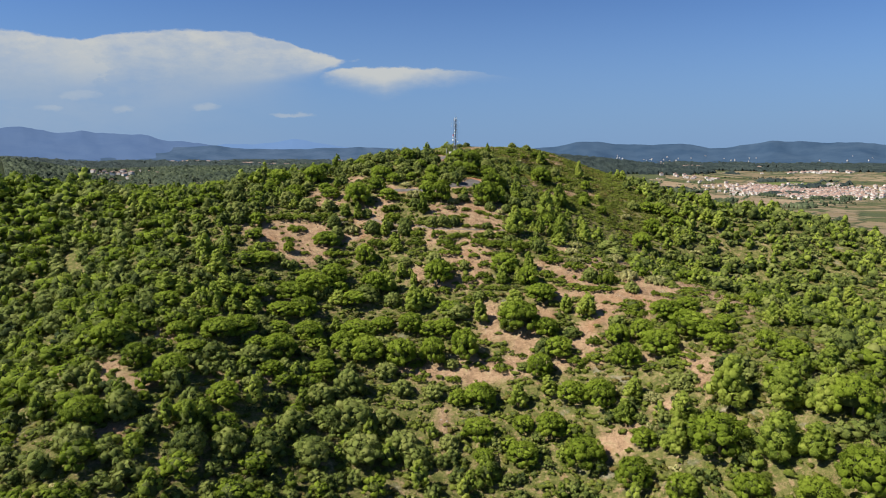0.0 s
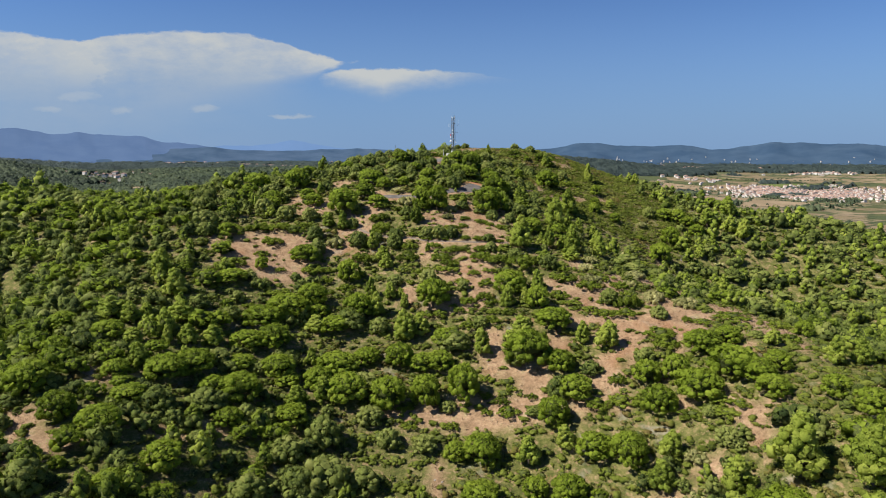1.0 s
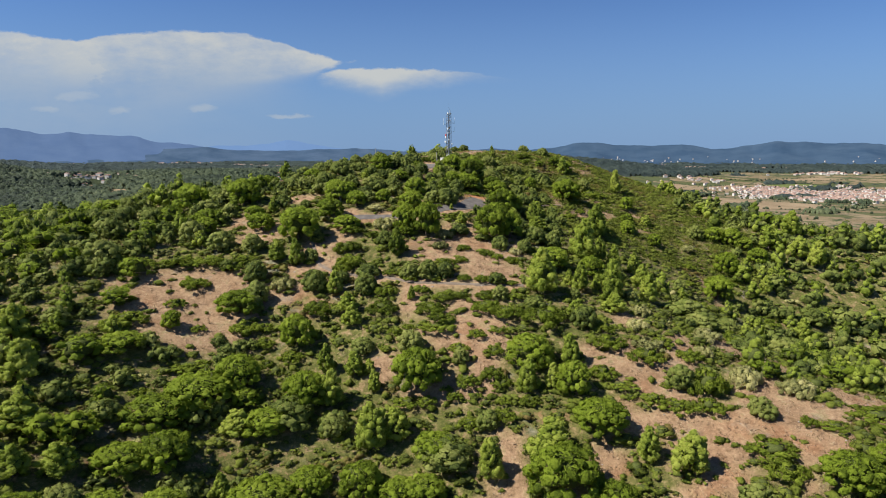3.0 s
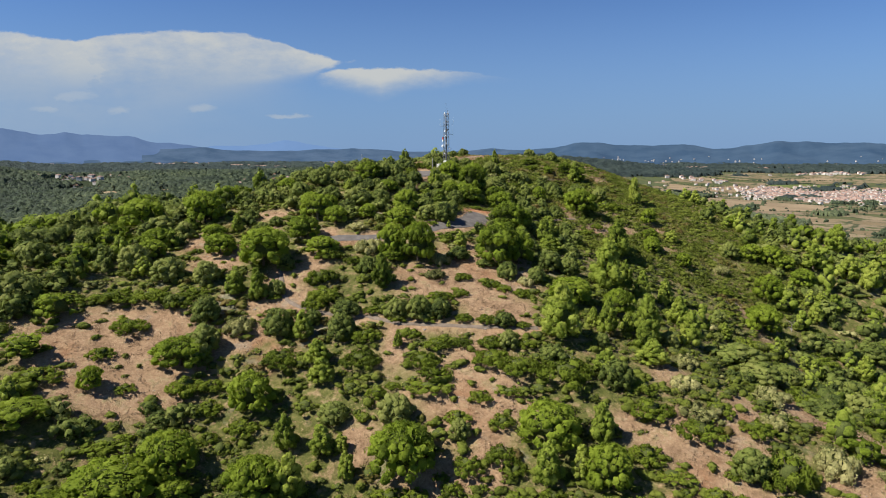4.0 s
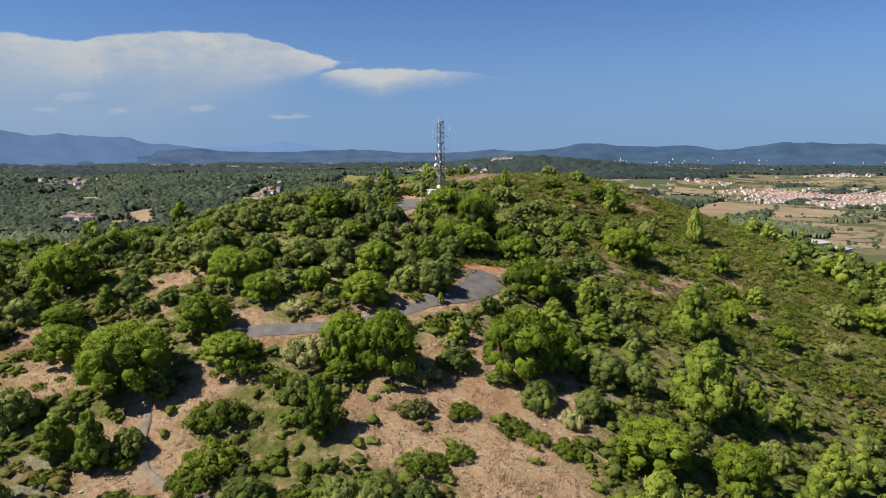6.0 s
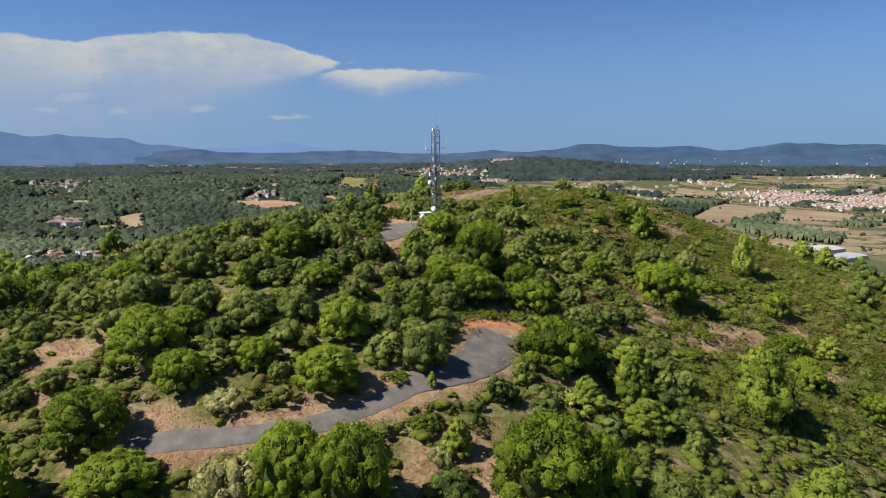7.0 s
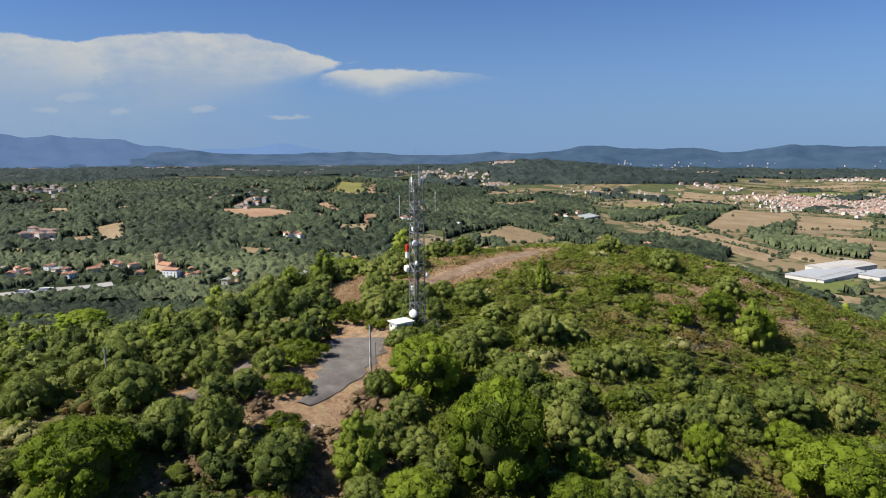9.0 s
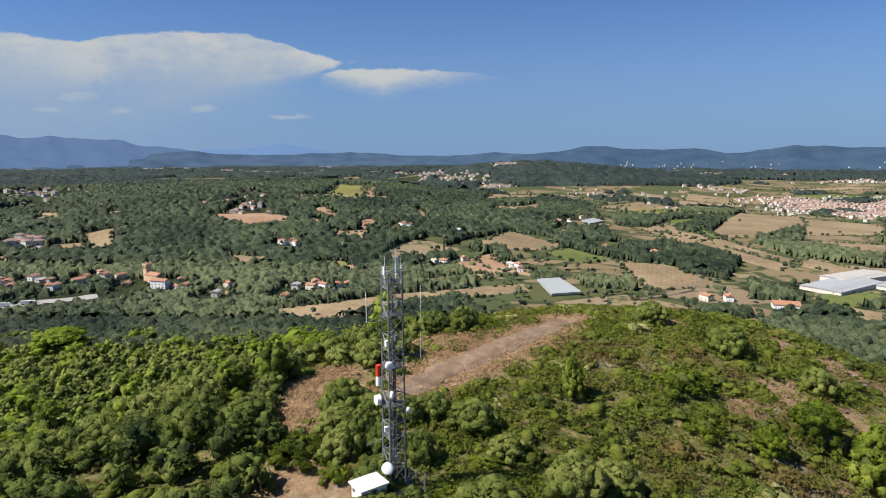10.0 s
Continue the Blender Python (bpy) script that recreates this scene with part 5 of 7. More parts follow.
ribbon("road", ROAD, 1.3, ASPHALT, "narrow worn grey asphalt road on the hill")
ribbon("pavement", TURNOUT, lambda f: np.interp(f, (0, 0.18, 0.38, 0.56, 0.74, 0.92, 1), (1.2, 1.9, 2.3, 2.8, 3.6, 3.9, 3.0)), ASPHALT, "wide grey asphalt turnout between pines", 0.2)
ribbon("ground", VERGE, 1.5, VERGE_EARTH, "bare orange earth bank round the turnout's end", 0.1, 0.9, "ground")
ribbon("pavement", SUMMIT_LOT, lambda f: 4.3 - 3.5 * min(1.0, max(0.0, f - 0.15) * 1.3), ASPHALT, "cracked grey asphalt yard below the mast", 0.2, 1.1)
ribbon("road", TERRACE_PATH, 0.5, GRAVEL, "stony dirt track along the hillside", 0.14, 0.5)
ribbon("road", WEST_PATH, 0.9, GRAVEL, "pale dirt path through scrub", 0.14, 0.5)
ribbon("road", EAST_TRACK, 0.5, GRAVEL, "thin stony track through scrub", 0.14, 0.5)


# ---- the mast on the summit ----
def metal(n):
    at = world_place(n)
    grain = n.noise(at, 6.0, 4.0)
    return shader(n, n.ramp(grain, ((0.3, (0.12, 0.124, 0.128)), (0.7, (0.24, 0.245, 0.25)))), 0.55, 0.35)


def paint(name, colour, rough=0.5, wear=0.12, metallic=0.0):
    def build(n):
        at = world_place(n)
        stain = n.noise(at, 1.8, 5.0, 0.6)
        low = tuple(c * (1 - 2.2 * wear) for c in colour)
        return shader(n, n.ramp(stain, ((0.3, low), (0.65, colour))), rough, metallic)
    return material(name, build)


STEEL = material("galvanised_steel", metal)
DARK_STEEL = paint("dark_steel", (0.12, 0.12, 0.12), 0.6)
WHITE = paint("white_enamel", (0.80, 0.80, 0.78), 0.4, 0.06)
RED = paint("red_enamel", (0.58, 0.045, 0.02), 0.45)
CABLE = paint("black_cable", (0.03, 0.03, 0.032), 0.6)
RENDER = paint("white_render", (0.78, 0.76, 0.71), 0.85, 0.16)
CONCRETE = paint("grey_concrete", (0.42, 0.40, 0.37), 0.9, 0.2)
ROOFSLAB = paint("pale_roof_slab", (0.70, 0.66, 0.60), 0.9, 0.14)
BLUE = paint("worn_blue", (0.05, 0.20, 0.42), 0.7, 0.2)
WOODPOLE = paint("weathered_pole", (0.30, 0.29, 0.27), 0.85, 0.25)


def bar(bm, a, b, width, sides=4, thin=None):
    """A round or square bar from a to b."""
    a, b = Vector(a), Vector(b)
    m = Matrix.Translation((a + b) / 2) @ (b - a).to_track_quat("Z", "Y").to_matrix().to_4x4()
    bmesh.ops.create_cone(bm, cap_ends=True, segments=sides, radius1=width, radius2=width if thin is None else thin, depth=(b - a).length, matrix=m)


def slab(bm, centre, size, turn=0.0, bevel=0.0):
    m = pose(*centre, 0, 0, turn) @ Matrix.Diagonal((*size, 1))
    made = bmesh.ops.create_cube(bm, size=1.0, matrix=m)["verts"]
    if bevel:
        bmesh.ops.bevel(bm, geom=list({e for v in made for e in v.link_edges}), offset=bevel, segments=2, affect="EDGES", profile=0.5)


def solid(kind, *spec, **more):
    bm = bmesh.new()
    kind(bm, *spec, **more)
    return bm


def dish(root, at, radius, heading, deep, label):
    """A drum-shaped microwave dish on a short bracket. heading: degrees from +y, turning left."""
    hub = part("microwave_dish", solid(bar, (0, 0, 0), (0, -deep, 0), radius, 20), WHITE, root, label)
    hub.matrix_basis = pose(*at, 0, 0, heading)
    bm = bmesh.new()
    bmesh.ops.create_uvsphere(bm, u_segments=20, v_segments=10, radius=1.0, matrix=pose(0, -deep + 0.01, 0) @ Matrix.Diagonal((radius * 0.97, radius * 0.22, radius * 0.97, 1)))
    part("radome", bm, WHITE, hub)
    part("bracket", solid(bar, (0, 0.0, 0), (0, 0.35, 0), 0.05, 6), STEEL, hub)
    return hub


def make_mast():
    x, y, base, top = 7.0, 351.5, -1.9, 18.5
    root = new("lattice_mast")
    root.matrix_basis = pose(x, y, base)
    tall = top - base
    foot = (Vector((-1.0, 0.55, 0)), Vector((-0.22, -1.0, 0)), Vector((1.08, 0.2, 0)))
    head = tuple(Vector((p.x * 0.86, p.y * 0.86, tall)) for p in foot)
    for k in range(3):
        part("leg", solid(bar, foot[k], head[k], 0.095, 8, 0.075), STEEL, root)
    bays = 15
    for j in range(bays + 1):
        f, g = j / bays, (j + 1) / bays
        for k in range(3):
            a, b = foot[k].lerp(head[k], f), foot[(k + 1) % 3].lerp(head[(k + 1) % 3], f)
            part("ring_bar", solid(bar, a, b, 0.038), STEEL, root)
            if j < bays:
                c = foot[(k + 1) % 3].lerp(head[(k + 1) % 3], g)
                d = foot[k].lerp(head[k], g)
                part("brace", solid(bar, *((a, c) if j % 2 else (b, d)), 0.034), STEEL, root)
    # ladder and cable run up the inside
    ladder = part("ladder", solid(bar, (-0.08, -0.30, 0), (-0.05, -0.26, tall), 0.03), STEEL, root)
    part("ladder_rail", solid(bar, (0.30, -0.12, 0), (0.28, -0.10, tall), 0.03), STEEL, ladder)
    for j in range(60):
        z = 0.3 + j * (tall - 0.5) / 60
        part("rung", solid(bar, (-0.08, -0.30, z), (0.30, -0.12, z), 0.018), STEEL, ladder)
    for k in range(5):
        part("cable", solid(bar, (0.02 + 0.07 * k, 0.10 + 0.02 * k, 0), (0.04 + 0.06 * k, 0.10, tall - 0.5 - 1.6 * k), 0.035, 6), CABLE if k % 2 else STEEL, root, "" if k % 2 else "grey cable tray")
    # work platforms
    for z, wide in ((8.5, 1.0), (12.0, 0.95), (16.7, 0.95), (19.6, 0.95)):
        bm = bmesh.new()
        for k in range(9):
            slab(bm, (0.0, -0.75 + 0.19 * k, z), (1.7 * wide, 0.07, 0.05))
        platform = part("platform", bm, STEEL, root, "open grid steel platform")
        for h in (0.5, 1.0):
            bm = bmesh.new()
            ring = [(-1.0, 0.62), (-0.25, -1.1), (1.1, 0.2)]
            for a, b in zip(ring, ring[1:] + ring[:1]):
                bar(bm, (a[0] * wide, a[1] * wide, z + h), (b[0] * wide, b[1] * wide, z + h), 0.022, 6)
            part("railing", bm, STEEL, platform)
    # dishes and drums
    dish(root, (-0.42, -1.12, 3.0), 0.54, -14, 0.24, "large white round microwave dish")
    dish(root, (-0.20, -1.05, 12.4), 0.36, 20, 0.25, "small white round microwave dish")
    dish(root, (-1.15, 0.10, 8.85), 0.46, -62, 0.40, "white drum microwave dish seen edge-on")
    dish(root, (-0.10, -1.0, 9.7), 0.34, 78, 0.22, "small white microwave dish seen edge-on")
    dish(root, (1.30, 0.1, 7.9), 0.26, 60, 0.2, "small white microwave dish")
    drum = part("drum_antenna", solid(bar, (-1.22, -0.15, 11.15), (-1.22, -0.15, 12.15), 0.24, 16), RED, root, "red upper cylinder antenna")
    part("drum_base", solid(bar, (-1.22, -0.15, 10.3), (-1.22, -0.15, 11.14), 0.24, 16), WHITE, drum, "white lower cylinder")
    part("bracket", solid(bar, (-1.22, -0.15, 11.1), (-0.9, 0.4, 11.1), 0.05, 6), STEEL, drum)
    # side arms with upright rod aerials
    for ax, ay, lo, hi, at in ((-2.2, 0.1, 15.9, 18.6, 16.0), (2.5, 0.1, 16.4, 19.2, 16.5), (2.48, 0.1, 12.7, 15.2, 13.0)):
        rod = part("rod_aerial", solid(bar, (ax, ay, lo), (ax, ay, hi), 0.035, 6), WHITE, root, "pale upright rod aerial")
        part("arm", solid(bar, (ax, ay, at), (0.8 * math.copysign(1, ax), 0.3, at), 0.03, 6), STEEL, rod)
        part("strut", solid(bar, (ax * 0.9, ay, at), (0.8 * math.copysign(1, ax), 0.3, at + 0.45), 0.02, 6), STEEL, rod)
    yagi = part("yagi_aerial", solid(bar, (-2.4, -0.3, 4.7), (-0.9, 0.4, 5.1), 0.025, 6), STEEL, root, "thin comb-shaped yagi aerial")
    for k in range(6):
        f = k / 5
        part("element", solid(bar, (-2.3 + 1.2 * f, -0.55 + 0.55 * f, 4.73 + 0.3 * f), (-2.3 + 1.2 * f, 0.05 + 0.55 * f, 4.73 + 0.3 * f), 0.012, 5), STEEL, yagi)
    # panels and whips at the head
    for px, py, turn, mat in ((0.52, -0.1, 10, WHITE), (-0.55, -0.55, -40, WHITE), (-0.6, 0.5, -110, DARK_STEEL), (0.9, 0.35, 70, WHITE)):
        panel = part("panel_antenna", solid(slab, (0, 0, 0), (0.2, 0.12, 1.5 if mat is WHITE and px == 0.52 else 0.7), 0, 0.03), mat, root, "narrow upright panel antenna")
        panel.matrix_basis = pose(px, py, tall + (0.6 if px == 0.52 else 0.2), 0, 0, turn)
    for px, py, hi, r in ((-0.05, 0.0, 24.6, 0.03), (0.30, 0.1, 22.9, 0.03), (0.42, -0.2, 22.4, 0.045), (-0.8, 0.5, 20.9, 0.03), (0.8, 0.3, 21.6, 0.025), (-0.5, -0.4, 21.8, 0.025)):
        whip = part("whip_aerial", solid(bar, (px, py, tall - 1.0), (px, py, hi), r, 6, r * 0.5), STEEL if hi > 23 else WHITE, root)
        part("clamp", solid(slab, (px, py, tall - 0.6), (0.12, 0.12, 0.1)), DARK_STEEL, whip)
    for k, (px, py, z) in enumerate(((0.35, -0.5, 3.6), (-0.6, -0.2, 6.2), (0.4, -0.3, 14.6), (-0.4, -0.5, 14.2), (0.5, 0.2, 17.6))):
        part("equipment_box", solid(slab, (px, py, z), (0.34, 0.26, 0.5), 15 * k, 0.03), WHITE if k % 2 else STEEL, root, "small weatherproof equipment box")
    tagged(root, "tall grey steel lattice radio mast with white dishes", "radio mast")


make_mast()


# ---- hut, fence and poles beside it ----
def make_hut():
    root = new("equipment_hut")
    root.matrix_basis = pose(5.0, 349.3, ground_at(5.0, 349.3) - 0.1, 0, 0, 36)
    high = 0.25 - (ground_at(5.0, 349.3) - 0.1)
    walls = part("wall", solid(slab, (0, 0, high / 2), (2.4, 1.95, high), 0, 0.02), RENDER, root)
    part("roof", solid(slab, (0, 0, high + 0.09), (2.8, 2.3, 0.18), 0, 0.03), ROOFSLAB, root, "flat pale concrete roof slab")
    part("blue_panel", solid(slab, (0.2, -0.985, high * 0.42), (1.9, 0.03, high * 0.7)), BLUE, walls, "blue lower wall")
    door = part("door", solid(slab, (-1.215, -0.2, 0.95), (0.05, 0.85, 1.9), 0, 0.01), STEEL, root, "grey steel door")
    part("door_handle", solid(bar, (-1.24, 0.1, 0.95), (-1.30, 0.1, 0.95), 0.03, 8), DARK_STEEL, door)
    part("vent", solid(slab, (-1.21, 0.55, high - 0.45), (0.04, 0.4, 0.3)), DARK_STEEL, root, "dark louvred vent")
    tagged(root, "small white equipment hut with a flat concrete roof", "hut")


make_hut()


def make_fence():
    root = new("wire_fence")
    gx, gy = 8.4, 350.2
    root.matrix_basis = pose(gx, gy, ground_at(gx, gy))
    corner = [(-1.0, -1.4), (1.2, -0.9), (1.5, 1.6), (-0.8, 2.6)]
    for a, b in zip(corner, corner[1:]):
        za, zb = ground_at(gx + a[0], gy + a[1]) - ground_at(gx, gy), ground_at(gx + b[0], gy + b[1]) - ground_at(gx, gy)
        for k in range(3):
            f = k / 3
            p = (a[0] + (b[0] - a[0]) * f, a[1] + (b[1] - a[1]) * f, za + (zb - za) * f)
            part("post", solid(bar, (p[0], p[1], p[2] - 0.2), (p[0], p[1], p[2] + 1.9), 0.035, 8), STEEL, root)
        for h in np.linspace(0.15, 1.8, 12):
            part("wire", solid(bar, (a[0], a[1], za + h), (b[0], b[1], zb + h), 0.008, 4), STEEL, root)
    tagged(root, "grey wire fence round the foot of the mast", "fence")


make_fence()


def make_pad():
    bm = bmesh.new()
    slab(bm, (7.0, 351.4, -1.75), (3.6, 3.4, 0.9), 10, 0.04)
    tagged(part("concrete_pad", bm, CONCRETE), "grey concrete footing under the mast", "footing")


make_pad()


def make_pole(x, y, high, radius, mat, name, label, arm=False):
    root = new(name)
    root.matrix_basis = pose(x, y, ground_at(x, y))
    part("shaft", solid(bar, (0, 0, -0.4), (0, 0, high), radius, 12, radius * 0.75), mat, root)
    part("cap", solid(bar, (0, 0, high), (0, 0, high + 0.08), radius * 0.85, 12), DARK_STEEL, root)
    if arm:
        part("insulator_bracket", solid(bar, (-0.25, 0, high - 0.25), (0.25, 0, high - 0.25), 0.03, 6), DARK_STEEL, root)
    tagged(root, label, "pole")


make_pole(2.0, 339.8, 6.4, 0.14, CONCRETE, "concrete_pole", "pale concrete pole at the edge of the asphalt yard", True)
make_pole(2.45, 341.3, 3.6, 0.06, STEEL, "lamp_post", "short grey metal post with a small head")
make_pole(-21.2, 326.6, 6.0, 0.11, WOODPOLE, "wooden_pole", "weathered wooden pole leaning among holm oaks", True)

# ---- the valley: fields, roads, woods, villages ----
def crop(name, low, mid, high, stripe=0.0, turn=0.0):
    def build(n):
        at = world_place(n)
        wide, fine = n.noise(at, 0.012, 4.0), n.noise(at, 0.15, 5.0, 0.65)
        tone = n.math("ADD", n.math("MULTIPLY", wide, 0.55), n.math("MULTIPLY", fine, 0.45))
        if stripe:
            wave = n.add("ShaderNodeTexWave", out=1, props={"bands_direction": "X"}, Vector=n.add("ShaderNodeVectorRotate", props={"rotation_type": "Z_AXIS"}, Vector=at, Angle=radians(turn)), Scale=stripe, Distortion=2.0)
            tone = n.math("ADD", tone, n.math("MULTIPLY", n.math("SUBTRACT", wave, 0.5), 0.045))
        return shader(n, n.ramp(tone, ((0.35, low), (0.5, mid), (0.66, high))), 0.95, spec=0.1)
    return material(name, build)


STUBBLE = crop("stubble_field", (0.130, 0.096, 0.056), (0.200, 0.148, 0.088), (0.275, 0.208, 0.128), 0.06, 20)
EARTH = crop("bare_red_earth", (0.175, 0.100, 0.060), (0.245, 0.155, 0.097), (0.320, 0.222, 0.145))
MEADOW = crop("green_meadow", (0.055, 0.074, 0.022), (0.090, 0.109, 0.033), (0.133, 0.140, 0.047))
GRASS = crop("yellow_green_meadow", (0.101, 0.101, 0.031), (0.148, 0.140, 0.043), (0.195, 0.172, 0.062))
FIELDS = []


def field(mat, label, *corners, lift=0.8, hedged=True):
    """A field laid over the ground: a fan of cells that follows the relief."""
    if hedged:
        FIELDS.append(corners)
    cx, cy = sum(p[0] for p in corners) / len(corners), sum(p[1] for p in corners) / len(corners)
    edge = []
    for a, b in zip(corners, corners[1:] + corners[:1]):
        count = 6
        for k in range(count):
            f = k / count
            x, y = a[0] + (b[0] - a[0]) * f, a[1] + (b[1] - a[1]) * f
            w = 0.05 * noise.noise((x * 0.02, y * 0.02, 1.0))
            edge.append((x + (x - cx) * w, y + (y - cy) * w))
    rings = 5
    verts, faces = [(cx, cy, ground_at(cx, cy) + lift)], []
    for r in range(1, rings + 1):
        f = r / rings
        for x, y in edge:
            px, py = cx + (x - cx) * f, cy + (y - cy) * f
            verts.append((px, py, ground_at(px, py) + (lift if r < rings else 0.4 * lift)))
    m = len(edge)
    for k in range(m):
        faces.append((0, 1 + k, 1 + (k + 1) % m))
        for r in range(rings - 1):
            a, b = 1 + r * m + k, 1 + r * m + (k + 1) % m
            faces.append((a, a + m, b + m, b))
    tagged(new("field", mesh_from("field", verts, faces, (mat,), True)), label, "field", kind="structure")


TAN, RED_EARTH, GREEN = "dry tan stubble field in the valley", "bare reddish cleared earth among woods", "green meadow in the valley"
field(STUBBLE, TAN, (-152, 827), (-34, 890), (101, 938), (102, 902), (-11, 860), (-93, 793))
field(STUBBLE, TAN, (-256, 1052), (-200, 1047), (-200, 1020), (-230, 1010))
field(STUBBLE, TAN, (-491, 1148), (-463, 1178), (-410, 1074), (-422, 1056))
field(EARTH, RED_EARTH, (-360, 1276), (-278, 1305), (-227, 1286), (-224, 1202), (-274, 1199), (-341, 1247))
field(EARTH, RED_EARTH, (-218, 1370), (-199, 1406), (-151, 1295), (-157, 1243))
field(STUBBLE, TAN, (-129, 1156), (-95, 1169), (-90, 1125), (-105, 1125))
field(EARTH, RED_EARTH, (-114, 1260), (-94, 1283), (-83, 1179), (-103, 1168))
field(STUBBLE, TAN, (62, 1150), (121, 1248), (188, 1158), (149, 1117), (80, 1121))
field(EARTH, RED_EARTH, (24, 1028), (78, 1093), (92, 1016), (74, 971), (37, 996))
field(STUBBLE, TAN, (-8, 955), (63, 987), (74, 967), (-1, 931))
field(STUBBLE, "terraced tan field with faint rows", (237, 1052), (292, 1047), (313, 925), (225, 909))
field(STUBBLE, TAN, (358, 1303), (405, 1303), (447, 1046), (411, 1006), (385, 1149))
field(STUBBLE, TAN, (353, 1332), (454, 1461), (422, 1348), (354, 1291))
field(STUBBLE, TAN, (470, 1323), (767, 1836), (895, 1787), (743, 1508), (549, 1310), (472, 1266))
field(STUBBLE, TAN, (850, 1710), (972, 1608), (799, 1369), (642, 1338))
field(STUBBLE, TAN, (530, 1274), (700, 1232), (639, 1147), (592, 1160))
field(STUBBLE, TAN, (454, 1046), (487, 937), (522, 985), (502, 1103))
field(STUBBLE, TAN, (362, 1702), (601, 2120), (664, 1865), (424, 1608))
field(EARTH, RED_EARTH, (147, 1526), (223, 1647), (217, 1533), (150, 1457))
field(STUBBLE, TAN, (784, 2289), (957, 2191), (801, 1937), (658, 1962))
field(STUBBLE, TAN, (-212, 1571), (-99, 1625), (-103, 1522), (-199, 1491))
field(EARTH, "pale quarried slope among the woods", (-182, 1812), (-151, 1827), (-143, 1627), (-168, 1681))
field(STUBBLE, TAN, (388, 842), (404, 822), (379, 788), (359, 791))
field(MEADOW, GREEN, (391, 897), (461, 900), (426, 853), (359, 837))
field(STUBBLE, TAN, (-502, 1095), (-464, 1105), (-441, 1066), (-477, 1065))
field(STUBBLE, TAN, (-716, 1507), (-564, 1372), (-527, 1299), (-594, 1319))
field(STUBBLE, TAN, (-636, 1267), (-610, 1299), (-571, 1227), (-595, 1218))
field(MEADOW, GREEN, (420, 1380), (470, 1420), (540, 1560), (450, 1480))
field(MEADOW, GREEN, (150, 1110), (190, 1140), (230, 1070), (180, 1040))
field(STUBBLE, TAN, (1000, 1900), (1150, 1960), (1250, 1820), (1080, 1740))
field(STUBBLE, TAN, (900, 2350), (1140, 2460), (1248, 2327), (1000, 2240))
field(MEADOW, GREEN, (1234, 2472), (1441, 2510), (1548, 2379), (1334, 2355))
field(STUBBLE, TAN, (1293, 2615), (1629, 2740), (1691, 2629), (1402, 2599))
field(MEADOW, GREEN, (953, 2682), (1148, 2594), (1310, 2591), (1076, 2627))

field(EARTH, RED_EARTH, (-259, 1465), (-191, 1512), (-200, 1578), (-273, 1516))
field(EARTH, RED_EARTH, (-217, 1358), (-199, 1405), (-157, 1300), (-158, 1265), (-190, 1329))
field(EARTH, RED_EARTH, (-184, 1203), (-153, 1186), (-189, 1278))
field(STUBBLE, TAN, (-139, 1138), (-96, 1118), (-99, 1154), (-138, 1160))
field(GRASS, "yellowish open meadow among the woods", (-223, 1530), (-152, 1557), (-165, 1823), (-241, 1819))
field(EARTH, RED_EARTH, (-147, 1562), (-120, 1556), (-168, 1847), (-177, 1842))
field(STUBBLE, TAN, (-631, 1267), (-583, 1249), (-633, 1321), (-694, 1371))
field(GRASS, "yellowish open meadow among the woods", (-663, 1419), (-527, 1310), (-563, 1368), (-709, 1516))
field(STUBBLE, TAN, (-508, 1250), (-486, 1249), (-505, 1283), (-523, 1285))
field(STUBBLE, TAN, (-506, 1005), (-499, 1013), (-522, 1042), (-531, 1041))
field(EARTH, RED_EARTH, (-275, 1181), (-244, 1183), (-265, 1232), (-282, 1224))
field(STUBBLE, TAN, (-515, 1069), (-491, 1064), (-514, 1093), (-531, 1094))
field(STUBBLE, TAN, (-36, 1419), (-9, 1260), (-4, 1292), (-26, 1434))
field(STUBBLE, TAN, (102, 1622), (238, 1789), (346, 2315), (149, 1967))
field(EARTH, RED_EARTH, (104, 1444), (195, 1503), (196, 1586), (126, 1545))
field(GRASS, "yellowish open meadow among the woods", (-228, 3537), (-12, 2748), (-39, 2960), (-241, 3931))
field(STUBBLE, TAN, (382, 1292), (433, 1165), (450, 1051), (474, 1081), (457, 1234), (416, 1359))
field(GRASS, "yellowish open meadow among the woods", (382, 1591), (497, 1575), (578, 1827), (469, 1844))
field(STUBBLE, TAN, (800, 2283), (917, 2180), (1013, 2424), (876, 2453))
field(GRASS, "yellowish open meadow among the woods", (-137, 1012), (-95, 1005), (-106, 1031), (-137, 1033))
field(MEADOW, GREEN, (-409, 986), (-343, 997), (-357, 1012), (-414, 1006))
field(EARTH, RED_EARTH, (52, 1024), (112, 973), (114, 1005), (61, 1070))
field(MEADOW, GREEN, (444, 1318), (433, 1236), (459, 1277), (481, 1376))


def bare_earth(n):
    at = world_place(n)
    fine, mid = n.noise(at, 4.0, 7.0, 0.75), n.noise(at, 0.45, 5.0, 0.65)
    colour = n.ramp(n.math("ADD", n.math("MULTIPLY", fine, 0.45), n.math("MULTIPLY", mid, 0.55)), ((0.36, (0.105, 0.070, 0.047)), (0.48, (0.180, 0.124, 0.084)), (0.56, (0.235, 0.172, 0.122)), (0.66, (0.33, 0.255, 0.19))))
    return shader(n, colour, 0.95, normal=bump(n, n.math("ADD", fine, mid), 1.0, 0.2), spec=0.1)


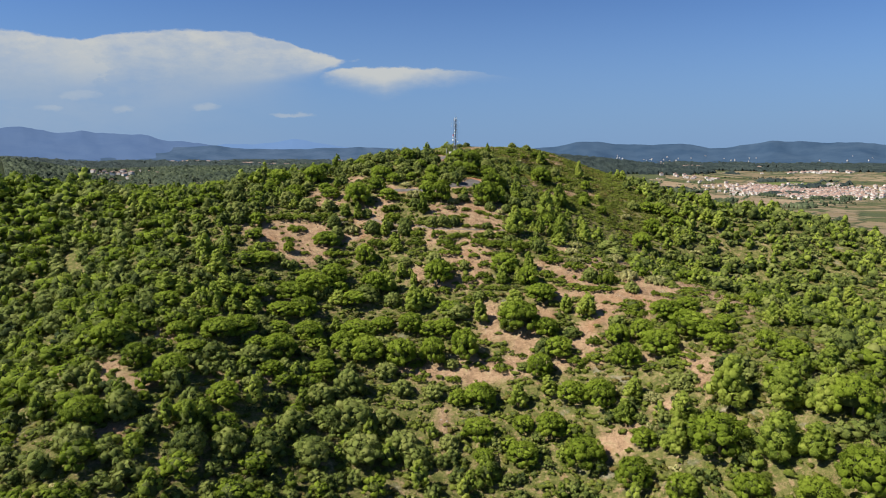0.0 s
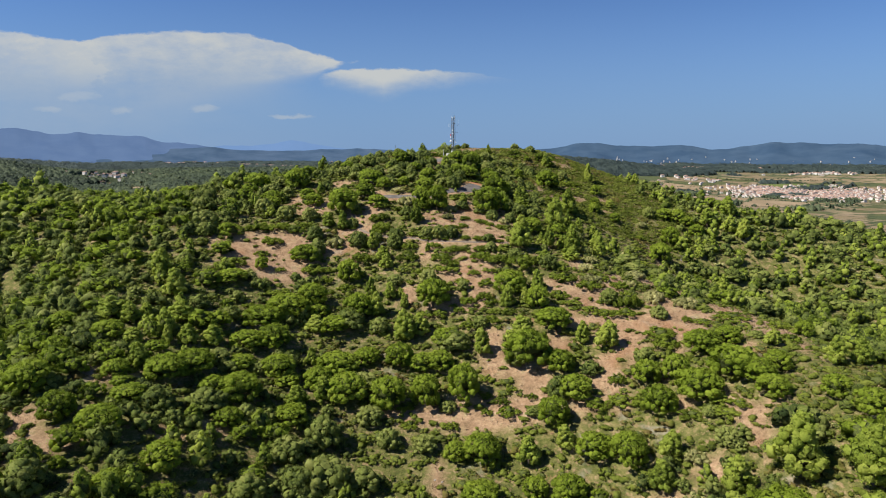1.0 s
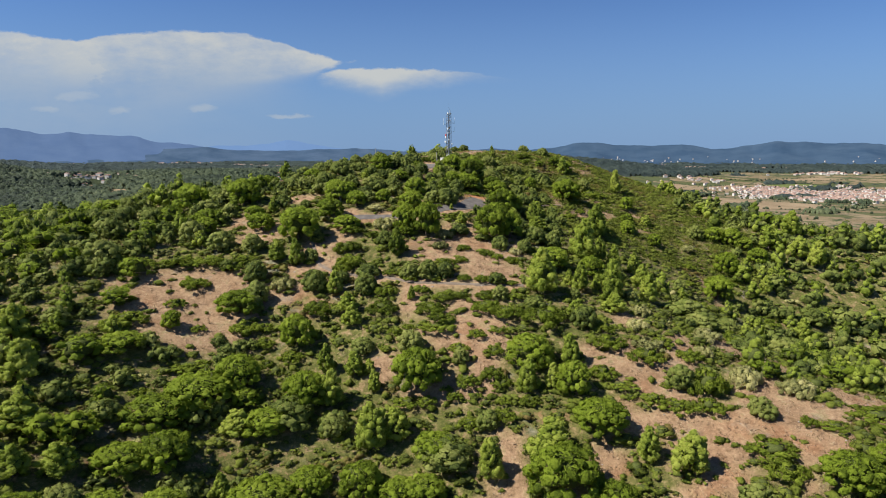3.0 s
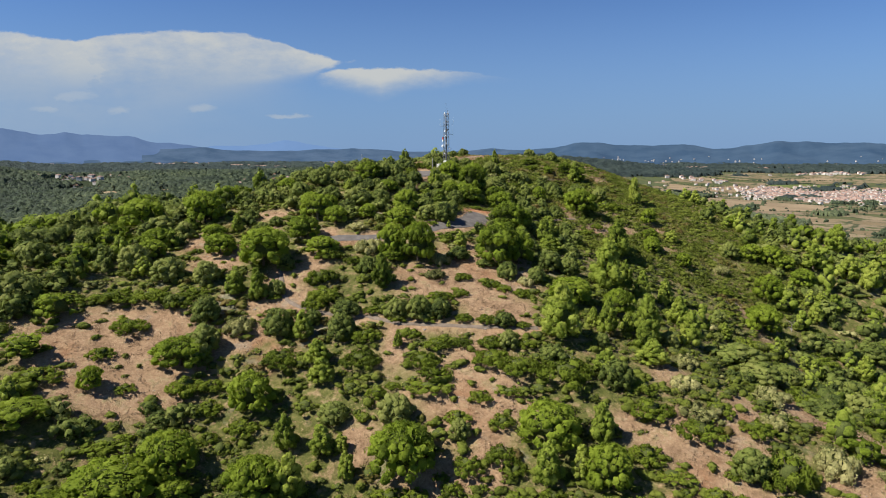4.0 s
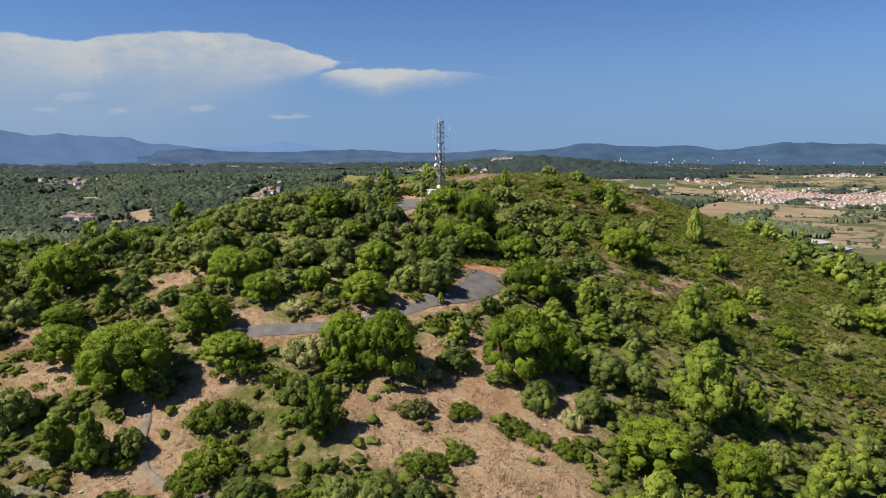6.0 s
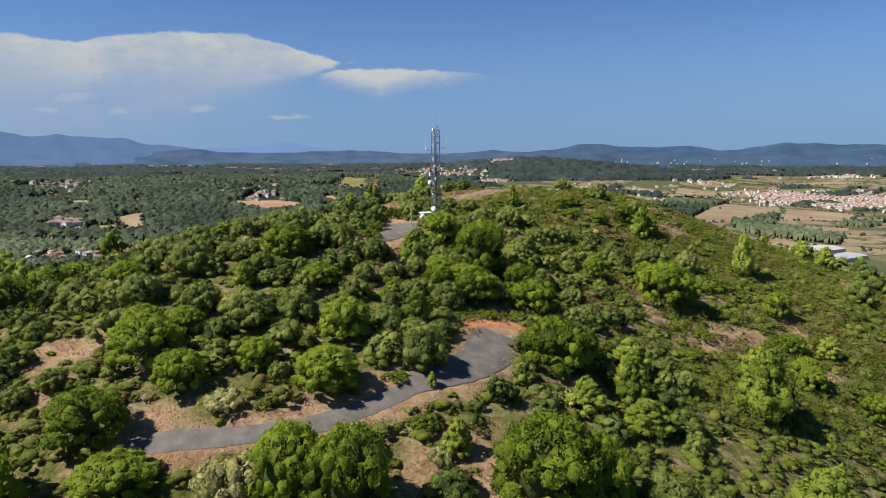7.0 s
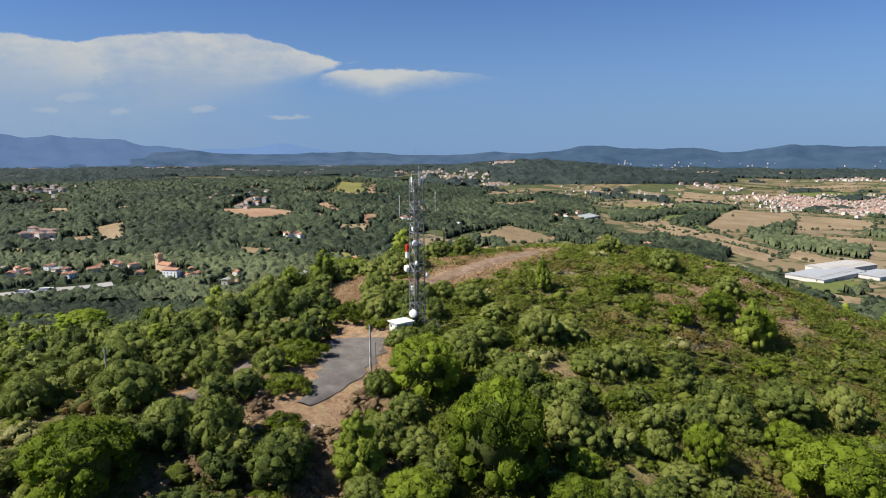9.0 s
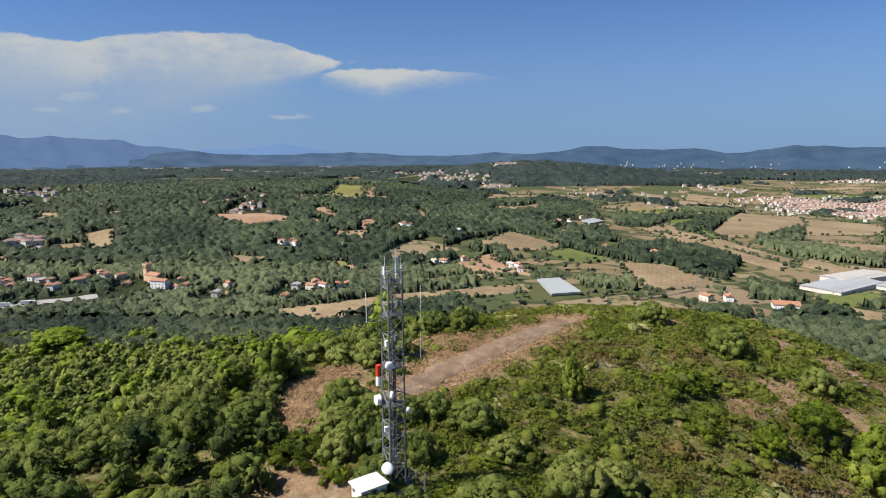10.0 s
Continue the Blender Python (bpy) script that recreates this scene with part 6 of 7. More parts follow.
SUMMIT_EARTH = material("pinkish_bare_earth", bare_earth)
ribbon("road", DIRT_LINE, 2.3, SUMMIT_EARTH, "wide bare pinkish dirt track over the summit", 0.2, 1.8, edge=-0.12)


FIELD_BOXES = boxed(FIELDS)


def in_field(x, y):
    return any(a < x < b and c < y < d and within(x, y, o) for a, b, c, d, o in FIELD_BOXES)


# open places kept free of trees: x, y, radius
OPEN = [(-1105, 3097, 210), (-823, 3189, 180), (-679, 3180, 170), (-445, 3131, 160), (-312, 2920, 120), (-170, 2779, 120), (-863, 1619, 70), (-535, 1101, 22),
        (-440, 915, 22), (-424, 930, 20), (-410, 930, 20), (-385, 906, 18), (-371, 926, 12), (-355, 946, 12), (-337, 946, 12), (-305, 925, 22), (-275, 908, 20), (-258, 906, 16), (-269, 938, 12), (-204, 874, 20), (-209, 912, 12),
        (-141, 872, 12), (-130, 904, 22), (-110, 908, 18), (-96, 908, 12), (-92, 992, 13), (-191, 1091, 20), (-312, 1324, 30), (-342, 1407, 20), (-762, 1483, 60), (8, 1026, 18), (98, 990, 18),
        (325, 838, 16), (450, 940, 90), (130, 895, 24), (133, 935, 26), (282, 1385, 45), (225, 1362, 24), (275, 862, 26)]
OPEN += [(x, y - 5, 13) for x, y in ((-360, 1481), (-347, 1472), (-320, 1368), (-551, 1102), (-506, 1074), (-496, 1068), (-56, 1429), (-120, 1307), (-47, 1215), (-36, 1210), (38, 1203), (40, 1047), (97, 1029), (104, 1017), (240, 1144), (629, 2266), (754, 2307), (273, 1426), (300, 1110), (-120, 926), (-87, 928), (-378, 955), (-365, 964))]
OPEN += [(x, y, 55) for x, y in ((55, 2752), (-36, 2851), (141, 2673), (-243, 3737), (-379, 3826), (273, 2908), (1161, 4341), (1264, 4088), (216, 2533), (-1932, 4014), (-1850, 3986), (-1684, 3919), (-1520, 4006), (-1196, 3848), (-1045, 3778), (-906, 3739), (-721, 3615), (-713, 4237), (-490, 4483), (-2237, 3702), (1047, 2544), (1110, 2460), (1717, 3285), (1748, 2913), (1380, 3464), (1268, 3716), (2117, 3715))]
for a, b in (((-440, 822), (-300, 885)),):
    OPEN += [(a[0] + (b[0] - a[0]) * k / 9, a[1] + (b[1] - a[1]) * k / 9, 22) for k in range(10)]


def open_place(x, y):
    return any(abs(x - px) < r and abs(y - py) < r for px, py, r in OPEN)


def beyond_hill(x, y):
    return (np.abs(x) < 0.78 * (y - 120)) & ~(((np.abs(x) < 335) & (y < 470 - np.abs(x) * 0.1)) | ((x < 90) & (y < 735 + 0.05 * x)))


def hill_flanks(x, y):
    return (np.abs(x) < 340) & ((np.abs(x) > 0.735 * y + 7) | (y < 61)) & (y < 470 - np.abs(x) * 0.1)


def canopy(name, lo, hi, step, crown, tall, mat, label, rng, where=beyond_hill, side=0):
    """Closed woods seen from afar: one sheet of rounded treetops that drops to the ground at the wood's edge."""
    side = side or int(0.78 * (hi - 110) / step) + 2
    jj, ii = np.meshgrid(np.arange(int((hi - lo) / step) + 2), np.arange(-side, side + 1), indexing="ij")
    x = (ii + rng.uniform(-0.3, 0.3, ii.shape)) * step
    y = lo + (jj + rng.uniform(-0.3, 0.3, jj.shape)) * step
    seen = where(x, y) & (y < hi + step)
    ground = height(x, y)
    wood = np.zeros(x.shape, bool)
    for j, i in zip(*np.nonzero(seen)):
        px, py = x[j, i], y[j, i]
        wood[j, i] = not in_field(px, py) and not open_place(px, py) and wood_cover(px, py, ground[j, i]) > 0.5 + 0.1 * noise.noise((px * 0.05, py * 0.05, 2.0))
    # tree crowns: domes round jittered centres, each of its own height
    cells = rng.uniform(0, 1, (997, 5))
    best = np.full(x.shape, 9.0)
    lift = np.zeros(x.shape)
    ci, cj = np.floor(x / crown).astype(int), np.floor(y / crown).astype(int)
    for di in (-1, 0, 1):
        for dj in (-1, 0, 1):
            dice = cells[((ci + di) * 73 + (cj + dj) * 179) % 997]
            d = np.hypot(x - (ci + di + dice[..., 0]) * crown, y - (cj + dj + dice[..., 1]) * crown) / (crown * (0.6 + 0.35 * dice[..., 3]))
            lift = np.maximum(lift, (0.5 + 0.62 * dice[..., 2]) * np.sqrt(np.maximum(0.0, 1 - 1.02 * d * d)))
    edge = wood & np.roll(wood, 1, 0) & np.roll(wood, -1, 0) & np.roll(wood, 1, 1) & np.roll(wood, -1, 1)
    z = ground + np.where(edge, tall * np.maximum(0.15, lift) + rng.normal(0, 0.07 * tall, x.shape), -0.4)
    verts = np.stack([x.ravel(), y.ravel(), z.ravel()], 1)
    w = x.shape[1]
    cell = wood[:-1, :-1] & wood[1:, :-1] & wood[:-1, 1:] & wood[1:, 1:]
    a = (np.arange(x.shape[0] - 1)[:, None] * w + np.arange(w - 1))[cell]
    flip = rng.uniform(0, 1, len(a)) < 0.5
    faces = np.vstack([np.stack([a, a + 1, a + w + 1], 1)[flip], np.stack([a, a + w + 1, a + w], 1)[flip],
                       np.stack([a, a + 1, a + w], 1)[~flip], np.stack([a + 1, a + w + 1, a + w], 1)[~flip]])
    used = np.unique(faces)
    place = np.zeros(len(verts), int)
    place[used] = np.arange(len(used))
    tagged(new(name, arrays_mesh(name, verts[used], place[faces], mat, np.ones(len(faces), bool))), label, "woodland", kind="stuff")


def make_far_woods():
    rng = np.random.default_rng(21)
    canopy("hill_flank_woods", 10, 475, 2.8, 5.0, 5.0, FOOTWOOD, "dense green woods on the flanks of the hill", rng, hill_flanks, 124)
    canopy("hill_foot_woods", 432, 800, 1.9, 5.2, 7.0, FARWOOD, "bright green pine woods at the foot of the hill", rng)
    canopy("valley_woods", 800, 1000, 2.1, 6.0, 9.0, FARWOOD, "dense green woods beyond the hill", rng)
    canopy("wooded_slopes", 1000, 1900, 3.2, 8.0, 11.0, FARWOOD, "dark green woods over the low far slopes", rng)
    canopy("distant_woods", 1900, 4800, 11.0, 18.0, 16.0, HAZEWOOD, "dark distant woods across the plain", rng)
    bv, bf = BALL1
    bf = bf[bv[bf][:, :, 2].mean(1) > -0.6]
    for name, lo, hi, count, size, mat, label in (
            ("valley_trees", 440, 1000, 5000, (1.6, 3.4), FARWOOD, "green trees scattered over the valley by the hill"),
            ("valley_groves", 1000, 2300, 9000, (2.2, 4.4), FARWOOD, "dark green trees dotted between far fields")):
        vs, fs, base = [], [], 0
        for _ in range(count):
            y = math.sqrt(rng.uniform((lo - 150) ** 2, (hi - 150) ** 2)) + 150
            x = rng.uniform(-0.78, 0.78) * (y - 130)
            if abs(x) < 330 and y < 478 - abs(x) * 0.1 or y < 800 and x < 90:
                continue
            if in_field(x, y) and rng.uniform() < 0.97 or open_place(x, y) and rng.uniform() < 0.7 or rng.uniform() > wood_cover(x, y, ground_at(x, y)) ** 1.1:
                continue
            r = rng.uniform(*size)
            lump = bv * (1 + rng.normal(0, 0.22, (len(bv), 1))) * r * np.array([1, 1, rng.uniform(0.7, 1.2)])
            vs.append(lump + np.array([x, y, ground_at(x, y) + (0.8 + 1.4 * rng.uniform()) * r]))
            fs.append(bf + base)
            base += len(bv)
        ob = new(name, arrays_mesh(name, np.vstack(vs), np.vstack(fs), mat))
        tagged(ob, label, "woodland", kind="stuff")
    # hedges and rows of trees along the fields
    vs, fs, base = [], [], 0
    for corners in FIELDS:
        for a, b in zip(corners, corners[1:] + corners[:1]):
            long = math.hypot(b[0] - a[0], b[1] - a[1])
            if rng.uniform() < 0.15:
                continue
            for k in range(int(long / 5)):
                if rng.uniform() < 0.45:
                    continue
                f = k * 5 / long
                r = rng.uniform(1.4, 3.6)
                px, py = a[0] + (b[0] - a[0]) * f + rng.normal(0, 3), a[1] + (b[1] - a[1]) * f + rng.normal(0, 3)
                vs.append(bv * (1 + rng.normal(0, 0.22, (len(bv), 1))) * r + np.array([px, py, ground_at(px, py) + 0.4 * r]))
                fs.append(bf + base)
                base += len(bv)
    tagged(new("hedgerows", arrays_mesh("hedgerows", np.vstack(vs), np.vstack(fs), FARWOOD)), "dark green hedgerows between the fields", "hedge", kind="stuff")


make_far_woods()

# ---- houses ----
TERRACOTTA = paint("terracotta_tiles", (0.36, 0.18, 0.11), 0.85, 0.2)
PLASTER = paint("cream_plaster", (0.62, 0.56, 0.48), 0.85, 0.12)
STONEWALL = paint("ochre_stone_wall", (0.60, 0.42, 0.28), 0.9, 0.2)
WINDOW_DARK = paint("dark_window", (0.03, 0.035, 0.04), 0.25, 0.1)


def gable(bm, wide, long, rise, base, over=0.5):
    a, b = wide / 2 + over, long / 2 + over
    low = [bm.verts.new((sx * a, sy * b, base + dz)) for dz in (0, 0.25) for sx, sy in ((-1, -1), (1, -1), (1, 1), (-1, 1))]
    ridge = [bm.verts.new((0, -b, base + rise)), bm.verts.new((0, b, base + rise))]
    for quad in ((3, 2, 1, 0), (0, 1, 5, 4), (1, 2, 6, 5), (2, 3, 7, 6), (3, 0, 4, 7)):
        bm.faces.new([low[i] for i in quad])
    for loop in ((low[4], low[5], ridge[0]), (low[6], low[7], ridge[1]), (low[5], low[6], ridge[1], ridge[0]), (low[7], low[4], ridge[0], ridge[1])):
        bm.faces.new(loop)


def house(x, y, wide, long, high, turn, wall=PLASTER, roof=TERRACOTTA, label="cream house with a terracotta gable roof in the valley"):
    root = new("house")
    root.matrix_basis = pose(x, y, ground_at(x, y) - 0.3, 0, 0, turn)
    body = part("wall", solid(slab, (0, 0, high / 2), (wide, long, high)), wall, root)
    part("roof", solid(gable, wide, long, wide * 0.24, high), roof, root)
    for k in range(max(2, int(long / 4))):
        f = -long / 2 + (k + 0.5) * long / max(2, int(long / 4))
        for level in range(max(1, int(high / 3.0))):
            for side in (-1, 1):
                part("window", solid(slab, (side * wide / 2, f, 1.7 + 3 * level), (0.14, 1.1, 1.3)), WINDOW_DARK, root)
    for k in range(max(1, int(wide / 4))):
        f = -wide / 2 + (k + 0.5) * wide / max(1, int(wide / 4))
        for level in range(max(1, int(high / 3.0))):
            part("window", solid(slab, (f, -long / 2, 1.7 + 3 * level), (1.1, 0.14, 1.3)), WINDOW_DARK, root)
    part("chimney", solid(slab, (wide * 0.2, long * 0.2, high + wide * 0.2), (0.7, 0.7, 1.6)), wall, root)
    return tagged(root, label, "house", "houses in the valley")


village = random.Random(5)
for hx, hy in ((-440, 924), (-431, 915), (-424, 921), (-427, 945), (-415, 938), (-406, 940), (-383, 908), (-390, 914), (-371, 932), (-355, 952), (-337, 952), (-318, 926), (-262, 915), (-250, 910), (-269, 944), (-208, 881), (-196, 884),
               (-209, 919), (-141, 880), (-137, 911), (-121, 911), (-110, 915), (-96, 915), (-92, 1000), (-198, 1098), (-186, 1100), (-179, 1091), (-470, 935), (-485, 920), (-462, 905), (-452, 930), (-448, 912),
               (-315, 1328), (-305, 1327), (-327, 1340), (-341, 1410), (-331, 1385), (-816, 1508), (-791, 1495), (-765, 1508), (-735, 1477), (-708, 1461), (4, 1029), (15, 1041), (94, 1004), (103, 995), (219, 1367), (240, 1375),
               (266, 871), (285, 866), (-360, 1481), (-347, 1472), (-320, 1368), (-551, 1102), (-506, 1074), (-496, 1068), (-56, 1429), (-120, 1307), (-47, 1215), (-36, 1210), (38, 1203), (40, 1047), (97, 1029), (104, 1017), (240, 1144), (629, 2266), (754, 2307), (273, 1426), (300, 1110), (-120, 926), (-87, 928), (-378, 955), (-365, 964), (-119, 1387), (-19, 1231), (5, 1224)):
    style = village.random()
    house(hx, hy, village.uniform(6, 8.5), village.uniform(8, 12), village.choice((3.0, 5.4, 5.4)), village.uniform(-40, 60),
          WHITE if style < 0.35 else PLASTER, TERRACOTTA if style < 0.85 else CONCRETE,
          "white house with a terracotta roof in the valley" if style < 0.35 else "cream house with a terracotta gable roof in the valley" if style < 0.85 else "cream house with a grey roof in the valley")
house(-277, 914, 9, 17, 8.0, 78, WHITE, TERRACOTTA, "large white three-storey house by the village church")
house(325, 840, 13, 22, 4.5, 70, WHITE, TERRACOTTA, "white farmhouse with a terracotta roof at the hill's foot")


def make_church():
    root = new("church")
    root.matrix_basis = pose(-300, 940, ground_at(-300, 940) - 0.3, 0, 0, -32)
    part("nave", solid(slab, (9, 0, 4), (20, 9, 8)), STONEWALL, root)
    bm = solid(gable, 9, 20, 3, 0)
    bmesh.ops.transform(bm, matrix=pose(9, 0, 8, 0, 0, 90), verts=bm.verts)
    part("roof", bm, TERRACOTTA, root, "low terracotta gable roof")
    tower = part("tower", solid(slab, (-3.5, 0, 9), (6, 6, 18)), STONEWALL, root, "square ochre stone bell tower")
    part("tower_cap", solid(slab, (-3.5, 0, 18.4), (6.6, 6.6, 0.8)), STONEWALL, tower)
    for side in (-1, 1):
        part("belfry_opening", solid(slab, (-3.5 + 1.4 * side, -3.0, 15), (1.2, 0.3, 3.0)), WINDOW_DARK, tower)
    part("spire", solid(bar, (-3.5, 0, 18.8), (-3.5, 0, 21.0), 3.6, 4, 0.1), TERRACOTTA, tower)
    tagged(root, "ochre stone church with a square bell tower", "church")


make_church()


TOWNWALL = paint("sunlit_town_plaster", (0.60, 0.56, 0.51), 0.9, 0.15)
SHEETING = paint("pale_sheet_roof", (0.34, 0.35, 0.36), 0.6, 0.15)
FARTILE = paint("weathered_roof_tiles", (0.33, 0.22, 0.17), 0.9, 0.2)


def make_warehouse(x, y, wide, long, high, turn, mat, label):
    root = new("warehouse")
    root.matrix_basis = pose(x, y, ground_at(x, y) - 0.3, 0, 0, turn)
    part("wall", solid(slab, (0, 0, high / 2), (wide, long, high)), TOWNWALL, root)
    part("roof", solid(gable, wide, long, wide * 0.05, high, 0.6), mat, root)
    for k in range(int(long / 9)):
        part("loading_door", solid(slab, (-wide / 2, -long / 2 + 5 + 9 * k, 2.2), (0.3, 4.5, 4.4)), BLUE, root, "blue roller door")
        part("skylight", solid(slab, (wide * 0.22, -long / 2 + 5 + 9 * k, high + wide * 0.03 + 0.35), (wide * 0.3, 1.2, 0.1)), CONCRETE, root)
    tagged(root, label, "warehouse", "warehouses by the fields")


make_warehouse(432, 925, 40, 90, 5, -58, SHEETING, "long white industrial warehouse with a pale roof")
make_warehouse(475, 965, 34, 80, 5.5, -64, CONCRETE, "grey-roofed industrial warehouse beside fields")
make_warehouse(490, 925, 26, 50, 4.5, -60, SHEETING, "low white warehouse with blue doors")


def sheet(name, corners, mat, label, category):
    verts = [(x, y, ground_at(x, y) + z) for z in (0.9, 3.2) for x, y in corners]
    n = len(corners)
    faces = [tuple(range(n, 2 * n))] + [(i, (i + 1) % n, n + (i + 1) % n, n + i) for i in range(n)]
    tagged(new(name, mesh_from(name, verts, faces, (mat,))), label, category)


PLASTIC = paint("greenhouse_film", (0.32, 0.34, 0.335), 0.5, 0.1)
sheet("greenhouse", ((115, 947), (141, 955), (151, 890), (119, 882)), PLASTIC, "pale blue-grey plastic greenhouse roof", "greenhouse")
sheet("greenhouse", ((262, 1383), (294, 1430), (307, 1398), (270, 1355)), PLASTIC, "pale blue-grey plastic greenhouse roof", "greenhouse")
PALE_ROAD = paint("pale_worn_road", (0.30, 0.285, 0.27), 0.9, 0.15)
ribbon("road", ((-450, 815), (-391, 842), (-370, 855), (-336, 871), (-322, 880)), 9.0, PALE_ROAD, "wide pale grey road beside the village", 0.9, 0.5)


def make_lorry(x, y, turn):
    root = new("lorry")
    root.matrix_basis = pose(x, y, ground_at(x, y) + 0.9, 0, 0, turn)
    part("trailer", solid(slab, (0, -1.2, 2.3), (2.5, 9.0, 2.7)), WHITE, root)
    cab = part("cab", solid(slab, (0, 5.0, 1.9), (2.4, 2.2, 2.5)), WHITE, root)
    part("windscreen", solid(slab, (0, 6.1, 2.3), (2.1, 0.1, 0.9)), WINDOW_DARK, cab)
    for side in (-1, 1):
        for along in (-4.6, -3.4, 1.8, 5.0):
            part("wheel", solid(bar, (side * 0.85, along, 0.5), (side * 1.2, along, 0.5), 0.5, 12), WINDOW_DARK, root)
    tagged(root, "white box lorry on the pale valley road", "lorry", "lorries on the valley road")


make_lorry(-389, 842, -64)
make_lorry(-372, 852, -64)
ribbon("road", ((200, 870), (262, 905), (300, 960), (315, 1010)), 2.5, GRAVEL, "pale country lane between fields", 0.9, 0.3)
ribbon("road", ((-40, 840), (-33, 870), (-45, 905), (-60, 960)), 2.2, GRAVEL, "pale country lane between fields", 0.9, 0.3)
ribbon("road", ((-215, 1175), (-195, 1195), (-207, 1267), (-230, 1309), (-215, 1348)), 2.5, GRAVEL, "winding pale dirt lane on the wooded slope", 0.9, 0.3)


def make_town(name, label, count, places, seed, size=(8, 15), base=ground_at):
    """A distant town, its houses too many to count: walls and roofs in one mesh each."""
    rng = random.Random(seed)
    walls, roofs = bmesh.new(), bmesh.new()
    for _ in range(count):
        cx, cy, ax, ay = rng.choice(places)
        x, y = cx + rng.gauss(0, ax), cy + rng.gauss(0, ay)
        w, l, h, turn = rng.uniform(*size), rng.uniform(*size), rng.choice((4, 6.5, 9)), rng.uniform(-25, 25)
        z = base(x, y) - 0.5
        slab(walls, (x, y, z + h / 2), (w, l, h), turn)
        m = pose(x, y, z + h, 0, 0, turn)
        v = [roofs.verts.new(m @ Vector(p)) for p in ((-w * .55, -l * .55, 0), (w * .55, -l * .55, 0), (w * .55, l * .55, 0), (-w * .55, l * .55, 0), (0, -l * .3, w * .25), (0, l * .3, w * .25))]
        for f in ((0, 1, 4), (1, 2, 5, 4), (2, 3, 5), (3, 0, 4, 5)):
            roofs.faces.new([v[i] for i in f])
    ob = part(name, walls, TOWNWALL)
    tagged(ob, label, "town", kind="stuff")
    part("roofs", roofs, FARTILE, ob, "weathered terracotta roofs")


make_town("distant_town", "pale town of white and terracotta houses in the plain", 1400, ((1175, 2250, 60, 70), (1299, 2228, 90, 90), (1390, 2150, 90, 100), (1120, 2060, 60, 60), (1180, 1900, 90, 60), (1498, 2098, 120, 120)), 11, (6, 11))
make_town("hilltop_village", "white village scattered on a wooded hill", 330, ((55, 2752, 60, 60), (-36, 2851, 40, 40), (141, 2673, 40, 50), (-243, 3737, 70, 40), (-379, 3826, 40, 30), (273, 2908, 25, 25), (1161, 4341, 70, 40), (1264, 4088, 50, 30), (216, 2533, 30, 20)), 12, (7, 12))
make_town("plain_villages", "pale villages strung along the far plain", 520, ((-1932, 4014, 40, 15), (-1850, 3986, 30, 12), (-1684, 3919, 60, 20), (-1520, 4006, 60, 20), (-1196, 3848, 40, 15), (-1045, 3778, 60, 20), (-906, 3739, 60, 20), (-721, 3615, 50, 15), (-713, 4237, 50, 15), (-490, 4483, 35, 15), (-2237, 3702, 60, 20), (1047, 2544, 60, 20), (1717, 3285, 90, 25), (1748, 2913, 90, 25), (1380, 3464, 70, 20), (1268, 3716, 70, 20), (2117, 3715, 90, 20)), 14, (9, 16))
make_town("hamlets", "scattered pale farmhouses among woods and fields", 120, ((-863, 1619, 60, 40), (-535, 1101, 20, 14), (-311, 1339, 60, 50), (700, 1900, 220, 160), (560, 2350, 160, 90), (996, 2491, 200, 120)), 16, (7, 12))


def on_range(x, y):
    d = math.hypot(x, y - 150)
    return max(ground_at(x, y), -108 + 175 * max(0.0, (d - 3600) / 900) ** 1.15)


make_town("hillside_villages", "pale villages scattered on the far wooded range", 60, ((560, 4080, 70, 60), (760, 4060, 80, 60), (1060, 3990, 90, 60), (1790, 3650, 120, 60), (2200, 3400, 120, 70), (1400, 3850, 120, 40)), 18, (4, 6.5), on_range)
make_town("foothill_villages", "pale far villages strung along the foot of the range", 70, ((-1920, 3903, 70, 22), (-1776, 3881, 70, 22), (-1140, 3724, 70, 22), (-968, 3681, 70, 22), (-828, 3759, 70, 22), (-683, 3941, 70, 22)), 23, (5, 9))


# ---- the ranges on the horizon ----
# Distance haze is painted in: blue base colour mixed with bluish emission by glow.
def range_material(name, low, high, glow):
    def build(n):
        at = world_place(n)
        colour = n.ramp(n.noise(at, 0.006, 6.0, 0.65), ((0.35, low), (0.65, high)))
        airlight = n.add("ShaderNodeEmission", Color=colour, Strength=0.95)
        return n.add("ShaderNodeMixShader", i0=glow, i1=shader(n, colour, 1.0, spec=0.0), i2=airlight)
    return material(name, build)


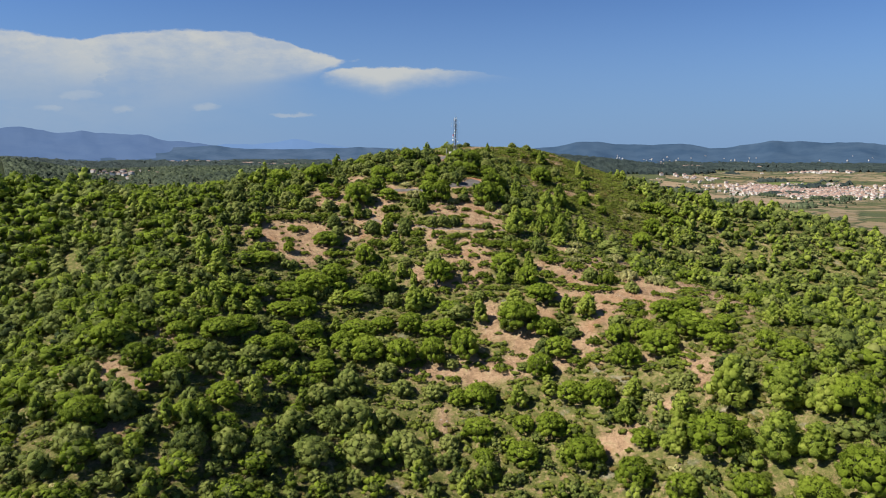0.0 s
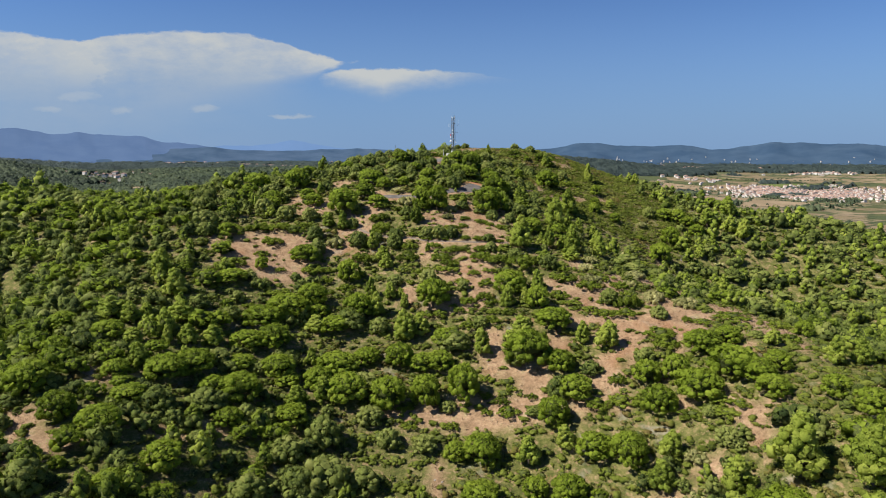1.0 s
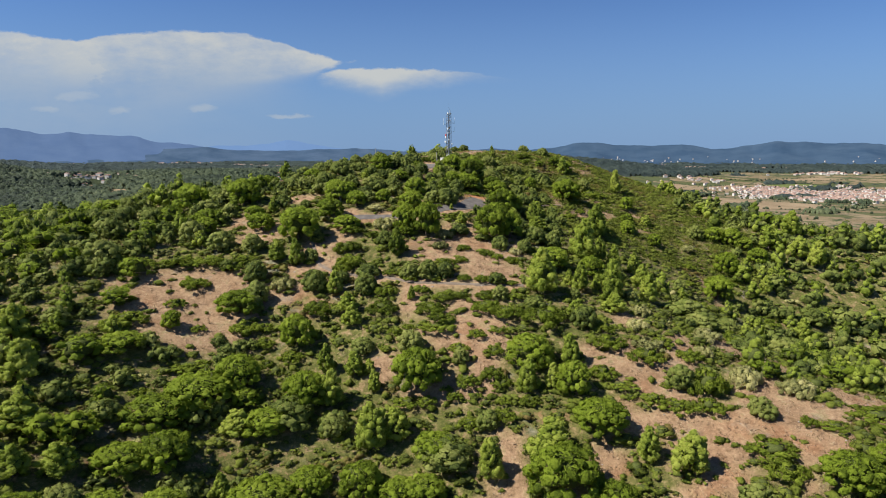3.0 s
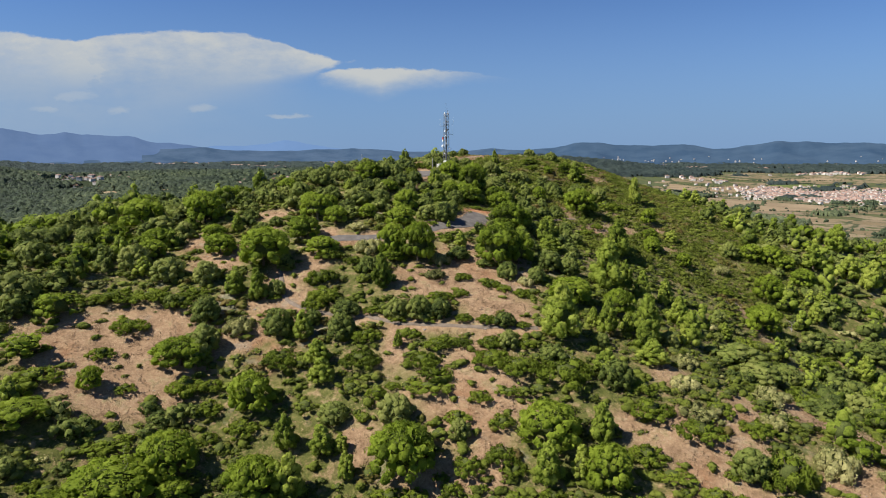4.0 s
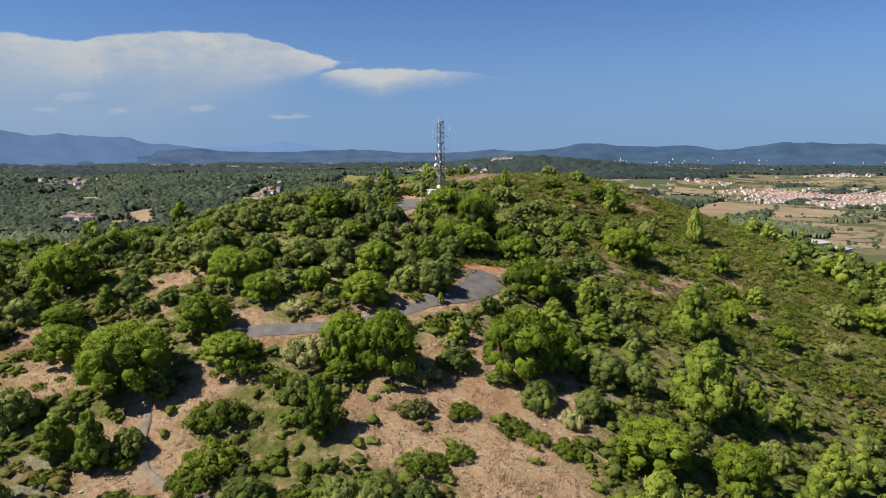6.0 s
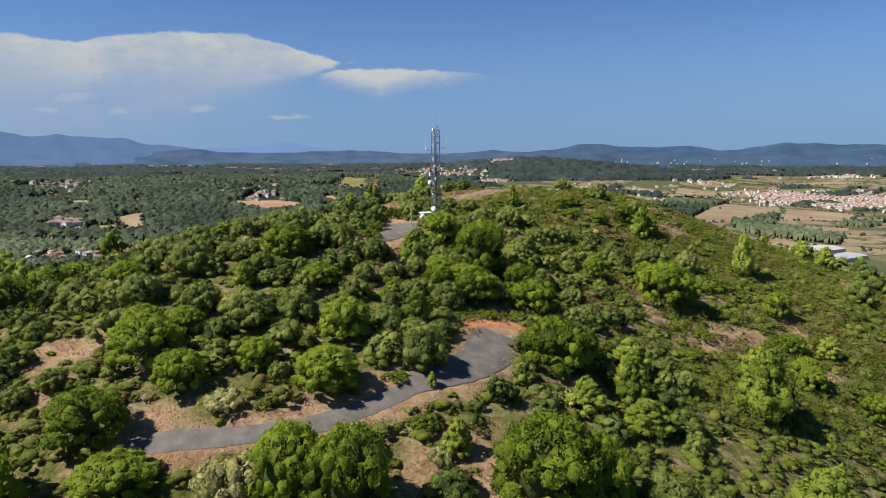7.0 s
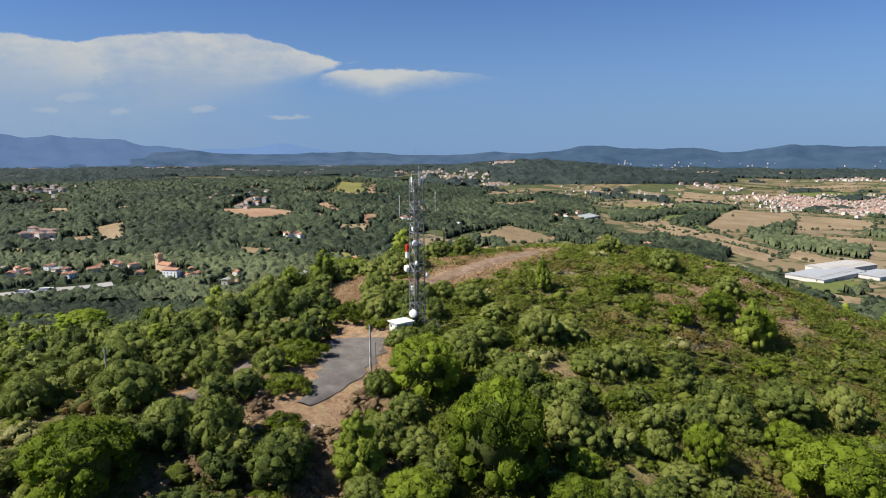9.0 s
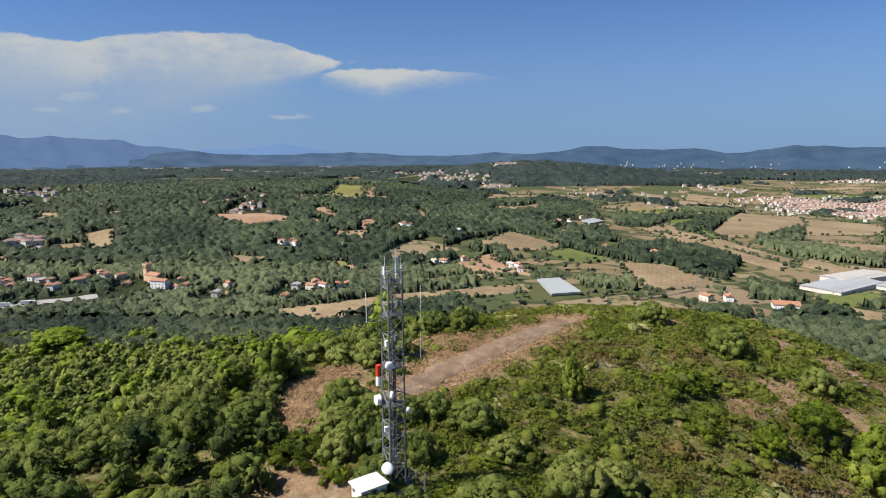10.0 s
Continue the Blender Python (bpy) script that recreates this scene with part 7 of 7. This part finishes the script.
def mountain_range(name, far, deep, mat, label, *crest):
    """A range along an arc round the hill. crest: sideways slope and height above the valley floor."""
    rng = np.random.default_rng(len(name))
    side = np.linspace(crest[0][0], crest[-1][0], 420)
    top = np.interp(side, [c[0] for c in crest], [c[1] for c in crest])
    ripple = sum((1 - 2 * np.abs(np.sin(side * k * 0.5 + rng.uniform(0, 6)))) * 80.0 / k for k in (23, 41, 67, 110, 190, 310))
    wave = ripple * 2.6 * np.clip(top / 200, 0.2, 1)
    top = top + wave
    rows, verts, faces = 9, [], []
    for j in range(rows):
        f = j / (rows - 1)
        for s, h, w in zip(side, top, wave):
            d = far - deep * (1 - f)
            rough = 22 * noise.noise((s * 22 + 0.2 * j, j * 0.45, far * 0.01)) * (1 if 0 < j < rows - 1 else 0)
            spur = d
            verts.append((s * spur / math.sqrt(1 + s * s) * 1.0, 150 + spur / math.sqrt(1 + s * s), -114 + (h + 2 - w) * (f ** 1.15) + w * f ** 5 + rough * min(1, h / 150)))
    m = len(side)
    for j in range(rows - 1):
        for k in range(m - 1):
            a = j * m + k
            faces.append((a, a + 1, a + m + 1, a + m))
    tagged(new(name, mesh_from(name, verts, faces, (mat,), True)), label, "mountains", kind="structure")


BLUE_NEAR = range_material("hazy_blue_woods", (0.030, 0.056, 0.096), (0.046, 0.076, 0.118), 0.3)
BLUE_MID = range_material("hazed_blue_hills", (0.066, 0.108, 0.200), (0.078, 0.122, 0.214), 0.8)
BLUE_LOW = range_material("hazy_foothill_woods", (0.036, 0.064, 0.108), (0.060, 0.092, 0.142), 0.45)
BLUE_FAR = range_material("hazed_pale_mountains", (0.100, 0.172, 0.312), (0.106, 0.178, 0.318), 0.9)
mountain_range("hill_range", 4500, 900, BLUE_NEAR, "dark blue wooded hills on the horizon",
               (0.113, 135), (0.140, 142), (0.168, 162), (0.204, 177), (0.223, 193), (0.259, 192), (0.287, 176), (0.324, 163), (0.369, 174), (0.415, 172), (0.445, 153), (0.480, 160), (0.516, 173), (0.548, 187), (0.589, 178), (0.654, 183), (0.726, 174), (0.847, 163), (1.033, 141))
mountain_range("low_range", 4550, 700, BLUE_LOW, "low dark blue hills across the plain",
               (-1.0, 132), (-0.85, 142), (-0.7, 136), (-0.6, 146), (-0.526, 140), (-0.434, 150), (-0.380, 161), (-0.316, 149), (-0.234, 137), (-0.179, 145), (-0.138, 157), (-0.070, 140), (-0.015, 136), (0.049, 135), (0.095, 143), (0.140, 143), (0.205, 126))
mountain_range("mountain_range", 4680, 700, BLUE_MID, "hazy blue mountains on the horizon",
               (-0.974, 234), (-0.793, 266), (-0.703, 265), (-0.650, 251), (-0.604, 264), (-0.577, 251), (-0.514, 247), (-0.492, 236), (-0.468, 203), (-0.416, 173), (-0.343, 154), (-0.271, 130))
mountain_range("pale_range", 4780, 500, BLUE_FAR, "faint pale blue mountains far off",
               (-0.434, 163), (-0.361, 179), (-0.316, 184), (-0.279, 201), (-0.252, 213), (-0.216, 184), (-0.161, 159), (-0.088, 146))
